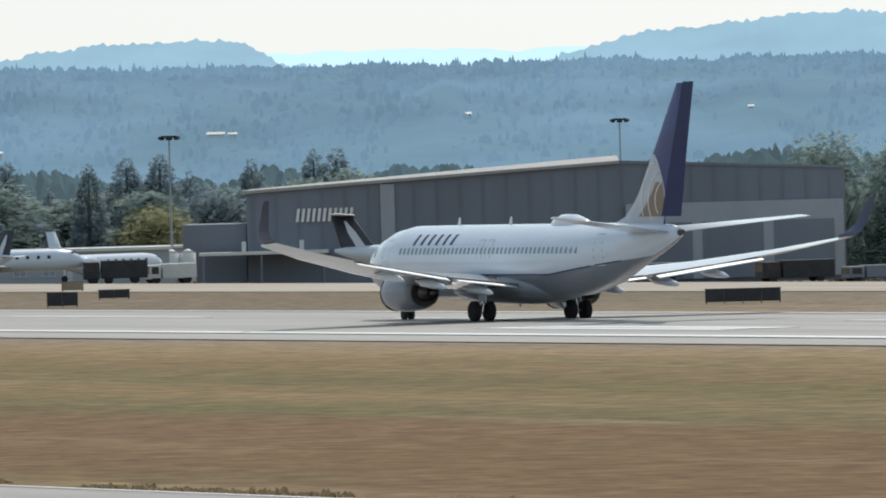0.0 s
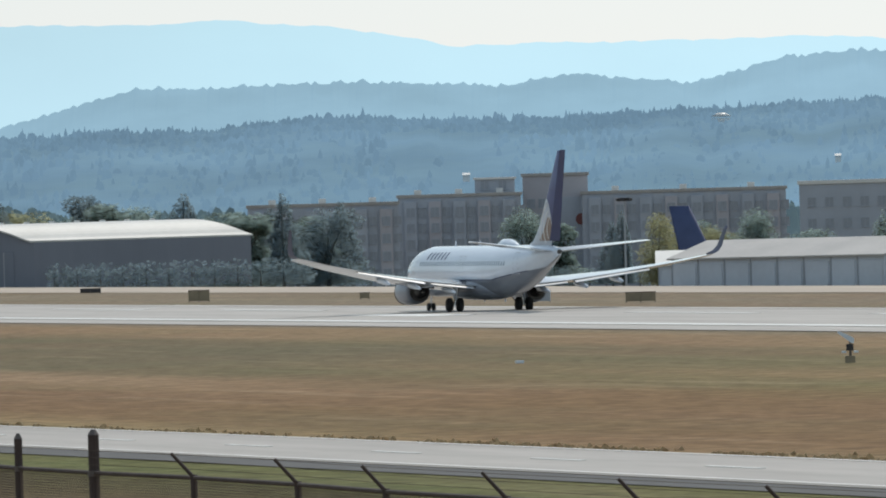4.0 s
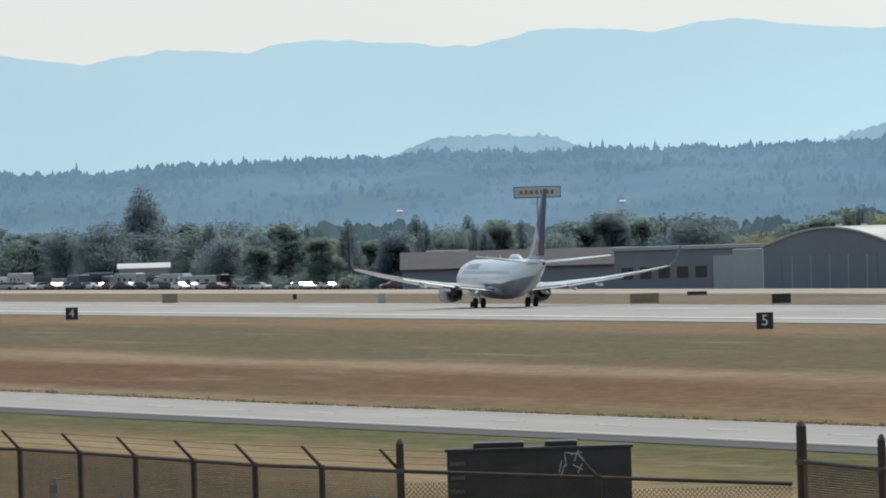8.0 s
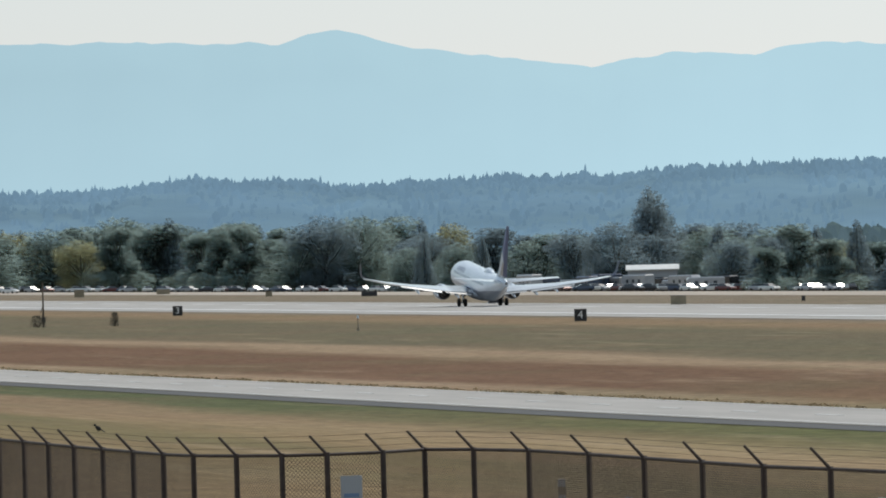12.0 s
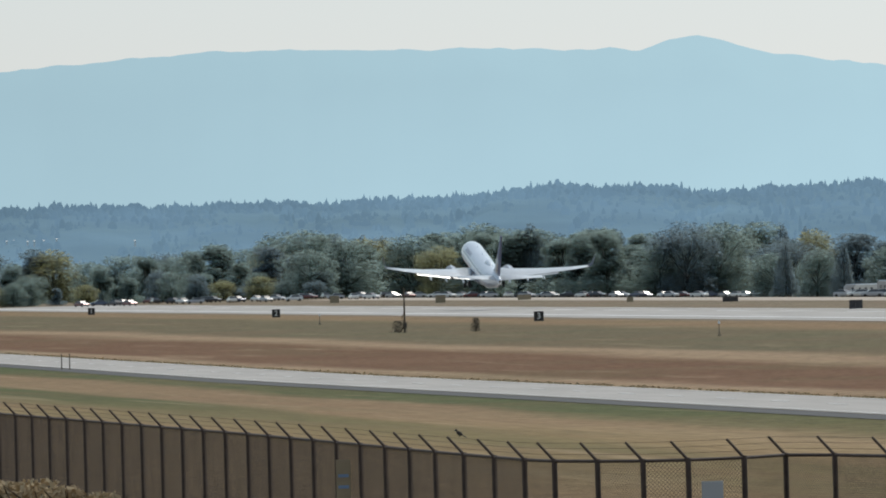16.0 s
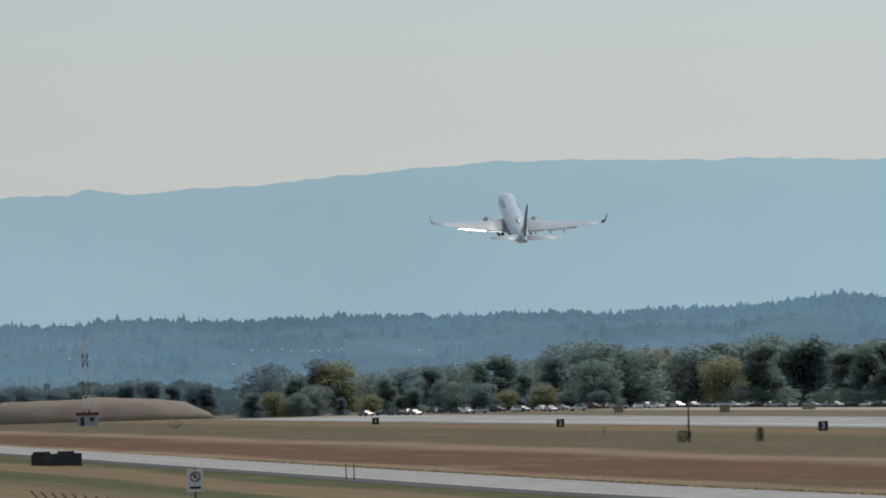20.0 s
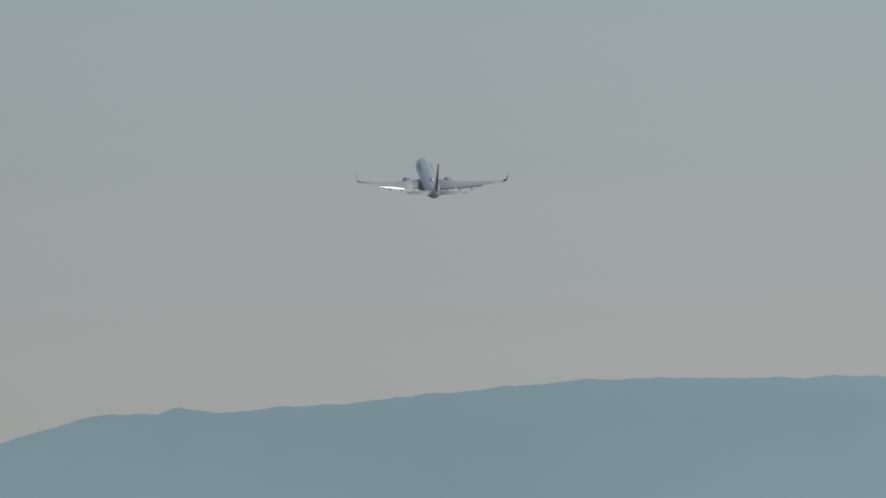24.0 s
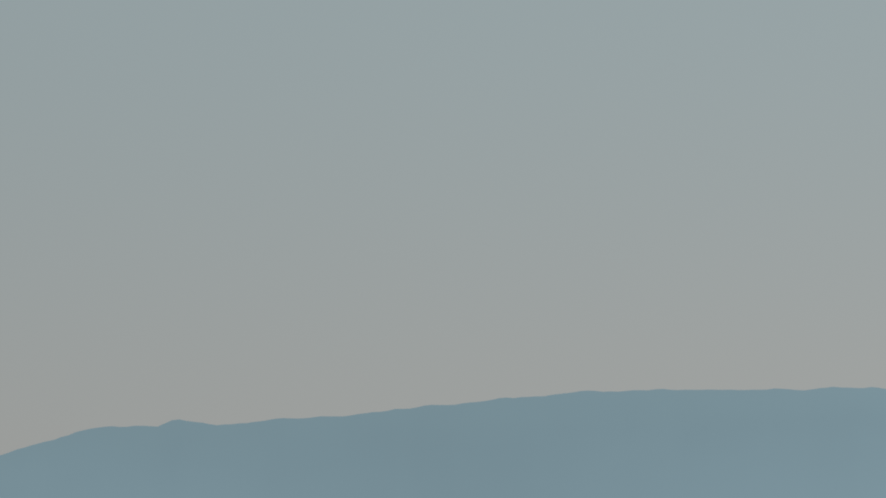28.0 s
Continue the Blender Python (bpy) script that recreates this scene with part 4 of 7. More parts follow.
def build_field_things():
    # tilted sensor head on a post with a scrubby foot
    s = thing("weather_sensor", "white tilted airfield sensor head on a short post", "sensor", at=pose(176.3, 511, 0, 0, 0, -19))
    part("head", loft(bmesh.new(), [[(x + dx, -0.12, z), (x + dx, 0.12, z), (x + dx + 0.04, 0.12, z + h), (x + dx + 0.04, -0.12, z + h)] for x, z, h, dx in ((-0.62, 1.52, 0.1, 0), (-0.3, 1.3, 0.2, 0), (0.05, 1.02, 0.3, 0), (0.2, 0.98, 0.22, 0))]), M["white"], s, "white tilted hood")
    part("post", tubed((0.02, 0, -0.02), (0.02, 0, 1.1), 0.07, 0.06, 10), M["galv"], s)
    part("junction_box", boxed(-0.18, 0.18, -0.14, 0.14, 0.62, 0.95, 0.02), M["box_dark"], s)
    for x in (-0.3, 0.3):
        part("lamp", boxed(x - 0.12, x + 0.12, -0.1, 0.1, 0.5, 0.6, 0.02), M["white"], s)
    part("base_frame", boxed(-0.26, 0.26, -0.2, 0.2, -0.02, 0.36, 0.03), M["box_tan"], s)
    # small white beacon
    for x, y, h in ((172.5, 1086, 1.3), (181, 1500, 1.2), (169, 544, 0.15)):
        if h < 0.5:
            r = thing("field_marker", "small white marker lying in the grass", "marker", at=pose(x, y, 0))
            part("plate", boxed(-0.2, 0.2, -0.2, 0.2, -0.01, 0.14, 0.03), M["white"], r)
            continue
        r = thing("beacon_post", "thin white beacon post standing in dry grass", "beacon", at=pose(x, y, 0))
        part("post", tubed((0, 0, -0.05), (0, 0, h), 0.05, 0.04, 8), M["galv"], r)
        part("lamp", tubed((0, 0, h), (0, 0, h + 0.28), 0.12, 0.07, 10), M["white"], r, "white lamp head")
        part("footing", tubed((0, 0, -0.05), (0, 0, 0.25), 0.22, 0.15, 10), M["box_tan"], r)
    # slender mast with scrub at its foot
    m = thing("wind_mast", "slender dark wooden mast in dry grass", "mast", at=pose(164.8, 1280, 0))
    part("pole", tubed((0, 0, -0.1), (0, 0, 5.4), 0.13, 0.08, 8), M["bark"], m)
    part("crossarm", tubed((-0.35, 0, 1.7), (0.0, 0, 2.6), 0.04, seg=6), M["bark"], m)
    part("service_box", boxed(-0.22, 0.22, -0.3, -0.1, 0.6, 1.2, 0.02), M["box_dark"], m)
    # hut and red-white lattice tower at the far end of the field
    h = thing("equipment_hut", "small pale equipment hut with red roof edge", "hut", at=pose(173.7, 2419, 0, 0, 0, -4))
    part("wall", boxed(-2.4, 2.4, -1.6, 1.6, -0.05, 2.4, 0.04), M["hangar_light"], h)
    part("roof", boxed(-2.6, 2.6, -1.8, 1.8, 2.4, 3.1, 0.06), M["red"], h, "flat red roof")
    part("door", boxed(-1.6, -0.7, -1.64, -1.58, 0, 2.0, 0.01), M["box_dark"], h)
    part("window", boxed(0.5, 1.6, -1.64, -1.58, 1.0, 1.9, 0.01), M["glass"], h)
    t = thing("lattice_tower", "red and white banded steel lattice tower", "tower", at=pose(186, 2593, 0))
    for k in range(6):
        z0, z1 = k * 3.4, k * 3.4 + 3.4
        w0, w1 = 1.15 - 0.06 * k, 1.15 - 0.06 * (k + 1)
        bm = bmesh.new()
        for i in range(4):
            a, b = 0.785 + 1.571 * i, 0.785 + 1.571 * (i + 1)
            p0, p1 = (w0 * math.cos(a), w0 * math.sin(a), z0), (w1 * math.cos(a), w1 * math.sin(a), z1)
            q0, q1 = (w0 * math.cos(b), w0 * math.sin(b), z0), (w1 * math.cos(b), w1 * math.sin(b), z1)
            tube(bm, p0, p1, 0.07, seg=6)
            tube(bm, p0, q1, 0.045, seg=5)
            tube(bm, q0, p1, 0.045, seg=5)
            tube(bm, p1, q1, 0.05, seg=5)
        part("section", bm, M["red"] if k % 2 == 0 else M["line"], t, "red painted section" if k % 2 == 0 else "white painted section")
    part("lamp", tubed((0, 0, 20.4), (0, 0, 20.9), 0.16, 0.1, 8), M["red"], t)
    # pair of marker posts by the road and a black bin beyond it
    for x in (-0.35, 0.35):
        r = thing("marker_post", "thin dark marker post beside the service road", "post", "service road marker posts", at=pose(89.6 + x, 929, 0))
        part("stake", tubed((0, 0, -0.05), (0, 0, 1.35), 0.05, 0.04, 8), M["bark"], r)
        part("cap", tubed((0, 0, 1.35), (0, 0, 1.42), 0.06, 0.03, 8), M["galv"], r)
    d = thing("dark_container", "black weathered equipment container beside the service road", "container", at=pose(81.1, 1179, 0, 0, 0, -4))
    part("body", boxed(-2.8, 2.8, -1.1, 1.1, -0.03, 1.5, 0.06), M["box_dark"], d)
    for x in (-1.7, 1.0):
        part("lid", boxed(x - 0.9, x + 1.0, -1.0, 1.0, 1.5, 1.75, 0.06), M["box_dark"], d)
    # mound of soil beyond the field
    bm = bmesh.new()
    bmesh.ops.create_uvsphere(bm, u_segments=24, v_segments=10, radius=1)
    for v in bm.verts:
        k = 1 - min(1.0, math.hypot(v.co.x, v.co.y)) ** 5
        v.co = Vector((v.co.x * 34, v.co.y * 16, (5.6 + 1.2 * fbm(v.co.x * 3, v.co.y * 2) + 0.9 * max(0, v.co.x)) * k if v.co.z >= -0.01 else -0.4)) * (1 + 0.06 * fbm(v.co.x * 2, v.co.y * 2, v.co.z))
    md = part("soil_mound", bm, M["soil"], None, smooth=True)
    md.matrix_basis = pose(192, 2693, 0)
    tagged(md, "low mound of dry tan soil beyond the runway", "mound", kind="structure")


M["scrub_dark"] = mat("dry_dark_scrub", (0.13, 0.12, 0.095), (0.085, 0.08, 0.065), 0.5, 0.95, spec=0.1)


def bush(name, x, y, h, w, mat_, label, seed):
    rnd = random.Random(seed)
    b = thing(name, label, "bush", at=pose(x, y, ground_z(x, y)))
    bm = bmesh.new()
    for i in range(9):
        a = rnd.uniform(0, 6.28)
        tube(bm, (0, 0, -0.05), (w * 0.5 * math.cos(a), w * 0.5 * math.sin(a), h * rnd.uniform(0.5, 0.95)), 0.035, 0.012, 5)
    part("stems", bm, M["bark"], b)
    vs, fs = [], []
    for i in range(420):
        a, r, z = rnd.uniform(0, 6.28), w * 0.5 * rnd.random() ** 0.5, h * rnd.random()
        r *= 1.1 - 0.6 * z / h
        c = Vector((r * math.cos(a), r * math.sin(a), z))
        u, v = Vector((rnd.gauss(0, 1), rnd.gauss(0, 1), rnd.gauss(0, 1))).normalized() * 0.09, Vector((rnd.gauss(0, 1), rnd.gauss(0, 1), rnd.gauss(0, 1))).normalized() * 0.06
        n = len(vs)
        vs += [c - u, c + v, c + u, c - v]
        fs.append((n, n + 1, n + 2, n + 3))
    mesh_of("foliage", vs, fs, mat_, b)


build_distance_signs()
build_field_signs()
build_field_things()
bush("scrub", 163.9, 1278.5, 1.5, 2.3, M["scrub_dark"], "scrubby bush at the foot of the mast", 3)
bush("scrub", 171.0, 1262, 1.7, 1.3, M["scrub_dark"], "tall dry weed clump in the grass", 4)
bush("scrub", 169.8, 2121, 2.0, 3.4, M["leaf"], "low dark bush on the airfield", 5)


# ---- perimeter fence ----
RAIL_Z = 5.06
FENCE_LEFT = [(38.85, 155.05, 1), (36.2, 156.5, 1), (33.5, 158.1, 1), (33.0, 161.6, 1), (32.6, 164.9, 3), (32.3, 178.7, 1), (32.1, 183.5, 1), (31.55, 186.0, 1), (30.9, 187.4, 1), (29.94, 186.1, 1), (28.86, 185.6, 1),
              (28.1, 185.9, 1), (27.45, 187.0, 1), (26.88, 188.4, 1), (26.62, 190.4, 1), (26.55, 193.9, 1), (26.46, 197.4, 1), (26.38, 200.9, 1), (26.34, 204.4, 1), (26.31, 207.9, 1), (26.27, 211.5, 5), (26.0, 229.0, 12), (24.82, 271.0, 20), (23.3, 347.0, 0)]
FENCE_RIGHT = [(39.5, 84, 8), (38.5, 124.6, 1), (38.5, 129.8, 1), (38.75, 134.7, 1), (38.8, 140.0, 1), (38.6, 144.5, 1), (38.6, 148.7, 1), (39.0, 155.0, 0)]


def rail_z(x, y):
    return RAIL_Z - 0.34 * min(max((x - 33.2) / 5.8, 0), 1) if 154.5 < y < 158.5 and x < 38.9 else RAIL_Z


def build_fence():
    f = thing("perimeter_fence", "rusty dark chain-link security fence with outward-leaning barbed arms", "fence")
    pm = tubed((0, 0, -2.35), (0, 0, 0.04), 0.05, 0.05, 8)
    post_me = part("post", pm, M["rust_post"], f)
    am = bmesh.new()
    tube(am, (0, 0, 0), (-0.3, 0.05, 0.34), 0.028, 0.022, 6)
    arm_me = part("barbed_arm", am, M["rust_post"], f)
    first = True
    wires_v, wires_f = [], []

    def wire(a, b, r):
        a, b = Vector(a), Vector(b)
        d = (b - a).normalized()
        u = d.cross(Vector((0, 0, 1)))
        u = u.normalized() if u.length > 1e-4 else Vector((1, 0, 0))
        v = d.cross(u)
        n = len(wires_v)
        for p in (a, b):
            wires_v.extend((p + u * r, p - u * r * 0.5 + v * r * 0.87, p - u * r * 0.5 - v * r * 0.87))
        for k in range(3):
            j = (k + 1) % 3
            wires_f.append((n + k, n + j, n + 3 + j, n + 3 + k))

    for line in (FENCE_LEFT, FENCE_RIGHT):
        pts = []
        for (xa, ya, n), (xb, yb, _) in zip(line, line[1:]):
            pts += [(xa + (xb - xa) * i / n, ya + (yb - ya) * i / n) for i in range(n)]
        pts.append(line[-1][:2])
        for i, (x, y) in enumerate(pts):
            z = rail_z(x, y)
            gate = (line is FENCE_RIGHT and y > 142) or (line is FENCE_LEFT and i == 0)
            if not gate:
                if first:
                    p, a, first = post_me, arm_me, False
                else:
                    p, a = new("post", post_me.data), new("barbed_arm", arm_me.data)
                    p.parent = a.parent = f
                p.matrix_basis = a.matrix_basis = pose(x, y, z)
            if i + 1 == len(pts):
                break
            x2, y2 = pts[i + 1]
            z2 = rail_z(x2, y2)
            part("top_rail", tubed((x, y, z), (x2, y2, z2), 0.03, seg=6), M["rust_post"], f)
            if not gate:
                for k, (dx, dz) in enumerate(((-0.1, 0.12), (-0.2, 0.23), (-0.29, 0.33))):
                    wire((x + dx, y, z + dz), (x2 + dx, y2, z2 + dz), 0.0035)
            # chain-link diamonds
            length = math.hypot(x2 - x, y2 - y)
            if y < 84:
                continue
            pitch, h = (0.075 if y < 187 else 0.06), 2.08
            m = int((length + h) / pitch)
            for q in range(m):
                s0 = q * pitch - h
                for sg in (1, -1):
                    t0, t1 = max(0.0, s0), min(length, s0 + h)
                    if t1 - t0 < 0.03:
                        continue
                    za, zb = (t0 - s0, t1 - s0) if sg > 0 else (h - (t0 - s0), h - (t1 - s0))
                    wire((x + (x2 - x) * t0 / length, y + (y2 - y) * t0 / length, z - 2.1 + za), (x + (x2 - x) * t1 / length, y + (y2 - y) * t1 / length, z - 2.1 + zb), 0.0044 if y < 187 else 0.003)
    me = mesh_of("chain_link", wires_v, wires_f, M["rusty_wire"], f)
    tagged(me, "rusty diamond wire mesh", kind="stuff")
    # stout gate posts with domed caps
    for (x, y), h, r in zip(((39.0, 155.0), (38.6, 148.7), (38.6, 144.5), (33.5, 158.1)), (2.69, 2.58, 2.69, 2.55), (0.08, 0.06, 0.08, 0.06)):
        z = ground_z(x, y)
        h = RAIL_Z + h - 2.16 - z
        g = thing("gate_post", "stout rusty steel gate post with a domed cap", "post", "gate posts", at=pose(x, y, z))
        part("shaft", tubed((0, 0, -0.15), (0, 0, h), r, r, 12), M["rust_post"], g)
        part("cap", tubed((0, 0, h), (0, 0, h + 0.08), r * 1.08, r * 0.4, 12), M["galv"], g, "dull domed cap")
        for zz in (RAIL_Z - z - 0.05, RAIL_Z - z - 1.6):
            part("hinge_band", tubed((0, 0, zz), (0, 0, zz + 0.08), r * 1.25, r * 1.25, 12), M["galv"], g)
    # placards wired to the mesh
    for (x, y, z), (w, h), rz, m in (((29.4, 185.7, 4.2), (0.38, 0.95), -8, M["hangar_light"]), ((38.7, 139.0, 4.55), (0.62, 0.4), -15, M["roof_white"]), ((26.2, 213, 4.3), (0.3, 0.9), -7, M["box_tan"])):
        s = thing("fence_placard", "blank weathered grey placard wired to the chain-link fence", "sign", at=pose(x - 0.12, y - 0.1, z, 0, 0, rz))
        part("plate", boxed(-w / 2, w / 2, -0.012, 0.012, -h / 2, h / 2, 0.004), m, s)
        for k in range(2):
            part("writing_bar", boxed(-w * 0.35, w * 0.35, -0.02, -0.013, h * (0.1 - 0.25 * k), h * (0.17 - 0.25 * k)), M["mid_blue"], s)
    # grey stub posts in the grass just behind
    for x, y in ((34.6, 187.5), (39.0, 186.5), (46.6, 184.5), (36.5, 205)):
        s = thing("stub_post", "short grey utility marker post behind the fence", "post", "utility marker posts", at=pose(x, y, ground_z(x, y)))
        part("stake", boxed(-0.07, 0.07, -0.04, 0.04, -0.05, 1.25, 0.015), M["hangar_light"], s)
        part("label_band", boxed(-0.075, 0.075, -0.045, 0.045, 0.95, 1.1, 0.005), M["box_tan"], s)


M["rusty_wire"] = mat("rusty_wire", (0.11, 0.078, 0.058), (0.065, 0.047, 0.036), 1.0, 0.85, 0.1)
build_fence()


def build_roadside():
    # dark steel bin behind the fence
    d = thing("steel_bin", "large black steel bin with two lids behind the fence", "container", at=pose(47.3, 209.7, ground_z(47.3, 209.7), 0, 0, -12.7))
    part("body", boxed(-1.86, 1.86, 0, 1.7, 0.05, 1.95, 0.03), M["box_dark"], d)
    for x0, x1 in ((-1.32, -0.3), (0.12, 0.78)):
        part("lid", boxed(x0, x1, 0.2, 1.5, 1.95, 2.07, 0.03), M["sign_black"], d)
    part("rim", boxed(-1.9, 1.9, -0.04, 1.74, 1.9, 1.96, 0.015), M["box_dark"], d)
    for k in range(5):
        part("rib", boxed(-1.8, -1.5, -0.03, 0.0, 0.5 + 0.28 * k, 0.58 + 0.28 * k), M["galv"], d)
    rnd = random.Random(5)
    for k in range(9):
        a = rnd.uniform(0, 180)
        s = part("scratch", boxed(-0.12, 0.12, -0.004, 0.004, -0.012, 0.012), M["hangar_light"], d, "pale scraped mark")
        s.matrix_basis = pose(0.62 + rnd.uniform(-0.2, 0.25), -0.006, 1.68 + rnd.uniform(-0.2, 0.16), 0, a, 0)
    for x in (-1.6, 1.6):
        part("skid", boxed(x - 0.1, x + 0.1, 0.05, 1.65, -0.03, 0.06), M["galv"], d)
    # no-parking sign
    s = thing("no_parking_sign", "white no-parking sign with black symbol on a steel post", "sign", at=pose(23.6, 288.5, ground_z(23.6, 288.5) + 0.45, 0, 0, -5))
    part("post", tubed((0, 0, -0.7), (0, 0, 3.1), 0.035, seg=8), M["galv"], s)
    part("plate", boxed(-0.22, 0.22, -0.05, -0.035, 2.45, 3.06, 0.006), M["roof_white"], s, "white sign plate")
    bm = bmesh.new()
    for i in range(20):
        a, b = 6.2832 * i / 20, 6.2832 * (i + 1) / 20
        tube(bm, (0.13 * math.cos(a), -0.055, 2.86 + 0.13 * math.sin(a)), (0.13 * math.cos(b), -0.055, 2.86 + 0.13 * math.sin(b)), 0.017, seg=6)
    tube(bm, (-0.09, -0.055, 2.95), (0.09, -0.055, 2.77), 0.017, seg=6)
    part("ring", bm, M["sign_black"], s, "black barred ring")
    number("P", 0.2, M["sign_black"], s, pose(0, -0.054, 2.86, 90))
    part("writing_bar", boxed(-0.15, 0.15, -0.06, -0.05, 2.53, 2.6), M["sign_black"], s)
    # bird on the barbed wire
    k = 0.62
    b = thing("bird", "small dark bird perched on the fence wire", "bird", at=pose(26.36, 197.2, RAIL_Z + 0.4, 0, 0, 60) @ Matrix.Scale(0.8, 4))
    bm = bmesh.new()
    bmesh.ops.create_uvsphere(bm, u_segments=12, v_segments=8, radius=0.075 * k, matrix=Matrix.Rotation(0.5, 4, "X") @ Matrix.Diagonal((1, 1.8, 1.05, 1)))
    part("body", bm, M["rubber"], b, smooth=True)
    bm = bmesh.new()
    bmesh.ops.create_uvsphere(bm, u_segments=10, v_segments=6, radius=0.05 * k, matrix=Matrix.Translation((0, 0.08, 0.075)))
    part("head", bm, M["rubber"], b, smooth=True)
    part("beak", tubed((0, 0.105, 0.075), (0, 0.15, 0.07), 0.01, 0.002, 6), M["box_dark"], b)
    part("tail", loft(bmesh.new(), [[(-0.02, -0.06, -0.02), (0.02, -0.06, -0.02), (0.02, -0.06, -0.04), (-0.02, -0.06, -0.04)], [(-0.03, -0.17, -0.09), (0.03, -0.17, -0.09), (0.03, -0.17, -0.1), (-0.03, -0.17, -0.1)]]), M["rubber"], b)
    for x in (-0.03, 0.03):
        part("leg", tubed((x * 0.6, 0.0, -0.03), (x * 0.6, 0.01, -0.085), 0.004, seg=5), M["box_dark"], b)


build_roadside()
M["dry_weed"] = mat("dry_straw_weeds", (0.6, 0.48, 0.32), (0.42, 0.33, 0.21), 0.8, 0.95, spec=0.1)
for k, (x, y, h, w) in enumerate(((23.2, 272, 0.95, 1.1), (23.5, 266, 1.05, 1.5), (23.8, 261, 0.9, 1.6), (23.9, 255, 1.1, 1.7), (24.2, 251, 0.95, 1.2), (24.5, 246, 0.85, 1.3), (24.9, 236, 0.8, 1.0))):
    bush("dry_weeds", x, y, h * 0.72, w, M["dry_weed"], "clump of dry straw-coloured weeds at the fence", 20 + k)


# ---- dry tufts ----
def build_tufts():
    rnd = random.Random(8)
    for name, lab, m, n, spot in (
            ("roadside_tufts", "ragged dry grass tufts along the edge of the service road", M["tuft_dry"], 4200, 0),):
        vs, fs = [], []
        for i in range(n):
            y = 230 + 1000 * rnd.random() ** 1.5
            x = road_x(y) + 5.5 + abs(rnd.gauss(0, 0.7)) + spot
            if fbm(y * 0.13, 2.0) < -0.1:
                continue
            h = rnd.uniform(0.05, 0.2)
            z = ground_z(x, y)
            for b in range(4):
                a, w = rnd.uniform(0, 3.14), rnd.uniform(0.06, 0.2)
                k = len(vs)
                dx, dy = w * math.cos(a), w * math.sin(a)
                ox, oy = rnd.uniform(-0.15, 0.15), rnd.uniform(-0.15, 0.15)
                vs += [(x + ox - dx, y + oy - dy, z), (x + ox + dx, y + oy + dy, z), (x + ox + rnd.uniform(-0.1, 0.1), y + oy, z + h * rnd.uniform(0.6, 1.1))]
                fs.append((k, k + 1, k + 2))
        tagged(mesh_of(name, vs, fs, m), lab, "grass", kind="stuff")


M["tuft_dry"] = mat("dry_tuft", (0.62, 0.48, 0.30), (0.36, 0.26, 0.15), 0.6, 0.95, spec=0.1)
build_tufts()


# ---- buildings across the field ----
def site(x, y, turn=0.0, z=None):
    """Pose of a building whose front faces the viewing bank."""
    return pose(x, y, ground_z(x, y) if z is None else z, 0, 0, -math.degrees(math.atan2(x, y)) + turn)


def prism(profile, y0, y1):
    """Extrude a front outline of (x, z) points back in depth."""
    return loft(bmesh.new(), [[(x, y, z) for x, z in profile] for y in (y0, y1)])


def window_row(parent, xs, zs, w, h, y=0.0, frame_m=None, me=None):
    """Recessed-looking windows: a dark pane in a proud frame, with a sill; meshes shared."""
    if me is None:
        pane = boxed(-w / 2, w / 2, -0.06, 0.1, 0, h)
        fb = bmesh.new()
        for a in ((-w / 2 - 0.09, -w / 2, 0, h), (w / 2, w / 2 + 0.09, 0, h), (-w / 2 - 0.09, w / 2 + 0.09, h, h + 0.1), (-0.04, 0.04, 0, h)):
            box(fb, a[0], a[1], -0.12, 0.05, a[2], a[3])
        sb = boxed(-w / 2 - 0.15, w / 2 + 0.15, -0.2, 0.05, -0.12, 0)
        me = [None, None, None]
        for k, (nm, b, m) in enumerate((("window", pane, M["far_glass"]), ("window_frame", fb, frame_m or M["stucco"]), ("window_sill", sb, frame_m or M["stucco"]))):
            o = part(nm, b, m)
            me[k] = o.data
            bpy.data.objects.remove(o)
    for z in zs:
        for x in xs:
            o = new("window", me[0])
            o.parent = parent
            o.location = (x, y, z)
            for nm, d in (("window_frame", me[1]), ("window_sill", me[2])):
                c = new(nm, d)
                c.parent = o
    return me


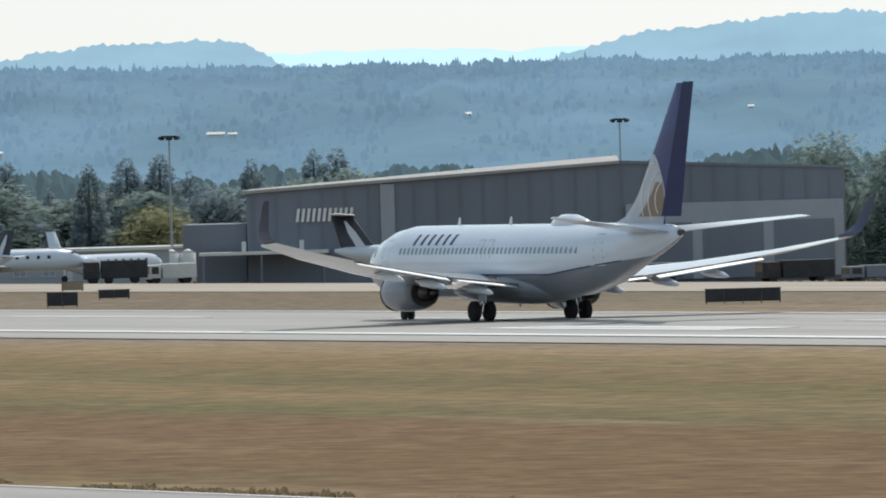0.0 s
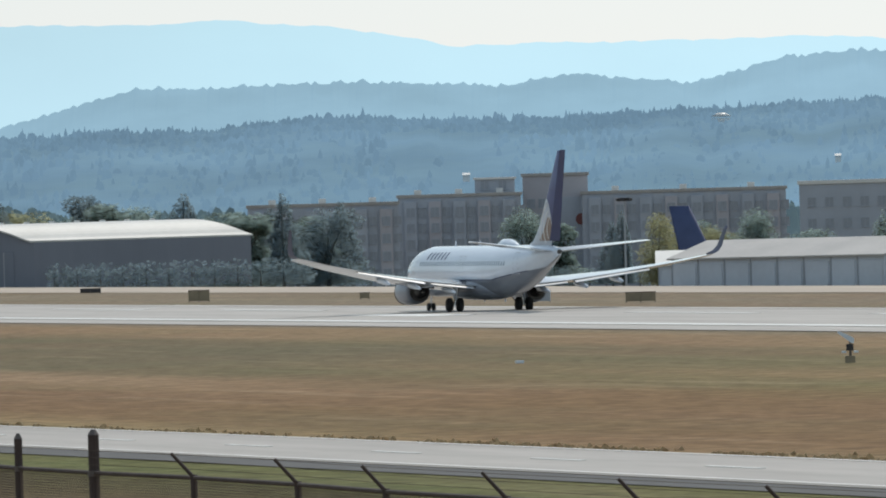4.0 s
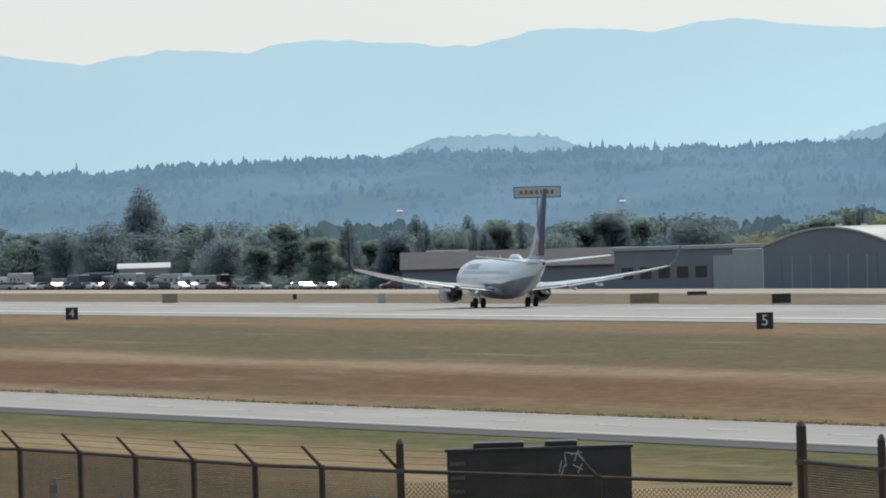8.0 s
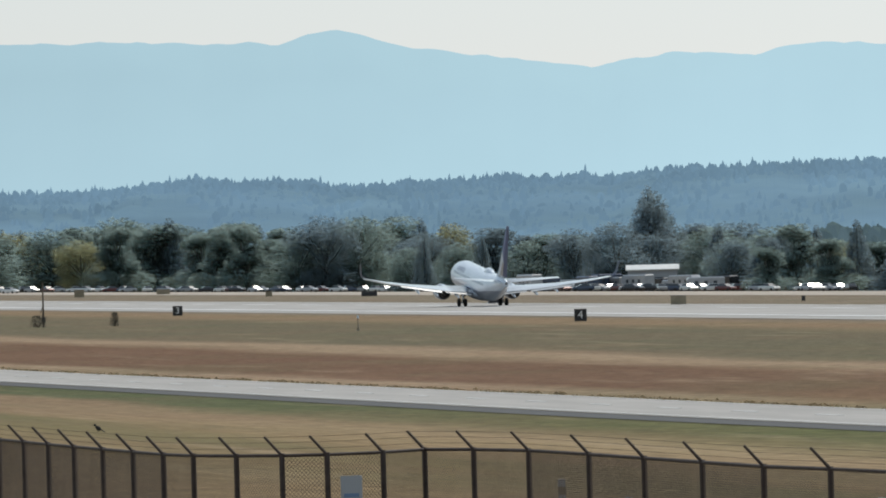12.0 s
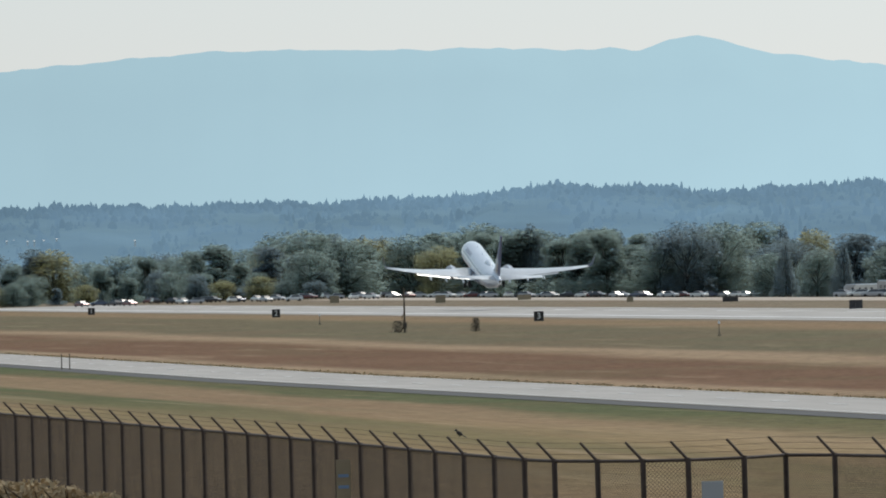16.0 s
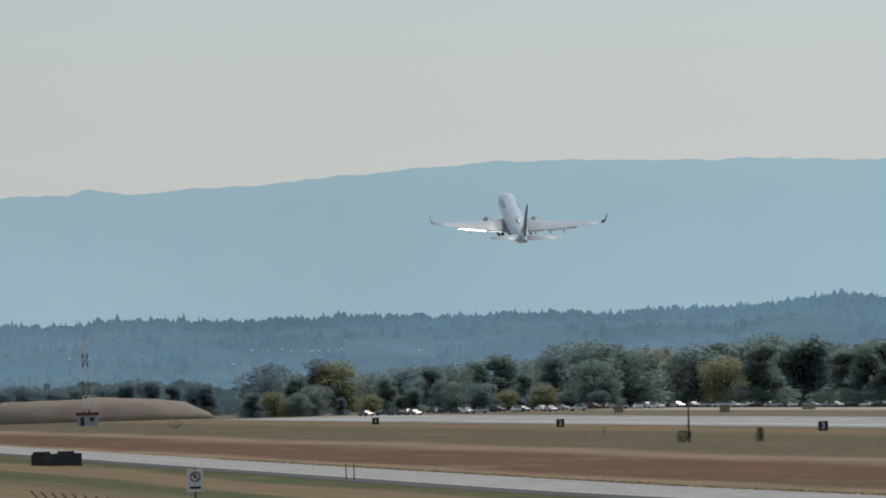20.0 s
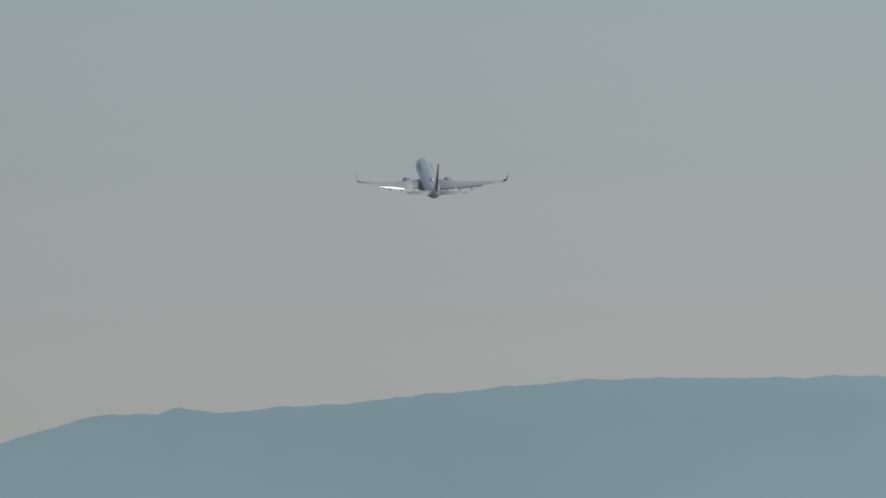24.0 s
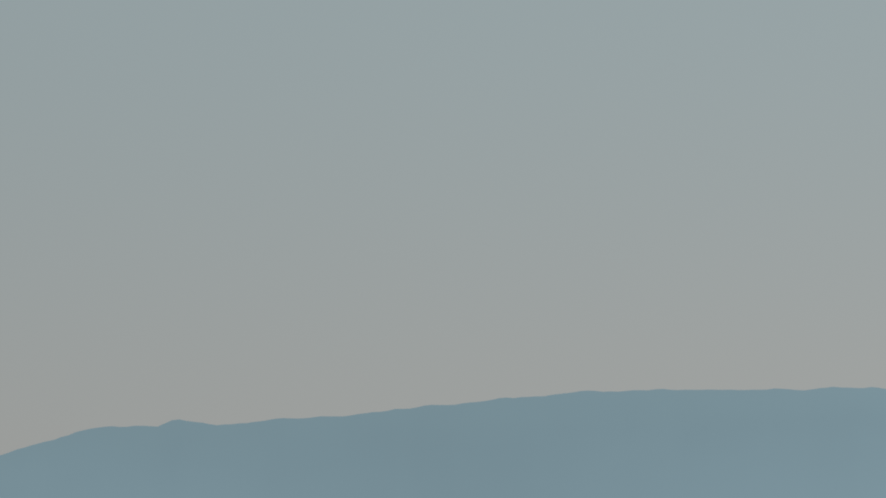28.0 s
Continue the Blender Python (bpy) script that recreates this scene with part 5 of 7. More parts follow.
def build_sign_hangar():
    h = thing("hangar", "large dark grey metal hangar with pale roof and white sign", "hangar", at=site(513.8, 1084.4))
    prof = [(-33.7, -0.5), (33.7, -0.5), (33.7, 12.0), (8.4, 13.2), (-33.7, 10.9)]
    part("wall", prism(prof, 0, 42), M["hangar"], h, "dark blue-grey clad wall")
    # sunlit slope is coloured paler; the right slope takes the dark wall colour
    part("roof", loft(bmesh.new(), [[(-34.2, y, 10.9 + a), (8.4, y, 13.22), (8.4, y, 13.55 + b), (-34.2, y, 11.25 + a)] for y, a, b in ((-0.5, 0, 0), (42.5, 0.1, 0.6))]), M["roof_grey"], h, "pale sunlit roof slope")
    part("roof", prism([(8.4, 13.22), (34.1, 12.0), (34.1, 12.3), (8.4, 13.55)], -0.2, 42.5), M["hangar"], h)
    for k in range(26):
        x = -33 + 2.6 * k
        zt = 10.9 + (x + 33.7) * 0.0546 if x < 8.4 else 13.2 - (x - 8.4) * 0.0474
        part("cladding_rib", boxed(x - 0.06, x + 0.06, -0.1, 0.02, 0, zt - 0.2), M["hangar"], h)
    part("pilaster", boxed(-18.6, -17.0, -0.35, 0.1, 4.2, 11.6, 0.05), M["hangar_light"], h, "pale vertical panel")
    part("lower_wall", boxed(9.0, 33.5, -0.5, 0.1, 0, 8.6, 0.05), M["hangar_light"], h, "paler lower wall panel")
    for x in (13, 21, 29):
        part("hangar_door", boxed(x - 3.4, x + 3.4, -0.62, -0.45, 0, 6.4, 0.05), M["hangar"], h)
    for k in range(11):
        x = -28.2 + 0.6 * k
        b = loft(bmesh.new(), [[(x, y, 7.6), (x + 0.34, y, 7.6), (x + 0.55, y, 9.1), (x + 0.21, y, 9.1)] for y in (-0.3, -0.1)])
        part("sign_bar", b, M["line"], h, "white slanted bar of the hangar's sign")
    part("annex", boxed(-41, -33.8, 1, 20, -0.5, 7.6, 0.05), M["hangar"], h, "lower dark annex")
    part("canopy", boxed(-39, -24.5, -6, 0, 4.1, 4.45, 0.03), M["roof_white"], h, "pale flat canopy over the doors")
    for x in (-38.5, -32, -25):
        part("canopy_post", tubed((x, -5.7, -0.3), (x, -5.7, 4.1), 0.12, seg=8), M["hangar"], h)
    for x in (-34, -27.5):
        part("vent", boxed(x - 0.25, x + 0.25, -4, -3.4, 4.45, 5.6, 0.04), M["roof_white"], h)
    t = thing("storage_tank", "pale ribbed storage tank beside the dark hangar", "tank", at=site(456.3, 1055.6))
    for x in (-0.9, 0.9):
        part("cylinder", tubed((x, 0, -0.2), (x, 0, 3.3), 0.85, 0.85, 20), M["roof_white"], t, smooth=True)
        part("dome", tubed((x, 0, 3.3), (x, 0, 3.7), 0.85, 0.2, 20), M["roof_white"], t, smooth=True)
    part("pipe", tubed((-1.7, -0.6, 0), (1.7, -0.6, 0.1), 0.1, seg=8), M["galv"], t)
    g = thing("hangar", "wide pale grey hangar with flat roof line", "hangar", at=site(540, 1018, 4))
    part("wall", boxed(-13, 25, 0, 30, -0.8, 7.2, 0.05), M["stucco"], g)
    part("roof", boxed(-13.4, 25.4, -0.5, 30.5, 7.2, 7.7, 0.05), M["roof_white"], g, "white roof edge")
    for k in range(4):
        part("hangar_door", boxed(-11 + 8 * k, -4 + 8 * k, -0.18, 0.05, -0.3, 5.8, 0.04), M["hangar_light"], g)
    for k in range(6):
        part("pilaster", boxed(-12.8 + 7.3 * k, -12.2 + 7.3 * k, -0.3, 0.05, -0.5, 7.1, 0.03), M["hangar_light"], g)


def gabled_shed(name, label, x, y, turn, w, d, eave, ridge_h, m_wall, m_roof, doors, z=None):
    """Shed with its ridge along its width: eaves to the front and back, gables at the ends."""
    s = thing(name, label, "shed", at=site(x, y, turn, z))
    bm = loft(bmesh.new(), [[(xx, 0, -0.6), (xx, d, -0.6), (xx, d, eave), (xx, d / 2, ridge_h), (xx, 0, eave)] for xx in (-w / 2, w / 2)])
    part("wall", bm, m_wall, s)
    for a, b in ((-0.5, d / 2), (d + 0.5, d / 2)):
        za = eave - 0.5 * (ridge_h - eave) / (d / 2)
        bm = loft(bmesh.new(), [[(xx, a, za + 0.02), (xx, b, ridge_h + 0.02), (xx, b, ridge_h + 0.22), (xx, a, za + 0.22)] for xx in (-w / 2 - 0.4, w / 2 + 0.4)])
        part("roof", bm, m_roof, s)
    for k in range(doors):
        x0 = -w / 2 + w * (k + 0.08) / doors
        x1 = -w / 2 + w * (k + 0.92) / doors
        part("shed_door", boxed(x0, x1, -0.12, 0.05, -0.4, eave * 0.82, 0.03), m_wall, s)
        part("downpipe", tubed((-w / 2 + w * k / doors, -0.08, -0.3), (-w / 2 + w * k / doors, -0.08, eave), 0.07, seg=8), M["hangar_light"], s)
    return s


M["roof_tan"] = mat("sun_faded_pale_roof", (0.46, 0.445, 0.43), (0.37, 0.36, 0.35), 0.2, 0.6)


def build_sheds():
    s = gabled_shed("shed", "long low grey shed with pale sunlit roof", 399.9, 1184.3, -40, 32.5, 14, 3.4, 5.3, M["stucco"], M["roof_tan"], 8)
    gabled_shed("shed", "low grey shed with sun-faded pale roof", 437.4, 1213.6, -40, 30, 14, 3.9, 5.8, M["hangar_light"], M["roof_tan"], 6)
    b = gabled_shed("shed", "low grey shed with white roof and roof vents", 511.8, 1356.6, -40, 29, 14, 6.0, 8.1, M["hangar"], M["roof_white"], 7)
    for x in (-9, -2, 5):
        part("roof_vent", boxed(x - 0.6, x + 0.6, 6.4, 7.6, 7.9, 9.2, 0.05), M["roof_white"], b)
    gabled_shed("shed", "small pale shed with low roof", 440, 1330, 0, 14, 9, 3.0, 4.6, M["stucco"], M["roof_white"], 3)
    for x, y, w, hh, m, lab in ((560, 1330, 60, 4.5, M["hangar_light"], "long pale low building behind the parked aircraft"), (430, 1010, 10, 3.4, M["hangar_light"], "grey flat-roofed apron building")):
        o = thing("low_building", lab, "building", at=site(x, y, 3))
        part("wall", boxed(-w / 2, w / 2, 0, 12, -0.8, hh, 0.05), m, o)
        part("roof", boxed(-w / 2 - 0.3, w / 2 + 0.3, -0.4, 12.4, hh, hh + 0.35, 0.04), M["roof_white"], o)
        window_row(o, list(np.arange(-w / 2 + 2, w / 2 - 1, 4.0)), (1.2,), 1.6, 1.3)


M["bright_roof"] = mat("glossy_white_roof", (0.8, 0.8, 0.8), (0.74, 0.74, 0.74), 0.1, 0.3, coat=0.6)
# distant panes are coloured pale, which puts the haze into the glass
M["far_glass"] = mat("haze_paled_window_glass", (0.33, 0.36, 0.41), (0.26, 0.29, 0.33), 0.3, 0.25)


def build_hotel():
    h = thing("tower_hotel", "tall pinkish concrete hotel with rows of windows and curved white roof", "hotel", at=site(822, 2255))
    part("wall", boxed(-32, -14, 0, 22, -1, 32.4, 0.1), M["stucco"], h, "grey left wing")
    part("tower", boxed(-14, 3.4, -1.5, 22, -1, 36.6, 0.1), M["stucco_pink"], h, "blank pinkish lift tower")
    part("wall", boxed(3.4, 32.4, 0, 22, -1, 32.2, 0.1), M["stucco_pink"], h, "pinkish right wing")
    part("penthouse", boxed(-28, -18.5, 3, 15, 32.4, 36.5, 0.1), M["stucco_pink"], h)
    prof = [(3.5, 32.25)] + [(3.5 + 15.2 * math.sin(a), 32.25 + 4.0 * math.cos(a)) for a in np.linspace(0.05, 1.57, 12)]
    flat = [(x, 32.25 + (z - 32.25) * 0.08) for x, z in prof]
    bm = loft(bmesh.new(), [[(x, y, z) for x, z in q] for q, y in ((flat, -0.3), (prof, 15), (prof, 16))])
    part("curved_roof", bm, M["bright_roof"], h, "glaring white quarter-round roof")
    part("cornice", boxed(3.2, 32.7, -0.4, 22.2, 31.4, 32.3, 0.05), M["stucco"], h)
    part("cornice", boxed(-32.3, -14, -0.4, 22.2, 31.8, 32.5, 0.05), M["stucco"], h)
    me = window_row(h, list(np.arange(5.5, 31.5, 2.95)), list(np.arange(6.0, 30, 3.0)), 1.7, 1.5, 0.0, M["stucco_pink"])
    window_row(h, list(np.arange(-30, -15, 3.1)), list(np.arange(6.0, 30, 3.0)), 1.7, 1.5, 0.0, None, me)
    for x in (-29, -25, -21, -17):
        part("pier", boxed(x - 0.3, x + 0.3, -0.35, 0.05, 0, 31.8, 0.03), M["stucco"], h)
    for x in np.arange(4.0, 33, 5.9):
        part("pier", boxed(x - 0.3, x + 0.3, -0.35, 0.05, 0, 31.3, 0.03), M["stucco_pink"], h)


def build_apartments():
    me = None
    for x, y, w, hh, floors, lab, m in ((572.8, 1968.4, 29, 15.5, 4, "four-storey pale stucco apartment block", M["stucco_dim"]), (606.7, 1989.5, 24, 17.6, 5, "pale stucco apartment block with projecting bays", M["stucco_dim"]), (651.6, 1985.8, 40, 18.6, 5, "long pale apartment block with many windows", M["stucco_dim"])):
        b = thing("apartment_block", lab, "building", "apartment blocks", at=site(x, y))
        part("wall", boxed(-w / 2, w / 2, 0, 16, -1, hh, 0.05), m, b)
        part("parapet", boxed(-w / 2 - 0.3, w / 2 + 0.3, -0.3, 16.3, hh, hh + 0.6, 0.04), M["roof_grey"], b)
        n = int(w / 4.6)
        for k in range(n):
            bx = -w / 2 + w * (k + 0.5) / n
            part("bay", boxed(bx - 1.2, bx + 1.2, -0.9, 0.05, -0.8, hh - 0.8, 0.05), M["stucco_warm"] if k % 2 else m, b)
            me = window_row(b, (bx,), [1.4 + (hh - 2) / floors * f for f in range(floors)], 1.5, 1.7, -0.9, M["stucco_dim"], me)
            window_row(b, (bx + 2.25,), [1.4 + (hh - 2) / floors * f for f in range(floors)], 1.5, 1.7, 0.0, None, me)
        for k in range(3):
            part("roof_unit", boxed(-w / 3 + w / 3 * k - 0.8, -w / 3 + w / 3 * k + 0.6, 5, 7, hh + 0.55, hh + 1.5, 0.04), M["roof_white"], b)
    t = thing("lift_tower", "tall pale stucco hotel tower with round red emblem", "building", at=site(630.0, 2001.0))
    part("wall", boxed(-6.4, 6.4, -3, 14, -1, 21.8, 0.06), M["stucco_warm"], t)
    part("parapet", boxed(-6.7, 6.7, -3.3, 14.3, 21.8, 22.4, 0.04), M["roof_grey"], t)
    part("front_panel", boxed(-1.0, 6.2, -3.3, -2.9, -0.8, 17.6, 0.05), M["stucco_dim"], t)
    part("emblem", tubed((5.0, -3.45, 13.2), (5.0, -3.25, 13.2), 1.15, 1.15, 24), M["red"], t, "round red emblem")
    window_row(t, (-4.8, -2.6), [2 + 3.4 * f for f in range(5)], 1.5, 1.7, -3.0, None, me)
    p = thing("roof_pavilion", "pale rooftop pavilion with bright white roof", "building", at=site(615.1, 1993, z=ground_z(606.7, 1989.5) + 18.2))
    part("wall", boxed(-3.9, 3.9, 0, 8, -0.02, 2.6, 0.04), M["stucco_dim"], p)
    part("roof", boxed(-4.2, 4.2, -0.4, 8.4, 2.6, 3.0, 0.04), M["roof_white"], p)
    window_row(p, (-2, 1.5), (0.6,), 1.4, 1.3, 0, None, me)
    o = thing("office_building", "pale low office building with dark windows", "building", at=site(650.5, 1885))
    part("wall", boxed(-8.8, 8.8, 0, 14, -1, 19.2, 0.05), M["stucco_dim"], o)
    part("parapet", boxed(-9.1, 9.1, -0.3, 14.3, 19.2, 19.9, 0.04), M["roof_white"], o)
    window_row(o, (-6.5, -3.2, 0.1, 3.4, 6.6), (3, 7, 11, 15), 1.9, 1.8, 0, None, me)


M["roof_pale"] = mat("pale_weathered_roof", (0.54, 0.55, 0.54), (0.44, 0.45, 0.44), 0.15, 0.55)


def build_arch_hangar():
    h = thing("arched_hangar", "grey barrel-roofed hangar with pale sunlit roof", "hangar", at=site(350.9, 1376.0, 0))
    arc = [(-8.9, 5.7)] + [(-8.0 + 1.0 * k, 5.7 + 2.3 * math.sin(math.pi * (k + 0.4) / 17.0) ** 0.9) for k in range(17)] + [(8.9, 5.7)]
    sk = 1.55                                     # the barrel runs back to the right

    def swept(profile, y0, y1, m, nm, lab=""):
        bm = loft(bmesh.new(), [[(x + sk * y, y, z) for x, z in profile] for y in (y0, y1)])
        return part(nm, bm, m, h, lab)
    swept([(-8.9, -0.6)] + arc + [(8.9, -0.6)], 0, 19, M["hangar"], "wall", "grey arched end wall")
    top = [(x, z + 0.05) for x, z in arc]
    swept(top + [(x, z + 0.28) for x, z in reversed(arc)], -0.3, 19.2, M["roof_pale"], "roof", "pale curved roof")
    part("hangar_door", boxed(-6.4, 6.2, -0.2, 0.05, -0.5, 4.6, 0.04), M["hangar"], h, "wide sliding door")
    for k in range(5):
        part("door_rib", boxed(-5.2 + 2.5 * k, -5.05 + 2.5 * k, -0.28, -0.18, -0.4, 4.5), M["hangar_light"], h)
    part("annex", boxed(-13.0, -9.0, 0, 12, -0.6, 5.6, 0.05), M["hangar_light"], h)
    for k in range(8):
        yy = 1.5 + 2.2 * k
        part("roof_vent", boxed(sk * yy - 1.5, sk * yy - 0.7, yy, yy + 0.8, 7.9, 8.5, 0.05), M["roof_white"], h)
    l = thing("low_building", "long low grey workshop beside the arched hangar", "building", at=site(352, 1457.2))
    part("wall", boxed(-11.4, 9.5, 0, 14, -0.8, 5.6, 0.05), M["hangar"], l)
    part("roof", boxed(-11.8, 9.9, -0.4, 14.4, 5.6, 6.1, 0.04), M["hangar_light"], l)
    part("pale_panel", boxed(2.5, 8.0, -0.2, 0.05, -0.4, 4.6, 0.04), M["hangar_light"], l)
    for k in range(5):
        part("window", boxed(-10.4 + 2.6 * k, -8.8 + 2.6 * k, -0.08, 0.05, 1.6, 3.2), M["glass"], l)
    r = thing("low_building", "low warehouse with faded red-brown roof", "building", at=site(371.2, 1659.0))
    part("wall", boxed(-18, 18, 0, 16, -1.2, 3.4, 0.05), M["hangar"], r)
    bm = loft(bmesh.new(), [[(x, -0.6, 3.3), (x, 8, 6.0), (x, 16.6, 3.3), (x, 16.6, 3.6), (x, 8, 6.3), (x, -0.6, 3.6)] for x in (-18.4, 18.4)])
    part("roof", bm, M["red_roof"], r, "faded red-brown pitched roof")
    for k in range(7):
        part("loading_door", boxed(-16.5 + 4.8 * k, -13.5 + 4.8 * k, -0.12, 0.05, -1.0, 2.2, 0.03), M["hangar"], r)
    c = thing("low_building", "small pale block with flat roof", "building", at=site(371.3, 1710.2))
    part("wall", boxed(-3.2, 3.2, 0, 8, -1, 6.0, 0.05), M["roof_grey"], c)
    part("roof", boxed(-3.5, 3.5, -0.3, 8.3, 6.0, 6.4, 0.04), M["roof_white"], c)
    for x, y, w, hh, lab in ((365.3, 2067.5, 15, 1.9, "long low white-roofed carport"), (396.1, 2113.2, 10, 5.2, "small building with white metal roof")):
        o = thing("low_building", lab, "building", at=site(x, y))
        part("wall", boxed(-w / 2, w / 2, 0, 9, -0.5, hh * 0.84, 0.05), M["hangar_light"], o)
        bm = loft(bmesh.new(), [[(xx, -0.6, hh * 0.82), (xx, 9.5, hh), (xx, 9.5, hh + 0.2), (xx, -0.6, hh * 0.82 + 0.2)] for xx in (-w / 2 - 0.4, w / 2 + 0.4)])
        part("roof", bm, M["roof_white"], o, "white metal roof")
        for k in range(int(w / 4)):
            part("door", boxed(-w / 2 + 1 + 4 * k, -w / 2 + 3.2 + 4 * k, -0.08, 0.05, -0.3, hh * 0.55), M["glass"], o)


M["red_roof"] = mat("faded_red_roof", (0.06, 0.058, 0.066), (0.045, 0.043, 0.05), 0.4, 0.75)


def build_masts():
    for x, y, top, lab in ((463.5, 1074.3, 16.0, "tall white floodlight mast with ring head"), (565.0, 1170.8, 19.8, "tall grey floodlight mast with ring head"), (470, 1460, 12.5, "slim grey apron light mast")):
        m = thing("light_mast", lab, "lamp", "apron light masts", at=pose(x, y, ground_z(x, y)))
        part("pole", tubed((0, 0, -0.3), (0, 0, top), 0.16, 0.08, 10), M["hangar_light"], m)
        part("head_ring", tubed((0, 0, top), (0, 0, top + 0.25), 0.9, 0.9, 16), M["box_dark"], m, "dark ring head")
        for k in range(6):
            a = k * 1.047
            part("floodlight", boxed(-0.25, 0.25, -0.2, 0.2, -0.3, 0.0, 0.03), M["box_dark"], m).matrix_basis = pose(0.95 * math.cos(a), 0.95 * math.sin(a), top + 0.1, 25, 0, math.degrees(a) - 90)
    b = thing("billboard", "wide faded billboard on a single steel pole", "billboard", at=site(474.2, 2097.1))
    part("pole", tubed((0, 0, -0.5), (0, 0, 18.9), 0.2, 0.16, 12), M["hangar_light"], b)
    part("panel", boxed(-4.6, 4.6, -0.5, 0.3, 18.6, 20.6, 0.04), M["stucco"], b, "faded printed panel")
    part("frame", boxed(-4.75, 4.75, -0.35, 0.4, 18.45, 20.75, 0.02), M["box_dark"], b)
    for k in range(7):
        part("writing_bar", boxed(-3.6 + 1.05 * k, -2.95 + 1.05 * k, -0.56, -0.5, 19.2, 20.0), M["box_tan"], b)
    # water tower and white roofs on the wooded hill
    # the half-metre ones are white boxes standing in for sun glints
    rows = [(23.59, 0.185, 5.5, 1.2), (23.68, 0.19, 2.8, 1.0), (26.47, 0.26, 2.0, 1.0), (24.95, 0.26, 2.0, 1.2), (22.4, 0.12, 5.0, 1.2), (21.9, 0.21, 2.4, 1.3), (19.0, 0.2, 2.0, 1.2), (17.0, 0.15, 2.4, 1.2), (20.3, 0.13, 2.2, 1.2), *[(5.0 + 0.052 * k + 0.012 * math.sin(k * 2.3), 0.185 - 0.001 * k, 0.55, 0.6) for k in range(10)], (4.02, 0.17, 0.6, 0.6), (4.1, 0.168, 0.5, 0.6), (4.13, 0.17, 0.6, 0.6), (4.9, 0.12, 0.6, 0.6), (5.9, 0.16, 0.6, 0.6), (12.0, 0.1, 1.8, 0.9), (13.2, 0.12, 1.8, 0.9)]
    for a, e, w, hh in rows:
        f = min(np.linspace(0.05, 1, 80), key=lambda q: abs(EYE.z + (3196 + 704 * q) * math.tan(radians(e)) - hill_z(a, q) - 2.5))
        r = 3196 + 704 * f
        x, y = r * math.sin(radians(a)), r * math.cos(radians(a))
        o = thing("hillside_house_glint", "distant bright-roofed house or sun-glint box on the wooded hillside", "house", "hillside houses", at=pose(x, y, hill_z(a, f) + 1.2, 0, 0, -a))
        part("wall", boxed(-w / 2, w / 2, 0, 6, -1.6, hh * 0.6, 0.02), M["air_house"], o)
        bm = loft(bmesh.new(), [[(xx, -0.5, hh * 0.5), (xx, 3, hh * 1.1), (xx, 6.5, hh * 0.5), (xx, 6.5, hh * 0.65), (xx, 3, hh * 1.25), (xx, -0.5, hh * 0.65)] for xx in (-w * 0.58, w * 0.58)])
        part("roof", bm, M["air_house"], o, "bright sunlit roof")
    for a, e in ((21.27, 0.475), (18.38, 0.43)):
        ok = [f for f in np.linspace(0.05, 1, 80) if EYE.z + (3196 + 704 * f) * math.tan(radians(e)) <= hill_z(a, f) + 3.0]
        f = ok[0] if ok else 0.97
        r, z = 3196 + 704 * f, hill_z(a, f)
        o = thing("water_tank", "round white hilltop water tank among trees", "tank", at=pose(r * math.sin(radians(a)), r * math.cos(radians(a)), z))
        part("wall", tubed((0, 0, -3), (0, 0, 1.4), 3.4, 3.4, 24), M["roof_white"], o)
        part("dome", tubed((0, 0, 2.0), (0, 0, 3.3), 3.9, 1.4, 24), M["air_house"], o, "white domed roof", smooth=True)


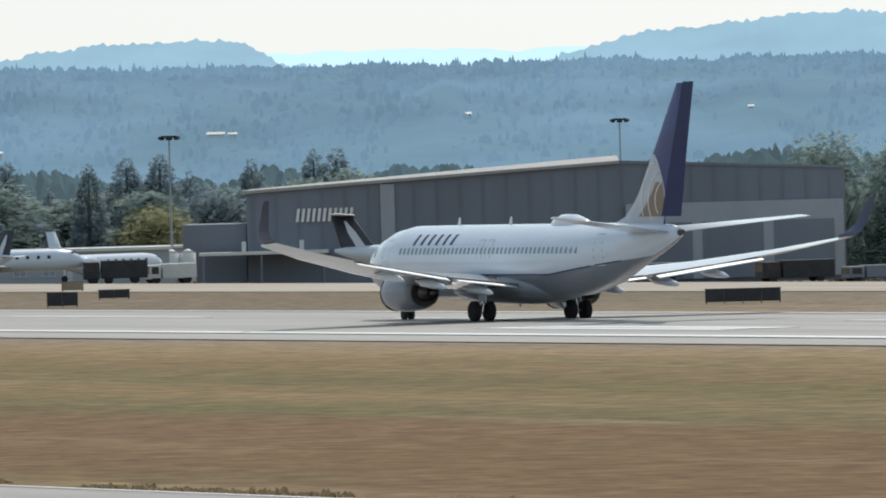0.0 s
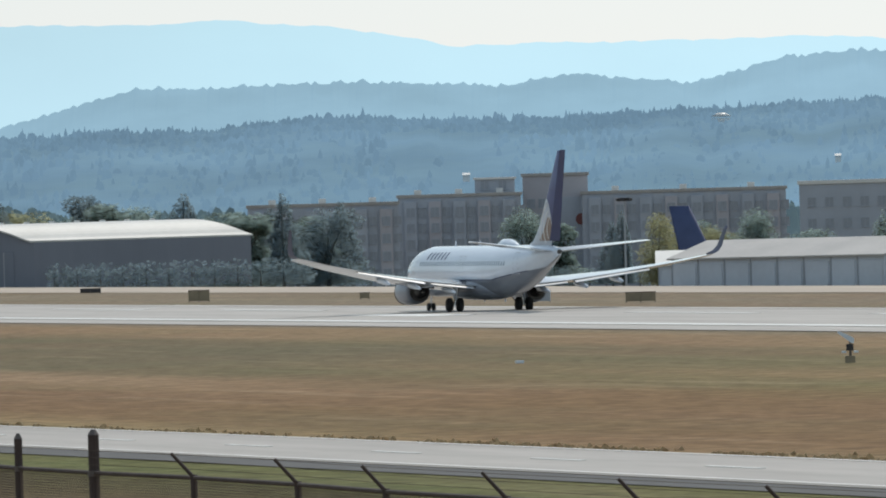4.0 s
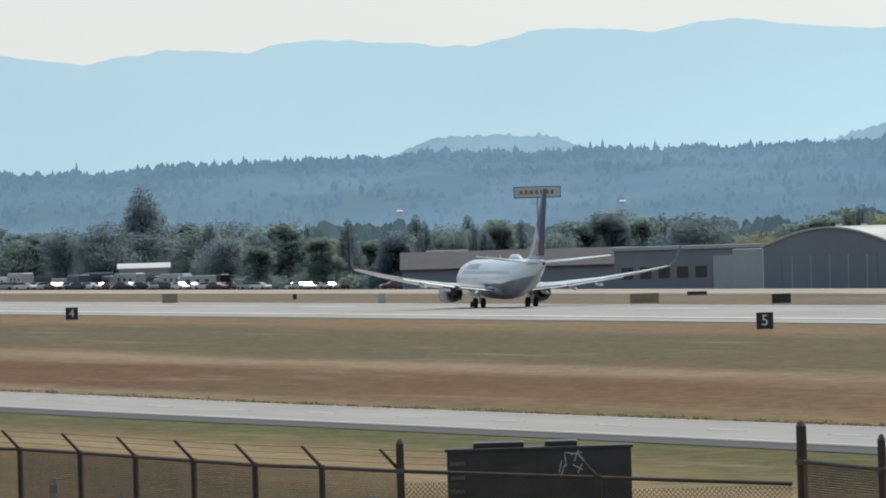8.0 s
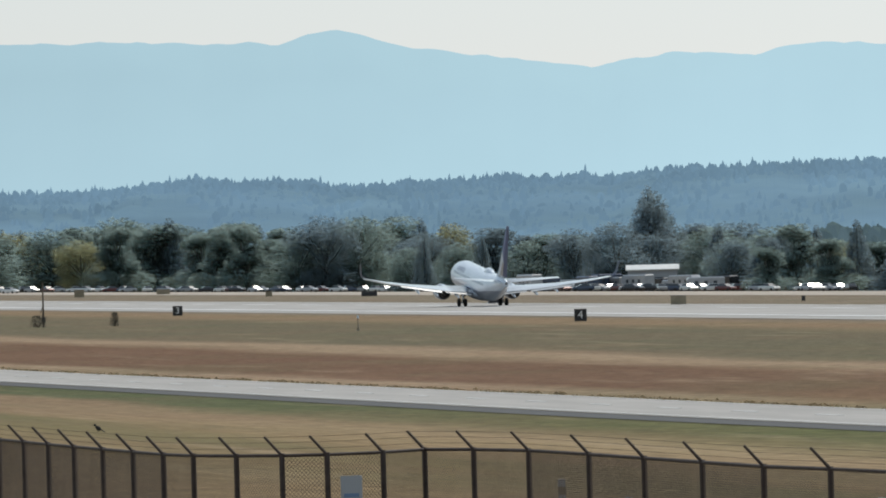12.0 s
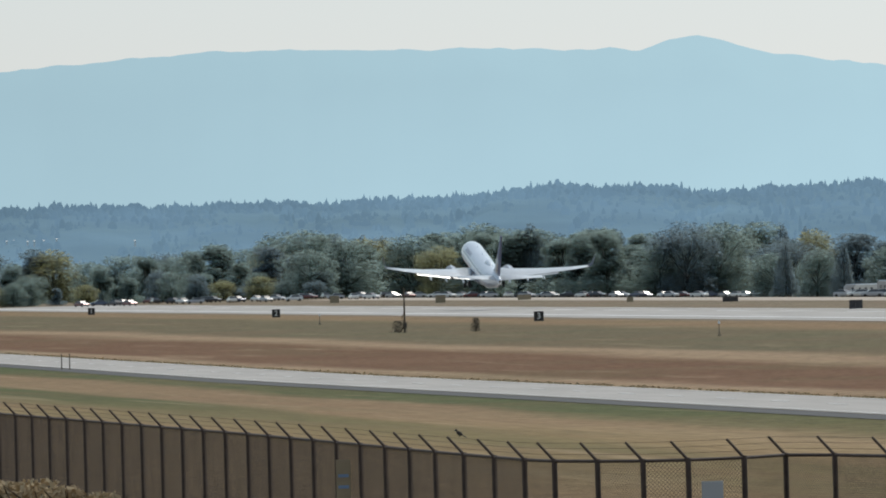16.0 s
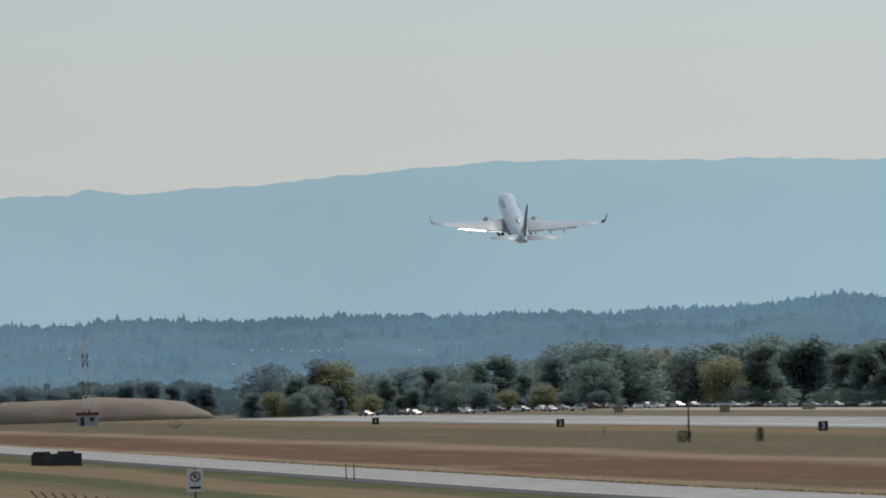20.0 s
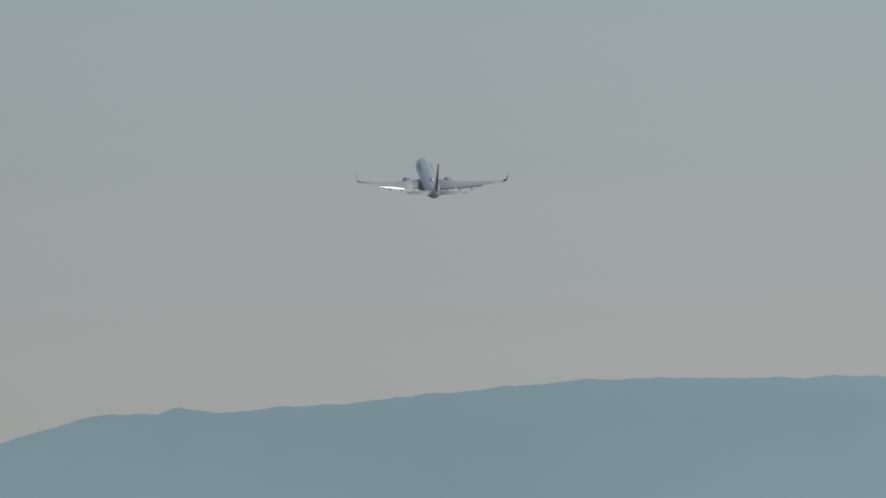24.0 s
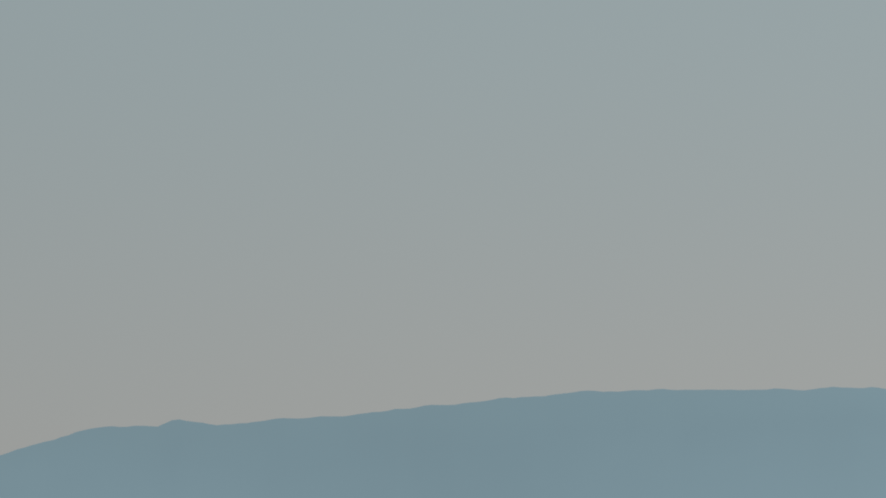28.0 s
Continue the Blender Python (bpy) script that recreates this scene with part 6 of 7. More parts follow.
def parked_jet(name, label, x, y, turn, length, rad, t_tail, body, fin_m, scale_fin=1.0, engines="rear", z=None):
    """A parked aircraft with its nose along its own +y."""
    j = thing(name, label, "aircraft", at=pose(x, y, ground_z(x, y) if z is None else z, 0, 0, turn))
    g = rad * 2.0                       # body centre over the ground
    prof = [(0.5, 0.03, -0.25), (0.47, 0.5, -0.15), (0.42, 0.85, 0), (0.34, 1, 0), (-0.2, 1, 0), (-0.36, 0.72, 0.25), (-0.46, 0.36, 0.5), (-0.5, 0.1, 0.6)]
    bm = loft(bmesh.new(), [[(rad * r * math.sin(a), f * length, g + rad * dz + rad * r * math.cos(a)) for a in np.arange(0, 6.28, 0.3927)] for f, r, dz in prof])
    part("fuselage", bm, body, j, smooth=True)
    span = length * 0.47
    for s in (-1, 1):
        part("wing", wing_mesh(s, [(rad * 0.4, length * 0.10, -length * 0.09, g - rad * 0.6, 0.11), (span, -length * 0.10, -length * 0.145, g - rad * 0.6 + span * 0.07, 0.09)]), M["wing_pale"], j, smooth=True)
        zt = g + (rad * 0.8 + length * 0.165 * scale_fin if t_tail else rad * 0.55)
        part("tailplane", wing_mesh(s, [(0.05, -0.42 * length, -0.5 * length, zt, 0.09), (length * 0.16, -0.475 * length, -0.52 * length, zt + 0.15, 0.08)]), M["wing_pale"], j, smooth=True)
        if engines == "rear":
            en = part("engine", tubed((s * rad * 1.5, -length * 0.18, g + rad * 0.35), (s * rad * 1.5, -length * 0.33, g + rad * 0.35), rad * 0.42, rad * 0.34, 16), body, j, smooth=True)
            part("intake", tubed((s * rad * 1.5, -length * 0.178, g + rad * 0.35), (s * rad * 1.5, -length * 0.176, g + rad * 0.35), rad * 0.34, rad * 0.34, 16), M["dark_metal"], en)
            part("pylon", boxed(min(s * rad * 0.8, s * rad * 1.4), max(s * rad * 0.8, s * rad * 1.4), -length * 0.31, -length * 0.22, g + rad * 0.28, g + rad * 0.4), body, en)
        else:
            for f in (0.33, 0.62)[:(2 if engines == "four" else 1)]:
                ex, ey = s * span * f, length * (0.13 - 0.2 * f)
                en = part("engine", tubed((ex, ey + 1.8, g - rad * 0.75), (ex, ey - 1.6, g - rad * 0.75), rad * 0.55, rad * 0.38, 16), M["grey"], j, smooth=True)
                part("intake", tubed((ex, ey + 1.82, g - rad * 0.75), (ex, ey + 1.85, g - rad * 0.75), rad * 0.45, rad * 0.45, 16), M["dark_metal"], en)
        part("main_gear_leg", tubed((s * rad * 1.1, -length * 0.04, 0.3), (s * rad * 1.0, -length * 0.03, g - rad * 0.5), 0.12, seg=8), M["metal"], j)
        part("wheel", tubed((s * rad * 1.1 - 0.2, -length * 0.04, 0.36), (s * rad * 1.1 + 0.2, -length * 0.04, 0.36), 0.4, seg=14), M["rubber"], j)
    part("nose_gear_leg", tubed((0, length * 0.38, 0.2), (0, length * 0.38, g - rad * 0.7), 0.1, seg=8), M["metal"], j)
    part("wheel", tubed((-0.15, length * 0.38, 0.28), (0.15, length * 0.38, 0.28), 0.32, seg=12), M["rubber"], j)
    fh = length * 0.165 * scale_fin
    part("fin", loft(bmesh.new(), [foil(le * length, te * length, 0, zz, 0.09, 6, True) for zz, le, te in ((g + rad * 0.3, -0.31, -0.47), (g + rad * 0.8, -0.35, -0.475), (g + rad * 0.8 + fh, -0.43, -0.51))]), fin_m, j, smooth=True)
    if fin_m is M["tail_dark"]:
        part("tail_swoosh", loft(bmesh.new(), [[(-0.17, f0 * length, zz), (0.17, f0 * length, zz), (0.17, f1 * length, zz), (-0.17, f1 * length, zz)] for zz, f0, f1 in ((g + rad * 0.85, -0.385, -0.42), (g + rad * 0.85 + fh * 0.45, -0.42, -0.45), (g + rad * 0.85 + fh * 0.8, -0.455, -0.463))]), M["white"], j, "white sweep on the dark tail")
    for s in (-1, 1):
        for k in range(int(length * 0.45)):
            y0 = length * 0.3 - k * 1.0
            w = part("cabin_window", boxed(s * rad - 0.03, s * rad + 0.03, y0 - 0.14, y0 + 0.14, g + rad * 0.15, g + rad * 0.15 + 0.3), M["glass"], j)
        part("cockpit_window", loft(bmesh.new(), [[(s * rad * 0.12, length * 0.452, g + rad * 0.52), (s * rad * 0.6, length * 0.432, g + rad * 0.42)], [(s * rad * 0.12, length * 0.44, g + rad * 0.8), (s * rad * 0.62, length * 0.418, g + rad * 0.66)]], closed=False, cap=False), M["glass"], j)
    return j


def build_parked_aircraft():
    M["wing_pale"] = mat("pale_wing_paint", (0.7, 0.7, 0.7), (0.6, 0.6, 0.6), 0.5, 0.3)
    M["tanker_grey"] = mat("matt_grey_paint", (0.22, 0.24, 0.28), (0.17, 0.19, 0.22), 0.3, 0.4)
    # fin navy made paler in its colour for the haze in front of it
    M["hazed_blue"] = mat("hazed_blue_paint", (0.06, 0.085, 0.19), (0.045, 0.065, 0.15), 0.4, 0.55)
    M["tail_dark"] = mat("dark_tail_paint", (0.05, 0.06, 0.075), (0.035, 0.04, 0.05), 0.3, 0.4)
    parked_jet("business_jet", "white business jet with T-tail parked on the apron", 381, 925, -115, 17, 1.05, True, M["white"], M["white"])
    parked_jet("business_jet", "white twin business jet parked beside another", 399, 941, -70, 15, 0.95, False, M["white"], M["white"])
    parked_jet("business_jet", "small business jet with a dark tail parked on the apron", 372, 915, 40, 14, 0.9, False, M["white"], M["tail_dark"])
    parked_jet("regional_jet", "regional jet with dark patterned T-tail parked at the hangar", 442.9, 952.1, -114.5, 27, 1.35, True, M["white"], M["tail_dark"], 0.72)
    parked_jet("business_jet", "small white jet with red tail facing the runway", 407, 1075.6, 172, 12.5, 0.85, True, M["white"], M["white"])
    parked_jet("tanker_aircraft", "large matt grey four-engine tanker aircraft parked on the apron", 500, 1266, 179.5, 38, 1.85, False, M["tanker_grey"], M["tanker_grey"], 0.8, "four")
    parked_jet("parked_airliner", "parked airliner with dark blue tail fin", 483, 1420, -108, 36, 1.9, False, M["white"], M["hazed_blue"], 1.08, "two")


def car_kit():
    """Meshes of one small car, shared by all that are parked."""
    kit = []
    bm = loft(bmesh.new(), [[(-0.86, y, z0), (0.86, y, z0), (0.88, y, (z0 + z1) / 2), (0.8, y, z1), (-0.8, y, z1), (-0.88, y, (z0 + z1) / 2)] for y, z0, z1 in ((-2.15, 0.45, 0.8), (-2.0, 0.28, 0.95), (-1.0, 0.25, 1.0), (0.9, 0.25, 0.98), (1.9, 0.28, 0.85), (2.15, 0.42, 0.65))])
    kit.append(("body", bm))
    bm = loft(bmesh.new(), [[(-0.78, -1.5, 0.97), (0.78, -1.5, 0.97), (0.78, 0.95, 0.97), (-0.78, 0.95, 0.97)], [(-0.64, -1.05, 1.42), (0.64, -1.05, 1.42), (0.64, 0.25, 1.42), (-0.64, 0.25, 1.42)]])
    kit.append(("glasshouse", bm))
    kit.append(("roof", boxed(-0.62, 0.62, -1.0, 0.22, 1.41, 1.46, 0.02)))
    kit.append(("wheel", tubed((-0.1, 0, 0), (0.1, 0, 0), 0.31, seg=12)))
    return kit


M["car_glass"] = mat("dusty_car_glass", (0.05, 0.06, 0.07), (0.035, 0.04, 0.05), 1, 0.2, coat=0.5)


def build_car_park():
    rnd = random.Random(21)
    paints = [mat("car_paint", c, tuple(v * 0.85 for v in c), 1.0, 0.22, 0.2, coat=0.6) for c in ((0.75, 0.75, 0.74), (0.45, 0.46, 0.48), (0.03, 0.03, 0.035), (0.06, 0.08, 0.13), (0.13, 0.035, 0.035), (0.3, 0.31, 0.32))]
    me = {}
    for nm, bm in car_kit():
        o = part(nm, bm, M["car_glass"] if nm == "glasshouse" else M["rubber"])
        if nm in ("body", "roof"):
            for k, p in enumerate(paints):
                d = o.data.copy()
                d.materials[0] = p
                me[nm, k] = d
        else:
            me[nm] = o.data
        bpy.data.objects.remove(o)
    words = ("white", "silver", "black", "dark blue", "red", "grey")
    lots = [(9.7, 11.7, 1985, 2060, 62), (5.6, 9.6, 2480, 2620, 62), (11.9, 12.4, 1760, 1800, 6)]
    for a0, a1, r0, r1, n in lots:
        for i in range(n):
            a, r = radians(a0 + (a1 - a0) * (i + rnd.random() * 0.8) / n), rnd.uniform(r0, r1)
            x, y, k = r * math.sin(a), r * math.cos(a), rnd.choice((0, 0, 0, 1, 1, 5, 2, 3, 4))
            c = thing("parked_car", words[k] + " car parked in the lot beyond the runway", "car", "parked cars", at=pose(x, y, ground_z(x, y), 0, 0, rnd.choice((88, 95, 5, 28, 206, 214, 200, 222))))
            for nm in ("body", "roof"):
                new(nm, me[nm, k]).parent = c
            new("glasshouse", me["glasshouse"]).parent = c
            for wx in (-0.78, 0.78):
                for wy in (-1.35, 1.35):
                    w = new("wheel", me["wheel"])
                    w.parent, w.location = c, (wx, wy, 0.31)
    # trailers and vans behind the cars
    for i in range(16):
        a, r = radians(9.75 + 1.5 * (i + rnd.random() * 0.8) / 16), rnd.uniform(2050, 2120)
        x, y, w, l, h = r * math.sin(a), r * math.cos(a), 1.2, rnd.uniform(2.6, 4.2), rnd.uniform(2.2, 3.5)
        k = rnd.choice((0, 1, 1, 5, 5, 2, 3))
        v = thing("parked_trailer", words[k] + " box trailer parked among cars beyond the runway", "trailer", "parked trailers", at=pose(x, y, ground_z(x, y), 0, 0, rnd.choice((84, 60, 205, 28, 15, 120))))
        part("body", loft(bmesh.new(), [[(-w, yy, 0.6), (w, yy, 0.6), (w, yy, zz - 0.2), (w - 0.2, yy, zz), (-w + 0.2, yy, zz), (-w, yy, zz - 0.2)] for yy, zz in ((-l, h - 0.15), (-l + 0.3, h), (l - 0.5, h), (l, h - 0.5))]), paints[k], v)
        for q in range(3):
            part("side_window", boxed(-w - 0.02, w + 0.02, -l * 0.6 + q * l * 0.5, -l * 0.6 + q * l * 0.5 + 0.7, h * 0.52, h * 0.72), M["car_glass"], v)
        for wx in (-0.95, 0.95):
            for wy in (-0.6, 0.3):
                part("wheel", tubed((wx - 0.12, wy, 0.35), (wx + 0.12, wy, 0.35), 0.36, seg=12), M["rubber"], v)
    # apron vehicles
    for x, y, turn, w, l, h, m, nm, lab in ((391.2, 920.3, 70, 2.3, 6.0, 2.2, M["box_dark"], "fuel_truck", "dark fuel truck parked on the apron"), (398, 923, 80, 2.2, 4.6, 1.9, M["roof_white"], "van", "white van parked on the apron"), (495, 985, 85, 2.4, 8.0, 2.3, M["box_dark"], "ground_tug", "dark ground equipment parked at the hangar"), (507, 990, 85, 2.4, 7.0, 1.8, M["hangar"], "ground_tug", "dark ground equipment parked at the hangar"), (482, 992, 85, 2.2, 6.0, 2.0, M["tail_dark"], "ground_tug", "dark baggage tractor parked at the hangar")):
        v = thing(nm, lab, "vehicle", at=pose(x, y, ground_z(x, y), 0, 0, turn))
        part("body", boxed(-w / 2, w / 2, -l / 2, l * 0.22, 0.5, h, 0.08), m, v)
        part("cab", boxed(-w / 2, w / 2, l * 0.25, l / 2, 0.45, h * 0.95, 0.15), m, v)
        part("windscreen", boxed(-w / 2 + 0.1, w / 2 - 0.1, l / 2 - 0.05, l / 2 + 0.02, h * 0.5, h * 0.85), M["glass"], v)
        part("side_window", boxed(-w / 2 - 0.02, -w / 2 + 0.05, l * 0.3, l * 0.45, h * 0.5, h * 0.85), M["glass"], v)
        for wx in (-w / 2 + 0.15, w / 2 - 0.15):
            for wy in (-l * 0.3, l * 0.36):
                part("wheel", tubed((wx - 0.14, wy, 0.42), (wx + 0.14, wy, 0.42), 0.42, seg=14), M["rubber"], v)


build_sign_hangar()
build_sheds()
build_hotel()
build_apartments()
build_arch_hangar()
build_masts()
build_parked_aircraft()
build_car_park()


# ---- trees ----
def leaf_cloud(rnd, n, size, point):
    vs, fs, ns = [], [], []
    for i in range(n):
        c, out = point(rnd)
        u = Vector((rnd.gauss(0, 1), rnd.gauss(0, 1), rnd.gauss(0, 0.7))).normalized() * size * rnd.uniform(0.7, 1.3)
        v = Vector((rnd.gauss(0, 1), rnd.gauss(0, 1), rnd.gauss(0, 0.7))).normalized() * size * rnd.uniform(0.7, 1.3)
        k = len(vs)
        tip = c + v + out * size * 0.5
        vs += [c - u, c + u, tip] if (2 * u).cross(tip - c + u).z > 0 else [c + u, c - u, tip]
        ns += [(out * 0.2 + Vector((0, 0, 1))).normalized()] * 3
        fs.append((k, k + 1, k + 2))
    return vs, fs, ns


def tree_kit(kind, seed):
    """Unit tree, 1 m high: trunk mesh, crown mesh."""
    rnd = random.Random(seed)
    bm = tubed((0, 0, -0.01), (0.01, 0, 0.55 if kind != "conifer" else 0.9), 0.022, 0.006, 7)
    lobes = []
    if kind != "conifer":
        for i in range(8):
            a, z = rnd.uniform(0, 6.28), rnd.uniform(0.32, 0.85)
            w = rnd.uniform(0.06, 0.22) * (1 if kind == "broad" else 0.45)
            lobes.append((Vector((w * math.cos(a), w * math.sin(a), z)), rnd.uniform(0.12, 0.2) * (1 if kind == "broad" else 0.65)))
            tube(bm, (0, 0, z * 0.5), lobes[-1][0], 0.01, 0.003, 5)
        lobes.append((Vector((0, 0, 0.82)), 0.17 if kind == "broad" else 0.12))
        lobes.append((Vector((0, 0, 0.5)), 0.26 if kind == "broad" else 0.14))
        lobes.append((Vector((0, 0, 0.25)), 0.2 if kind == "broad" else 0.12))
        for i in range(5):
            a = 1.2566 * i + seed
            lobes.append((Vector((0.16 * math.cos(a), 0.16 * math.sin(a), 0.17)), 0.15))
    else:
        for i in range(14):
            a, z = i * 2.4, 0.12 + 0.055 * i
            tube(bm, (0, 0, z), (0.16 * (1 - z) * math.cos(a), 0.16 * (1 - z) * math.sin(a), z - 0.03), 0.006, 0.002, 4)
    trunk = part("trunk", bm, M["limb"])

    def point(r):
        if kind == "conifer":
            z = 0.06 + 0.93 * (1 - math.sqrt(r.random()))
            a = r.uniform(0, 6.28)
            tier = 0.78 + 0.3 * ((z * 9 + 0.3 * math.sin(a * 2 + seed)) % 1.0)
            lop = 1 + 0.25 * math.sin(a + seed) + 0.15 * math.sin(3 * a + seed * 2 + z * 8)
            rr = 0.29 * (1 - z) ** 0.8 * tier * lop * r.random() ** 0.35 + 0.004
            out = Vector((math.cos(a), math.sin(a), 0.25)).normalized()
            return Vector((rr * math.cos(a), rr * math.sin(a), z)), out
        c, rad = lobes[r.randrange(len(lobes))]
        d = Vector((r.gauss(0, 1), r.gauss(0, 1), r.gauss(0, 1))).normalized()
        return c + d * rad * r.random() ** 0.3 * (1 + 0.25 * fbm(d.x * 3 + seed, d.y * 3, d.z * 3)), d
    return trunk.data, leaf_cloud(rnd, 7000, 0.023 if kind == "conifer" else 0.025, point), trunk


KITS = {}


def kits():
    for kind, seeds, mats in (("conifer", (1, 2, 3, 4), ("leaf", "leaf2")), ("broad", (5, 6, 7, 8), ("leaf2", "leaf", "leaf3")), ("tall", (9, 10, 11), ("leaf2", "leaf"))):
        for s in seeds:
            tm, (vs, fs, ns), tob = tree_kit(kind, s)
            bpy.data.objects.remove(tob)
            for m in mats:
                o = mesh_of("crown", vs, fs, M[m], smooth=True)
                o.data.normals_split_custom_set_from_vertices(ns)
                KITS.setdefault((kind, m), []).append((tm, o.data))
                bpy.data.objects.remove(o)


def tree(kind, m, az, rng, h, w, rnd, el=None):
    """A tree at a bearing (degrees) and range; el: elevation of its tip in degrees, in place of its height."""
    x, y = rng * math.sin(radians(az)), rng * math.cos(radians(az))
    z = ground_z(x, y)
    if el is not None:
        h = max(3.0, EYE.z + rng * math.tan(radians(el)) - z)
    tm, cm = rnd.choice(KITS[kind, m])
    lab = {"leaf": "dark green ", "leaf2": "green ", "leaf3": "yellowing "}[m] + {"conifer": "conifer with a ragged pointed crown", "broad": "broadleaf tree with a loose rounded crown", "tall": "tall slender broadleaf tree"}[kind]
    t = thing("tree", lab, "tree", "trees beyond the airfield", at=pose(x, y, z - 0.2, 0, 0, rnd.uniform(0, 360)))
    for nm, d in (("trunk", tm), ("crown", cm)):
        o = new(nm, d)
        o.parent = t
        o.scale = (h * w, h * w, h)
    return t


def build_trees():
    kits()
    rnd = random.Random(77)
    # single trees that stand out: kind, leaf, bearing, range, tip elevation, breadth
    single = [("conifer", "leaf", 22.46, 1500, 0.08, 1.2), ("conifer", "leaf", 22.90, 1480, 0.06, 1.0), ("conifer", "leaf", 23.11, 1500, 0.086, 1.4), ("conifer", "leaf", 23.28, 1520, 0.103, 1.3), ("conifer", "leaf", 23.44, 1550, 0.0, 1.0),
              ("conifer", "leaf", 23.77, 1560, 0.059, 1.0), ("conifer", "leaf", 24.11, 1600, 0.101, 1.1), ("conifer", "leaf", 24.24, 1600, 0.104, 1.4), ("broad", "leaf2", 26.92, 1350, 0.103, 1.3), ("broad", "leaf2", 27.25, 1350, 0.08, 1.1), ("conifer", "leaf", 19.71, 1900, 0.042, 1.2), ("conifer", "leaf", 22.42, 1650, 0.066, 1.3)]
    single2 = [("conifer", "leaf", 20.27, 1950, 0.0, 1.0), ("conifer", "leaf", 20.83, 1800, 0.012, 1.5), ("conifer", "leaf", 21.42, 1800, -0.04, 1.0), ("conifer", "leaf", 21.90, 1700, 0.0, 1.2), ("broad", "leaf2", 17.30, 1900, -0.024, 1.0), ("broad", "leaf3", 18.02, 1850, -0.075, 0.9), ("broad", "leaf2", 18.53, 1800, -0.077, 1.2), ("conifer", "leaf", 17.83, 1880, -0.06, 0.8),
               ("broad", "leaf2", 19.35, 1750, -0.045, 1.5), ("broad", "leaf", 19.88, 1900, -0.106, 0.9), ("broad", "leaf", 20.0, 1900, -0.064, 1.0), ("tall", "leaf", 14.95, 1800, 0.127, 1.3), ("conifer", "leaf", 15.48, 1800, 0.103, 1.2), ("conifer", "leaf", 10.6, 2400, 0.293, 1.0), ("broad", "leaf", 10.63, 2395, 0.25, 0.85), ("broad", "leaf", 10.66, 2405, 0.16, 1.0)]
    for k, m, a, r, e, w in single + single2:
        tree(k, m, a, r, 0, w, rnd, e)
    # belts: bearing from, to, range from, to, tip elevation from, to, count, share of conifers
    belts = [(22.2, 24.6, 1450, 1650, -0.20, 0.0, 46, 0.35), (24.4, 27.6, 1500, 1650, -0.24, -0.08, 24, 0.2), (20.6, 22.6, 1700, 1850, -0.22, -0.06, 24, 0.5), (17.0, 20.9, 1880, 1960, -0.22, -0.08, 18, 0.3), (13.4, 16.4, 1650, 1900, -0.06, 0.09, 46, 0.3),
             (10.9, 13.6, 2000, 2250, -0.04, 0.10, 46, 0.35), (9.3, 11.4, 2350, 2600, 0.0, 0.12, 34, 0.2), (6.6, 9.6, 2650, 2850, 0.08, 0.20, 70, 0.12), (4.95, 7.2, 2680, 2900, 0.0, 0.16, 44, 0.08), (4.92, 7.0, 2620, 2660, -0.08, 0.0, 30, 0.0), (2.9, 4.8, 2860, 2960, 0.02, 0.06, 34, 0.0)]
    for a0, a1, r0, r1, e0, e1, n, share in belts:
        n = int(n * 0.68)
        for i in range(n):
            a = a0 + (a1 - a0) * (i + rnd.uniform(-0.3, 0.9)) / n
            con = rnd.random() < share
            m = "leaf" if con else ("leaf" if a0 < 3 else rnd.choices(("leaf2", "leaf", "leaf3"), (8, 3, 0.9))[0])
            kind = "conifer" if con else ("broad" if m == "leaf3" or rnd.random() < 0.5 else "tall")
            tree(kind, m, a, rnd.uniform(r0, r1), 0, rnd.uniform(0.85, 1.3) if con else rnd.uniform(1.5, 2.3), rnd, rnd.uniform(e0, e1) - (0 if con else 0.01))
    # far woods on the plain between belts and hill
    vs, fs = [], []
    for i in range(5200):
        a, r = rnd.uniform(2.5, 29), rnd.uniform(2950, 3250)
        x, y = r * math.sin(radians(a)), r * math.cos(radians(a))
        z, h, w = ground_z(x, y), rnd.uniform(5, 9.5) * (1 + 0.5 * fbm(a * 2, 1.5)) + (0.0275 * (min(x, 900) - 320) if x > 320 else 0) * 0.9, rnd.uniform(1.6, 3.4)
        n, o = len(vs), rnd.uniform(0, 6)
        for zz, ww in ((0, 0.8), (0.45, 1.15), (0.75, 0.95), (0.93, 0.55)):
            vs += [(x + w * ww * rnd.uniform(0.75, 1.25) * math.cos(o + k * 1.2566), y + w * ww * math.sin(o + k * 1.2566), z + h * (zz + rnd.uniform(-0.05, 0.05) * (zz > 0))) for k in range(5)]
        vs.append((x, y, z + h))
        for b in (0, 5, 10):
            for k in range(5):
                j = (k + 1) % 5
                fs.append((n + b + k, n + b + j, n + b + 5 + j, n + b + 5 + k))
        fs += [(n + 15 + k, n + 15 + (k + 1) % 5, n + 20) for k in range(5)]
    tagged(mesh_of("far_woods", vs, fs, M["haze_glow_leaf"]), "distant hazy woodland beyond the airfield", "forest", kind="stuff")
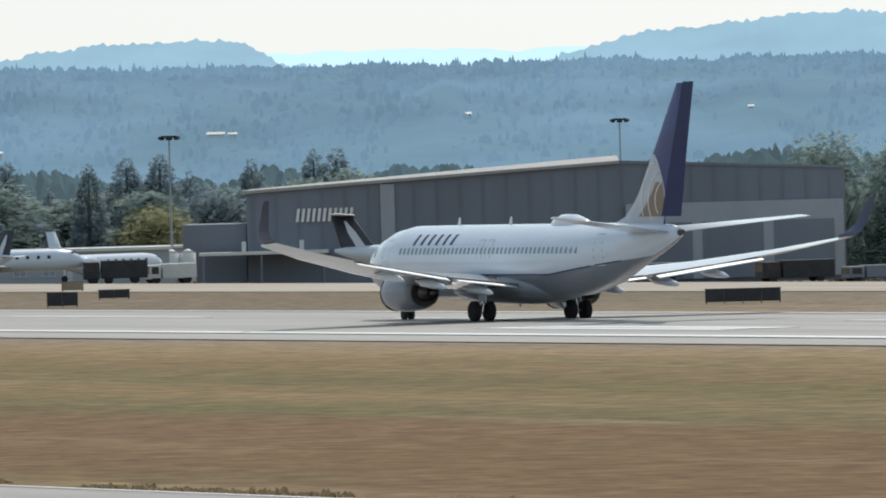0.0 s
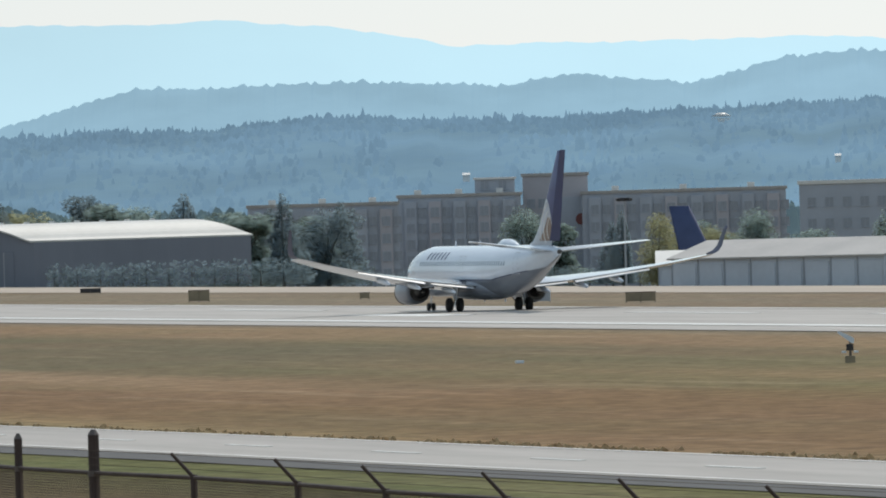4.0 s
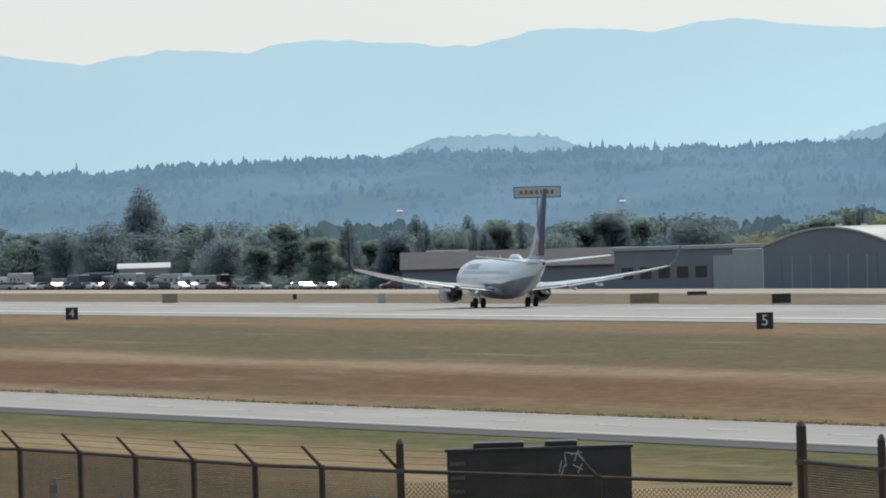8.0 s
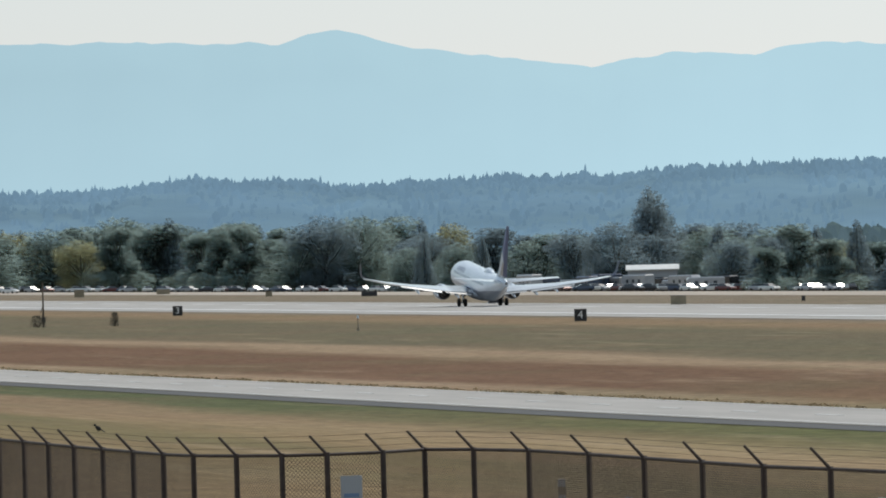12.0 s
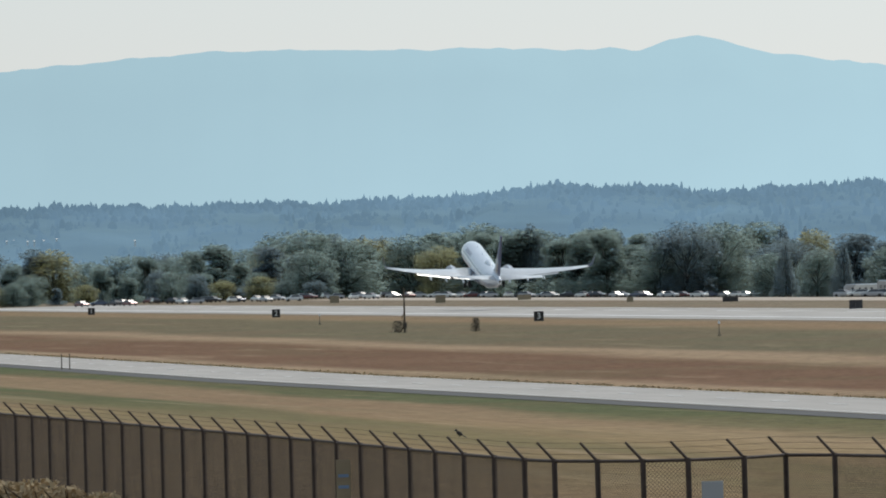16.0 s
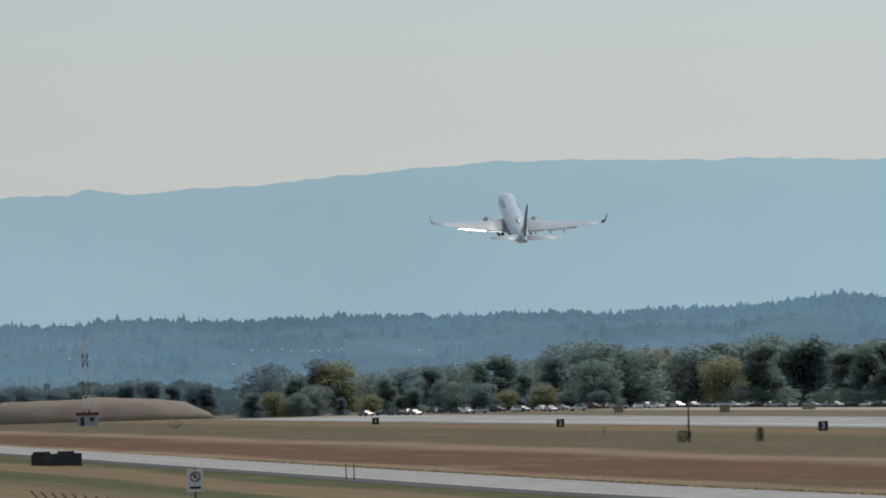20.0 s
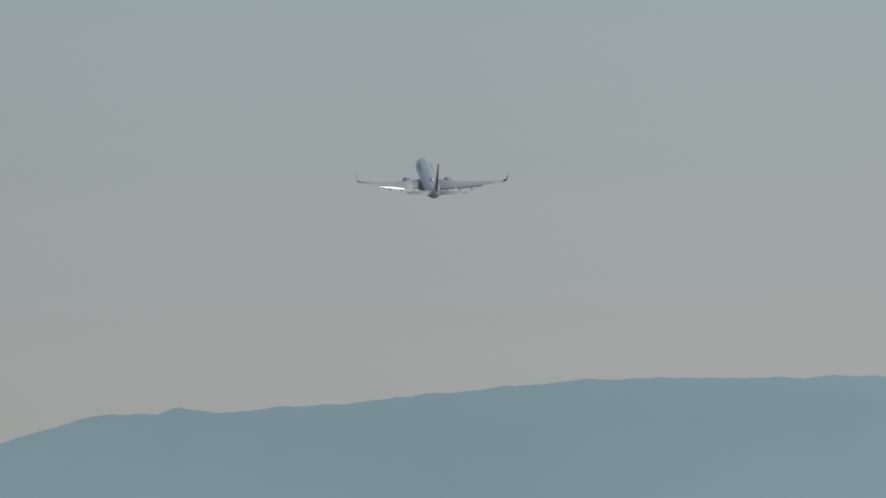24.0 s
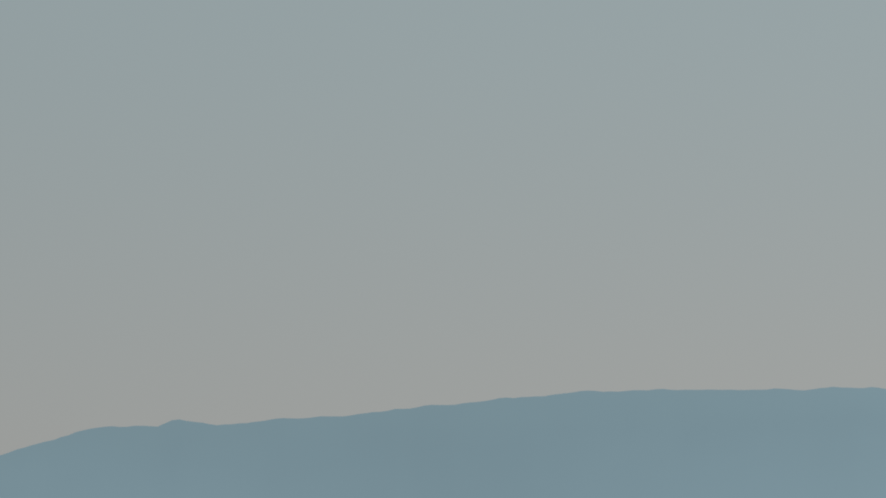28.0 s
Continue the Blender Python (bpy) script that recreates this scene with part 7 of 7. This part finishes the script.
    # clipped hedges
    for x, y, w, hh in ((563.6, 1814.5, 60, 3.4), (372, 1346, 35, 3.4)):
        r2 = random.Random(int(x))
        az = math.atan2(x, y)
        h = thing("hedge", "dense dark green hedge in front of the buildings", "hedge", at=pose(x, y, ground_z(x, y), 0, 0, -math.degrees(az)))
        v2, f2, _ = leaf_cloud(r2, 5200, 0.34, lambda q: (Vector((q.uniform(-w / 2, w / 2), q.uniform(-1.2, 1.2), q.uniform(0, hh) * (0.86 + 0.16 * math.sin(q.random() * 6)))), Vector((q.uniform(-0.5, 0.5), -1, q.uniform(-0.2, 1))).normalized()))
        mesh_of("foliage", v2, f2, M["leaf"], h)
        bm = bmesh.new()
        for k in range(int(w / 3)):
            tube(bm, (-w / 2 + 3 * k + 1, 0, -0.6), (-w / 2 + 3 * k + 1, 0.1, hh * 0.8), 0.12, 0.04, 6)
        part("stems", bm, M["bark"], h)


# far woods emit a dim blue that stands for the haze
M["haze_glow_leaf"] = mat("haze_glow_woodland", (0.05, 0.065, 0.03), (0.025, 0.035, 0.02), 0.05, 1.0, glow=((0.06, 0.095, 0.122), 0.95, 1.15, -8, 14, 1.15, 0.05, 0.15, 0.2), spec=0)
build_trees()


# ---- traffic on the public road ----
def build_truck():
    """Tank truck with its nose along +y; origin on the road under the windscreen."""
    t = thing("tank_truck", "dark red tank truck with ribbed steel tank and amber roof lamps", "truck")
    P = lambda n, b, m, par=None, lab="", sm=False: part(n, b, m, par or t, lab, sm)

    def shell(rows, k=1.0):
        return loft(bmesh.new(), [[(-w, y, z0), (w, y, z0), (w + 0.02, y, (z0 + z1) / 2), (w - 0.03 * k, y, z1 - 0.3 * k), (w - 0.1 * k, y, z1 - 0.12 * k), (w - 0.26 * k, y, z1 - 0.02 * k), (0, y, z1 + 0.03), (-w + 0.26 * k, y, z1 - 0.02 * k), (-w + 0.1 * k, y, z1 - 0.12 * k), (-w + 0.03 * k, y, z1 - 0.3 * k), (-w - 0.02, y, (z0 + z1) / 2)] for y, w, z0, z1 in rows])
    cab = P("cab", shell(((-1.85, 1.1, 0.9, 3.0), (-0.75, 1.08, 0.9, 2.98), (-0.42, 1.06, 0.9, 2.9), (-0.3, 1.04, 0.9, 2.76), (-0.02, 1.04, 0.9, 2.14), (0.0, 1.02, 0.9, 2.08))), M["red"], None, "dark red cab", True)
    P("sleeper", shell(((-3.5, 1.2, 0.9, 3.2), (-3.3, 1.22, 0.9, 3.26), (-2.0, 1.22, 0.9, 3.28), (-1.7, 1.21, 0.9, 3.2), (-1.35, 1.16, 0.9, 3.02), (-1.3, 1.12, 0.9, 2.95)), 0.5), M["red"], cab, "high dark red sleeper with a rounded roof", True)
    P("side_fairing", boxed(1.16, 1.24, -4.1, -3.5, 1.0, 3.05, 0.03), M["tank_dull"], cab, "dull grey side fairing")
    P("hood", loft(bmesh.new(), [[(-w, y, 0.75), (w, y, 0.75), (w, y, z1 - 0.2), (w - 0.25, y, z1), (0, y, z1 + 0.03), (-w + 0.25, y, z1), (-w, y, z1 - 0.2)] for y, w, z1 in ((-0.02, 1.0, 2.06), (0.9, 0.92, 1.96), (1.55, 0.85, 1.82))]), M["red"], cab, "long red hood", True)
    for s in (-1, 1):
        P("windscreen_pane", loft(bmesh.new(), [[(s * 0.015, 0.0, 2.12), (s * 0.90, -0.03, 2.12), (s * 0.90, 0.04, 2.1), (s * 0.015, 0.07, 2.1)], [(s * 0.015, -0.32, 2.76), (s * 0.84, -0.34, 2.76), (s * 0.84, -0.27, 2.76), (s * 0.015, -0.24, 2.76)]]), M["dark_glass"], cab, "dark windscreen half")
        P("windscreen_frame", tubed((s * 0.93, 0.02, 2.1), (s * 0.87, -0.3, 2.78), 0.035, seg=8), M["red"], cab)
    P("centre_pillar", tubed((0, 0.06, 2.1), (0, -0.27, 2.78), 0.02, seg=8), M["box_dark"], cab)
    P("sun_visor", loft(bmesh.new(), [[(-0.98, -0.42, 2.86), (0.98, -0.42, 2.86), (0.98, -0.4, 2.9), (-0.98, -0.4, 2.9)], [(-0.94, 0.0, 2.72), (0.94, 0.0, 2.72), (0.94, 0.0, 2.76), (-0.94, 0.0, 2.76)]]), M["tank_dull"], cab, "steel sun visor")
    for s in (-1, 1):
        P("side_window", boxed(s * 1.09 - 0.02, s * 1.09 + 0.02, -1.15, -0.35, 2.1, 2.7, 0.01), M["glass"], cab)
        for z in (2.1, 2.45):
            P("mirror_arm", tubed((s * 1.05, -0.2, z), (s * 1.5, -0.1, z + 0.03), 0.02, seg=6), M["box_dark"], cab)
        P("mirror", boxed(s * 1.5 - 0.1, s * 1.5 + 0.1, -0.2, -0.04, 2.08, 2.58, 0.06), M["tank_dull"], cab, "chrome door mirror")
        P("exhaust_stack", tubed((s * 1.0, -3.62, 1.0), (s * 1.0, -3.62, 3.1), 0.08, seg=12), M["tank"], t, "upright chrome exhaust pipe", True)
        P("headlight", tubed((s * 0.95, 1.55, 1.15), (s * 0.95, 1.66, 1.15), 0.15, 0.15, 16), M["tank"], cab)
        P("fender", loft(bmesh.new(), [[(s * 1.2 + dx, 0.75 + 0.75 * math.cos(a), 0.55 + 0.75 * math.sin(a)) for dx, a in ((-0.22, b), (0.1, b), (0.1, b + 0.01), (-0.22, b + 0.01))] for b in np.linspace(0.1, 3.0, 12)], cap=False), M["red"], cab)
    P("grille", boxed(-0.56, 0.56, 1.52, 1.57, 0.85, 1.72, 0.03), M["box_dark"], cab, "dark grille mesh")
    for k in range(9):
        P("grille_bar", boxed(-0.5 + 0.115 * k, -0.46 + 0.115 * k, 1.56, 1.6, 0.88, 1.7), M["tank_dull"], cab)
    P("grille_surround", loft(bmesh.new(), [[(x, y, z) for x, z in ((-0.66, 0.8), (-0.66, 1.66), (-0.5, 1.8), (0.5, 1.8), (0.66, 1.66), (0.66, 0.8), (0.57, 0.8), (0.57, 1.62), (0.46, 1.71), (-0.46, 1.71), (-0.57, 1.62), (-0.57, 0.8))] for y in (1.5, 1.62)], cap=True), M["tank"], cab, "chrome grille surround")
    P("hood_ridge", tubed((0, 0.0, 2.09), (0, 1.5, 1.86), 0.03, 0.025, 8), M["tank"], cab, "chrome ridge along the hood")
    P("bumper", boxed(-1.2, 1.2, 1.6, 1.8, 0.45, 0.8, 0.05), M["tank"], cab)
    for y, z, xs in ((-1.85, 3.3, (-0.86, -0.2, 0.0, 0.2, 0.86)), (-0.32, 2.9, (-0.7, -0.2, 0.0, 0.2, 0.7))):
        for x in xs:
            P("roof_lamp", boxed(x - 0.055, x + 0.055, y - 0.09, y + 0.05, z - 0.05, z + 0.06, 0.03), M["amber"], cab, "amber marker lamp")
    cab.location.z = 0.09
    P("chassis", boxed(-0.45, 0.45, -23.4, 1.4, 0.6, 0.9, 0.03), M["box_dark"])
    arc = np.arange(0, 6.28, 0.2618)
    tank = P("tank", loft(bmesh.new(), [[(1.17 * r * math.cos(a), y, 2.15 + 1.17 * r * math.sin(a)) for a in arc] for y, r in ((-4.35, 0.5), (-4.45, 0.8), (-4.7, 0.96), (-4.95, 1.0), (-22.7, 1.0), (-22.9, 0.95), (-23.1, 0.8), (-23.2, 0.5))]), M["tank_dull"], None, "dull polished steel tank", True)
    for k in range(20):
        y = -5.3 - 0.9 * k
        P("tank_hoop", loft(bmesh.new(), [[(1.22 * math.cos(a) * r, y + dy, 2.15 + 1.22 * math.sin(a) * r) for a in arc] for dy, r in ((-0.09, 0.95), (-0.07, 1.0), (0.07, 1.0), (0.09, 0.95))], cap=False), M["tank_hoop"], tank, "", True)
    for y, top in ((-4.3, 3.92), (-20.8, 3.88)):
        P("end_shield", boxed(-0.13, 0.84, y, y + 0.05, 2.75, top, 0.015), M["shield"], tank, "tall dull grey splash plate")
        P("shield_edge", boxed(-0.14, 0.85, y - 0.02, y + 0.07, top, top + 0.025, 0.008), M["hangar_light"], tank, "pale turned top edge")
    P("walkway", boxed(0.95, 1.4, -23.0, -4.9, 2.86, 2.92, 0.01), M["galv"], tank, "steel walkway ledge")
    for z, r in ((3.84, 0.028), ):
        P("hand_rail", tubed((1.36, -22.9, z), (1.36, -13.6, z), r, seg=8), M["galv"], tank)
        P("hand_rail", tubed((1.36, -13.0, z), (1.36, -5.0, z), r, seg=8), M["galv"], tank)
        P("hand_rail", tubed((1.36, -5.0, z), (0.84, -4.35, z), r, seg=8), M["galv"], tank)
        P("hand_rail", tubed((1.36, -22.9, z), (0.84, -20.8, z), r, seg=8), M["galv"], tank)
    for y in (-4.7, -6.2, -8.9, -10.9, -13.3, -16.5, -18.2, -19.8, -21.4, -22.8):
        P("rail_post", tubed((1.36, y, 2.0), (1.36, y, 3.84), 0.018, seg=6), M["galv"], tank)
    cv = bmesh.new()
    pts = [(-0.12 - 0.22 * math.sin(a), -4.4, 3.42 + 0.4 * math.cos(a)) for a in np.linspace(0.2, 2.6, 9)]
    for a, b in zip(pts, pts[1:]):
        tube(cv, a, b, 0.055, seg=8)
    P("hose", cv, M["rubber"], tank, "black rubber hose")
    P("vent_pipe", tubed((-0.2, -4.5, 3.6), (-0.28, -4.5, 3.1), 0.02, seg=6), M["line"], tank, "thin white pipe")
    bent = bmesh.new()
    for a, b in (((0.72, -4.2, 3.72), (0.6, -4.15, 3.55)), ((0.6, -4.15, 3.55), (0.54, -4.15, 3.3))):
        tube(bent, a, b, 0.025, seg=8)
    P("breather_pipe", bent, M["tank"], tank, "short bent steel pipe")
    for y in (-7.0, -10.0, -13.0, -16.0):
        h = P("hatch", tubed((0.3, y, 3.2), (0.3, y, 3.42), 0.26, 0.24, 16), M["tank_dull"], tank, "round steel hatch")
        P("hatch_lid", tubed((0.3, y, 3.42), (0.3, y, 3.46), 0.24, 0.18, 16), M["tank"], h, "bright hatch lid")
        P("cross_step", boxed(0.0, 1.25, y - 0.95, y - 0.85, 3.24, 3.3, 0.01), M["galv"], tank)
    for y, dual in ((0.75, 0), (-20.6, 1), (-22.0, 1), (-4.7, 1), (-3.3, 1)):
        for s in (-1, 1):
            w = P("wheel", tubed((s * 1.1 - (0.5 if dual and s > 0 else 0.15), y, 0.52), (s * 1.1 + (0.5 if dual and s < 0 else 0.15), y, 0.52), 0.52, 0.52, 20), M["rubber"], None, "black truck tyre")
            P("rim", tubed((s * 1.27, y, 0.52), (s * 1.23, y, 0.52), 0.28, 0.3, 14), M["tank"], w)
    return t


def build_suv():
    v = thing("dark_suv", "dark navy sport utility car with wide dark rear window", "car")
    M["black_paint"] = mat("dark_navy_car_paint", (0.014, 0.014, 0.027), (0.01, 0.01, 0.02), 1, 0.35, coat=0.1, spec=0.25)
    M["tint"] = mat("black_tinted_glass", (0.006, 0.006, 0.011), (0.005, 0.005, 0.009), 1, 0.3, spec=0.15)
    # mirrored pale sky is painted into the side glass's base colour
    M["side_glass"] = mat("sky_paled_side_glass", (0.30, 0.36, 0.40), (0.24, 0.3, 0.34), 1, 0.12, coat=0.8)

    def ring(y, z0, z1, w0, w1):
        return [(-w0, y, z0), (w0, y, z0), (w0 + 0.03, y, z0 + 0.5 * (z1 - z0)), (w1 + 0.06, y, z1 - 0.16), (w1, y, z1 - 0.05), (w1 - 0.14, y, z1), (0, y, z1 + 0.035), (-w1 + 0.14, y, z1), (-w1, y, z1 - 0.05), (-w1 - 0.06, y, z1 - 0.16), (-w0 - 0.03, y, z0 + 0.5 * (z1 - z0))]
    body = part("body", loft(bmesh.new(), [ring(y, z0, z1, 0.96, 0.9) for y, z0, z1 in ((-2.55, 0.6, 1.02), (-2.45, 0.4, 1.12), (-1.2, 0.35, 1.15), (0.8, 0.35, 1.14), (2.2, 0.4, 1.05), (2.5, 0.55, 0.85))]), M["black_paint"], v, smooth=True)
    part("cabin", loft(bmesh.new(), [ring(-2.42, 1.0, 1.3, 0.93, 0.9), ring(-2.3, 1.0, 1.7, 0.93, 0.79), ring(-2.16, 1.0, 1.85, 0.93, 0.74), ring(-1.2, 1.0, 1.89, 0.93, 0.74), ring(0.1, 1.0, 1.86, 0.93, 0.73), ring(0.45, 1.0, 1.72, 0.93, 0.76), ring(1.1, 1.0, 1.2, 0.93, 0.88)]), M["black_paint"], v, smooth=True)
    part("rear_window", loft(bmesh.new(), [[(-0.84, -2.47, 1.2), (0.84, -2.47, 1.2), (0.84, -2.4, 1.2), (-0.84, -2.4, 1.2)], [(-0.72, -2.27, 1.74), (0.72, -2.27, 1.74), (0.72, -2.2, 1.74), (-0.72, -2.2, 1.74)]]), M["tint"], v, "wide dark rear window")
    for s in (-1, 1):
        for y0, y1 in ((-2.1, -1.25), (-1.15, -0.3), (-0.2, 0.5)):
            part("side_window", loft(bmesh.new(), [[(s * 0.985, y0, 1.15), (s * 0.985, y1, 1.15), (s * 0.94, y1, 1.15), (s * 0.94, y0, 1.15)], [(s * 0.835, y0 + 0.05, 1.68), (s * 0.835, y1 - 0.08, 1.68), (s * 0.79, y1 - 0.08, 1.68), (s * 0.79, y0 + 0.05, 1.68)]]), M["side_glass"], v, "side window coloured pale for the mirrored sky")
        part("tail_lamp", boxed(s * 0.9 - 0.07, s * 0.9 + 0.07, -2.57, -2.44, 0.8, 1.2, 0.02), M["red"], v)
        part("mirror", boxed(s * 1.06 - 0.1, s * 1.06 + 0.1, 0.65, 0.8, 1.12, 1.32, 0.03), M["black_paint"], v)
        for y in (-1.55, 1.5):
            part("wheel", tubed((s * 0.87 - 0.12, y, 0.37), (s * 0.87 + 0.12, y, 0.37), 0.37, seg=18), M["rubber"], v, "black tyre")
    part("bumper", boxed(-0.95, 0.95, -2.66, -2.5, 0.45, 0.72, 0.05), M["black_paint"], v)
    return v


TRUCK, SUV = build_truck(), build_suv()


# ---- what moves ----
def motions():
    rows = []
    for t, x, y, z, pitch, bank in FLIGHT:
        rows.append((t, pose(x, y, z, pitch, bank, 0.3)))
    walk(JET, rows)
    for leg, s in LEGS:
        at = Vector((s * 2.51, 0, 2.25))
        walk(leg, [(t, Matrix.Translation(at) @ pose(0, 0, 0, 0, s * a, 0)) for t, a in ((0, 0), (19.8, 0), (21.5, 45), (23, 80), (28, 80))])
    walk(NOSE, [(t, Matrix.Translation((0, 15.5, 1.84)) @ pose(0, 0, 0, a)) for t, a in ((0, 0), (19.8, 0), (21.4, 45), (22.8, 86), (28, 86))])
    # road traffic: the truck comes on, the dark car drives off, each in its lane
    def on_road(y, side, away):
        x = pub_x(y) + side
        lean = math.degrees(math.atan2(pub_x(y + 4) - pub_x(y - 4), 8))
        return pose(x, y, ground_z(x, y) + (0.14 if away else 0.06), 0, 0, -lean + (0 if away else 180))
    walk(TRUCK, [(t, on_road(TRUCK_Y - 26.8 * (t - 18), -1.85, False)) for t in np.arange(0, 28.01, 0.5)])
    walk(SUV, [(t, on_road(SUV_Y + 32 * (t - 13), 2.12, True)) for t in np.arange(0, 28.01, 0.5)])


TRUCK_Y, SUV_Y = 157.65, 158.0
FLIGHT = [
    (0, 244.0, 517.3, 0, 0, 1), (1, 245.2, 586.2, 0, 0, 1), (2, 246.3, 657, 0, 0, 1), (3, 247.0, 729.5, 0, 0, 1), (4.5, 247.3, 841, 0, 0, 1), (6.5, 247.0, 992.5, 0, 0, 1),
    (8, 246.8, 1108.3, 0, 0, 1), (9, 246.3, 1186.5, 0, 0, 1), (10, 245.9, 1267.3, 0, 0.4, 1), (11, 246.0, 1351, 0, 3.2, 1), (12, 245.6, 1437, 0, 4.9, 1), (13, 244.95, 1521.5, 0.03, 6, 1),
    (13.5, 244.6, 1563.5, 0.12, 7, 1), (15.5, 242.9, 1733.5, 2.4, 10.6, 1), (16, 242.4, 1776.7, 3.8, 11.3, 1), (17, 241.5, 1864, 7.85, 12.8, 1), (18, 241.2, 1952.5, 14.5, 14.8, 1),
    (19, 240.8, 2042, 23.9, 16.4, 1), (20, 240.3, 2132, 36.4, 17.5, 1), (21, 240.2, 2221.5, 51.7, 17.6, 1), (22.5, 240.5, 2355.5, 77.3, 17.5, 1),
    (25, 241.2, 2578, 121.0, 17, 1), (26, 241.3, 2667, 138.9, 16.5, 1), (27, 242.2, 2756, 156.6, 16.5, 1), (28, 243.2, 2845, 174, 16.5, 1)]
motions()
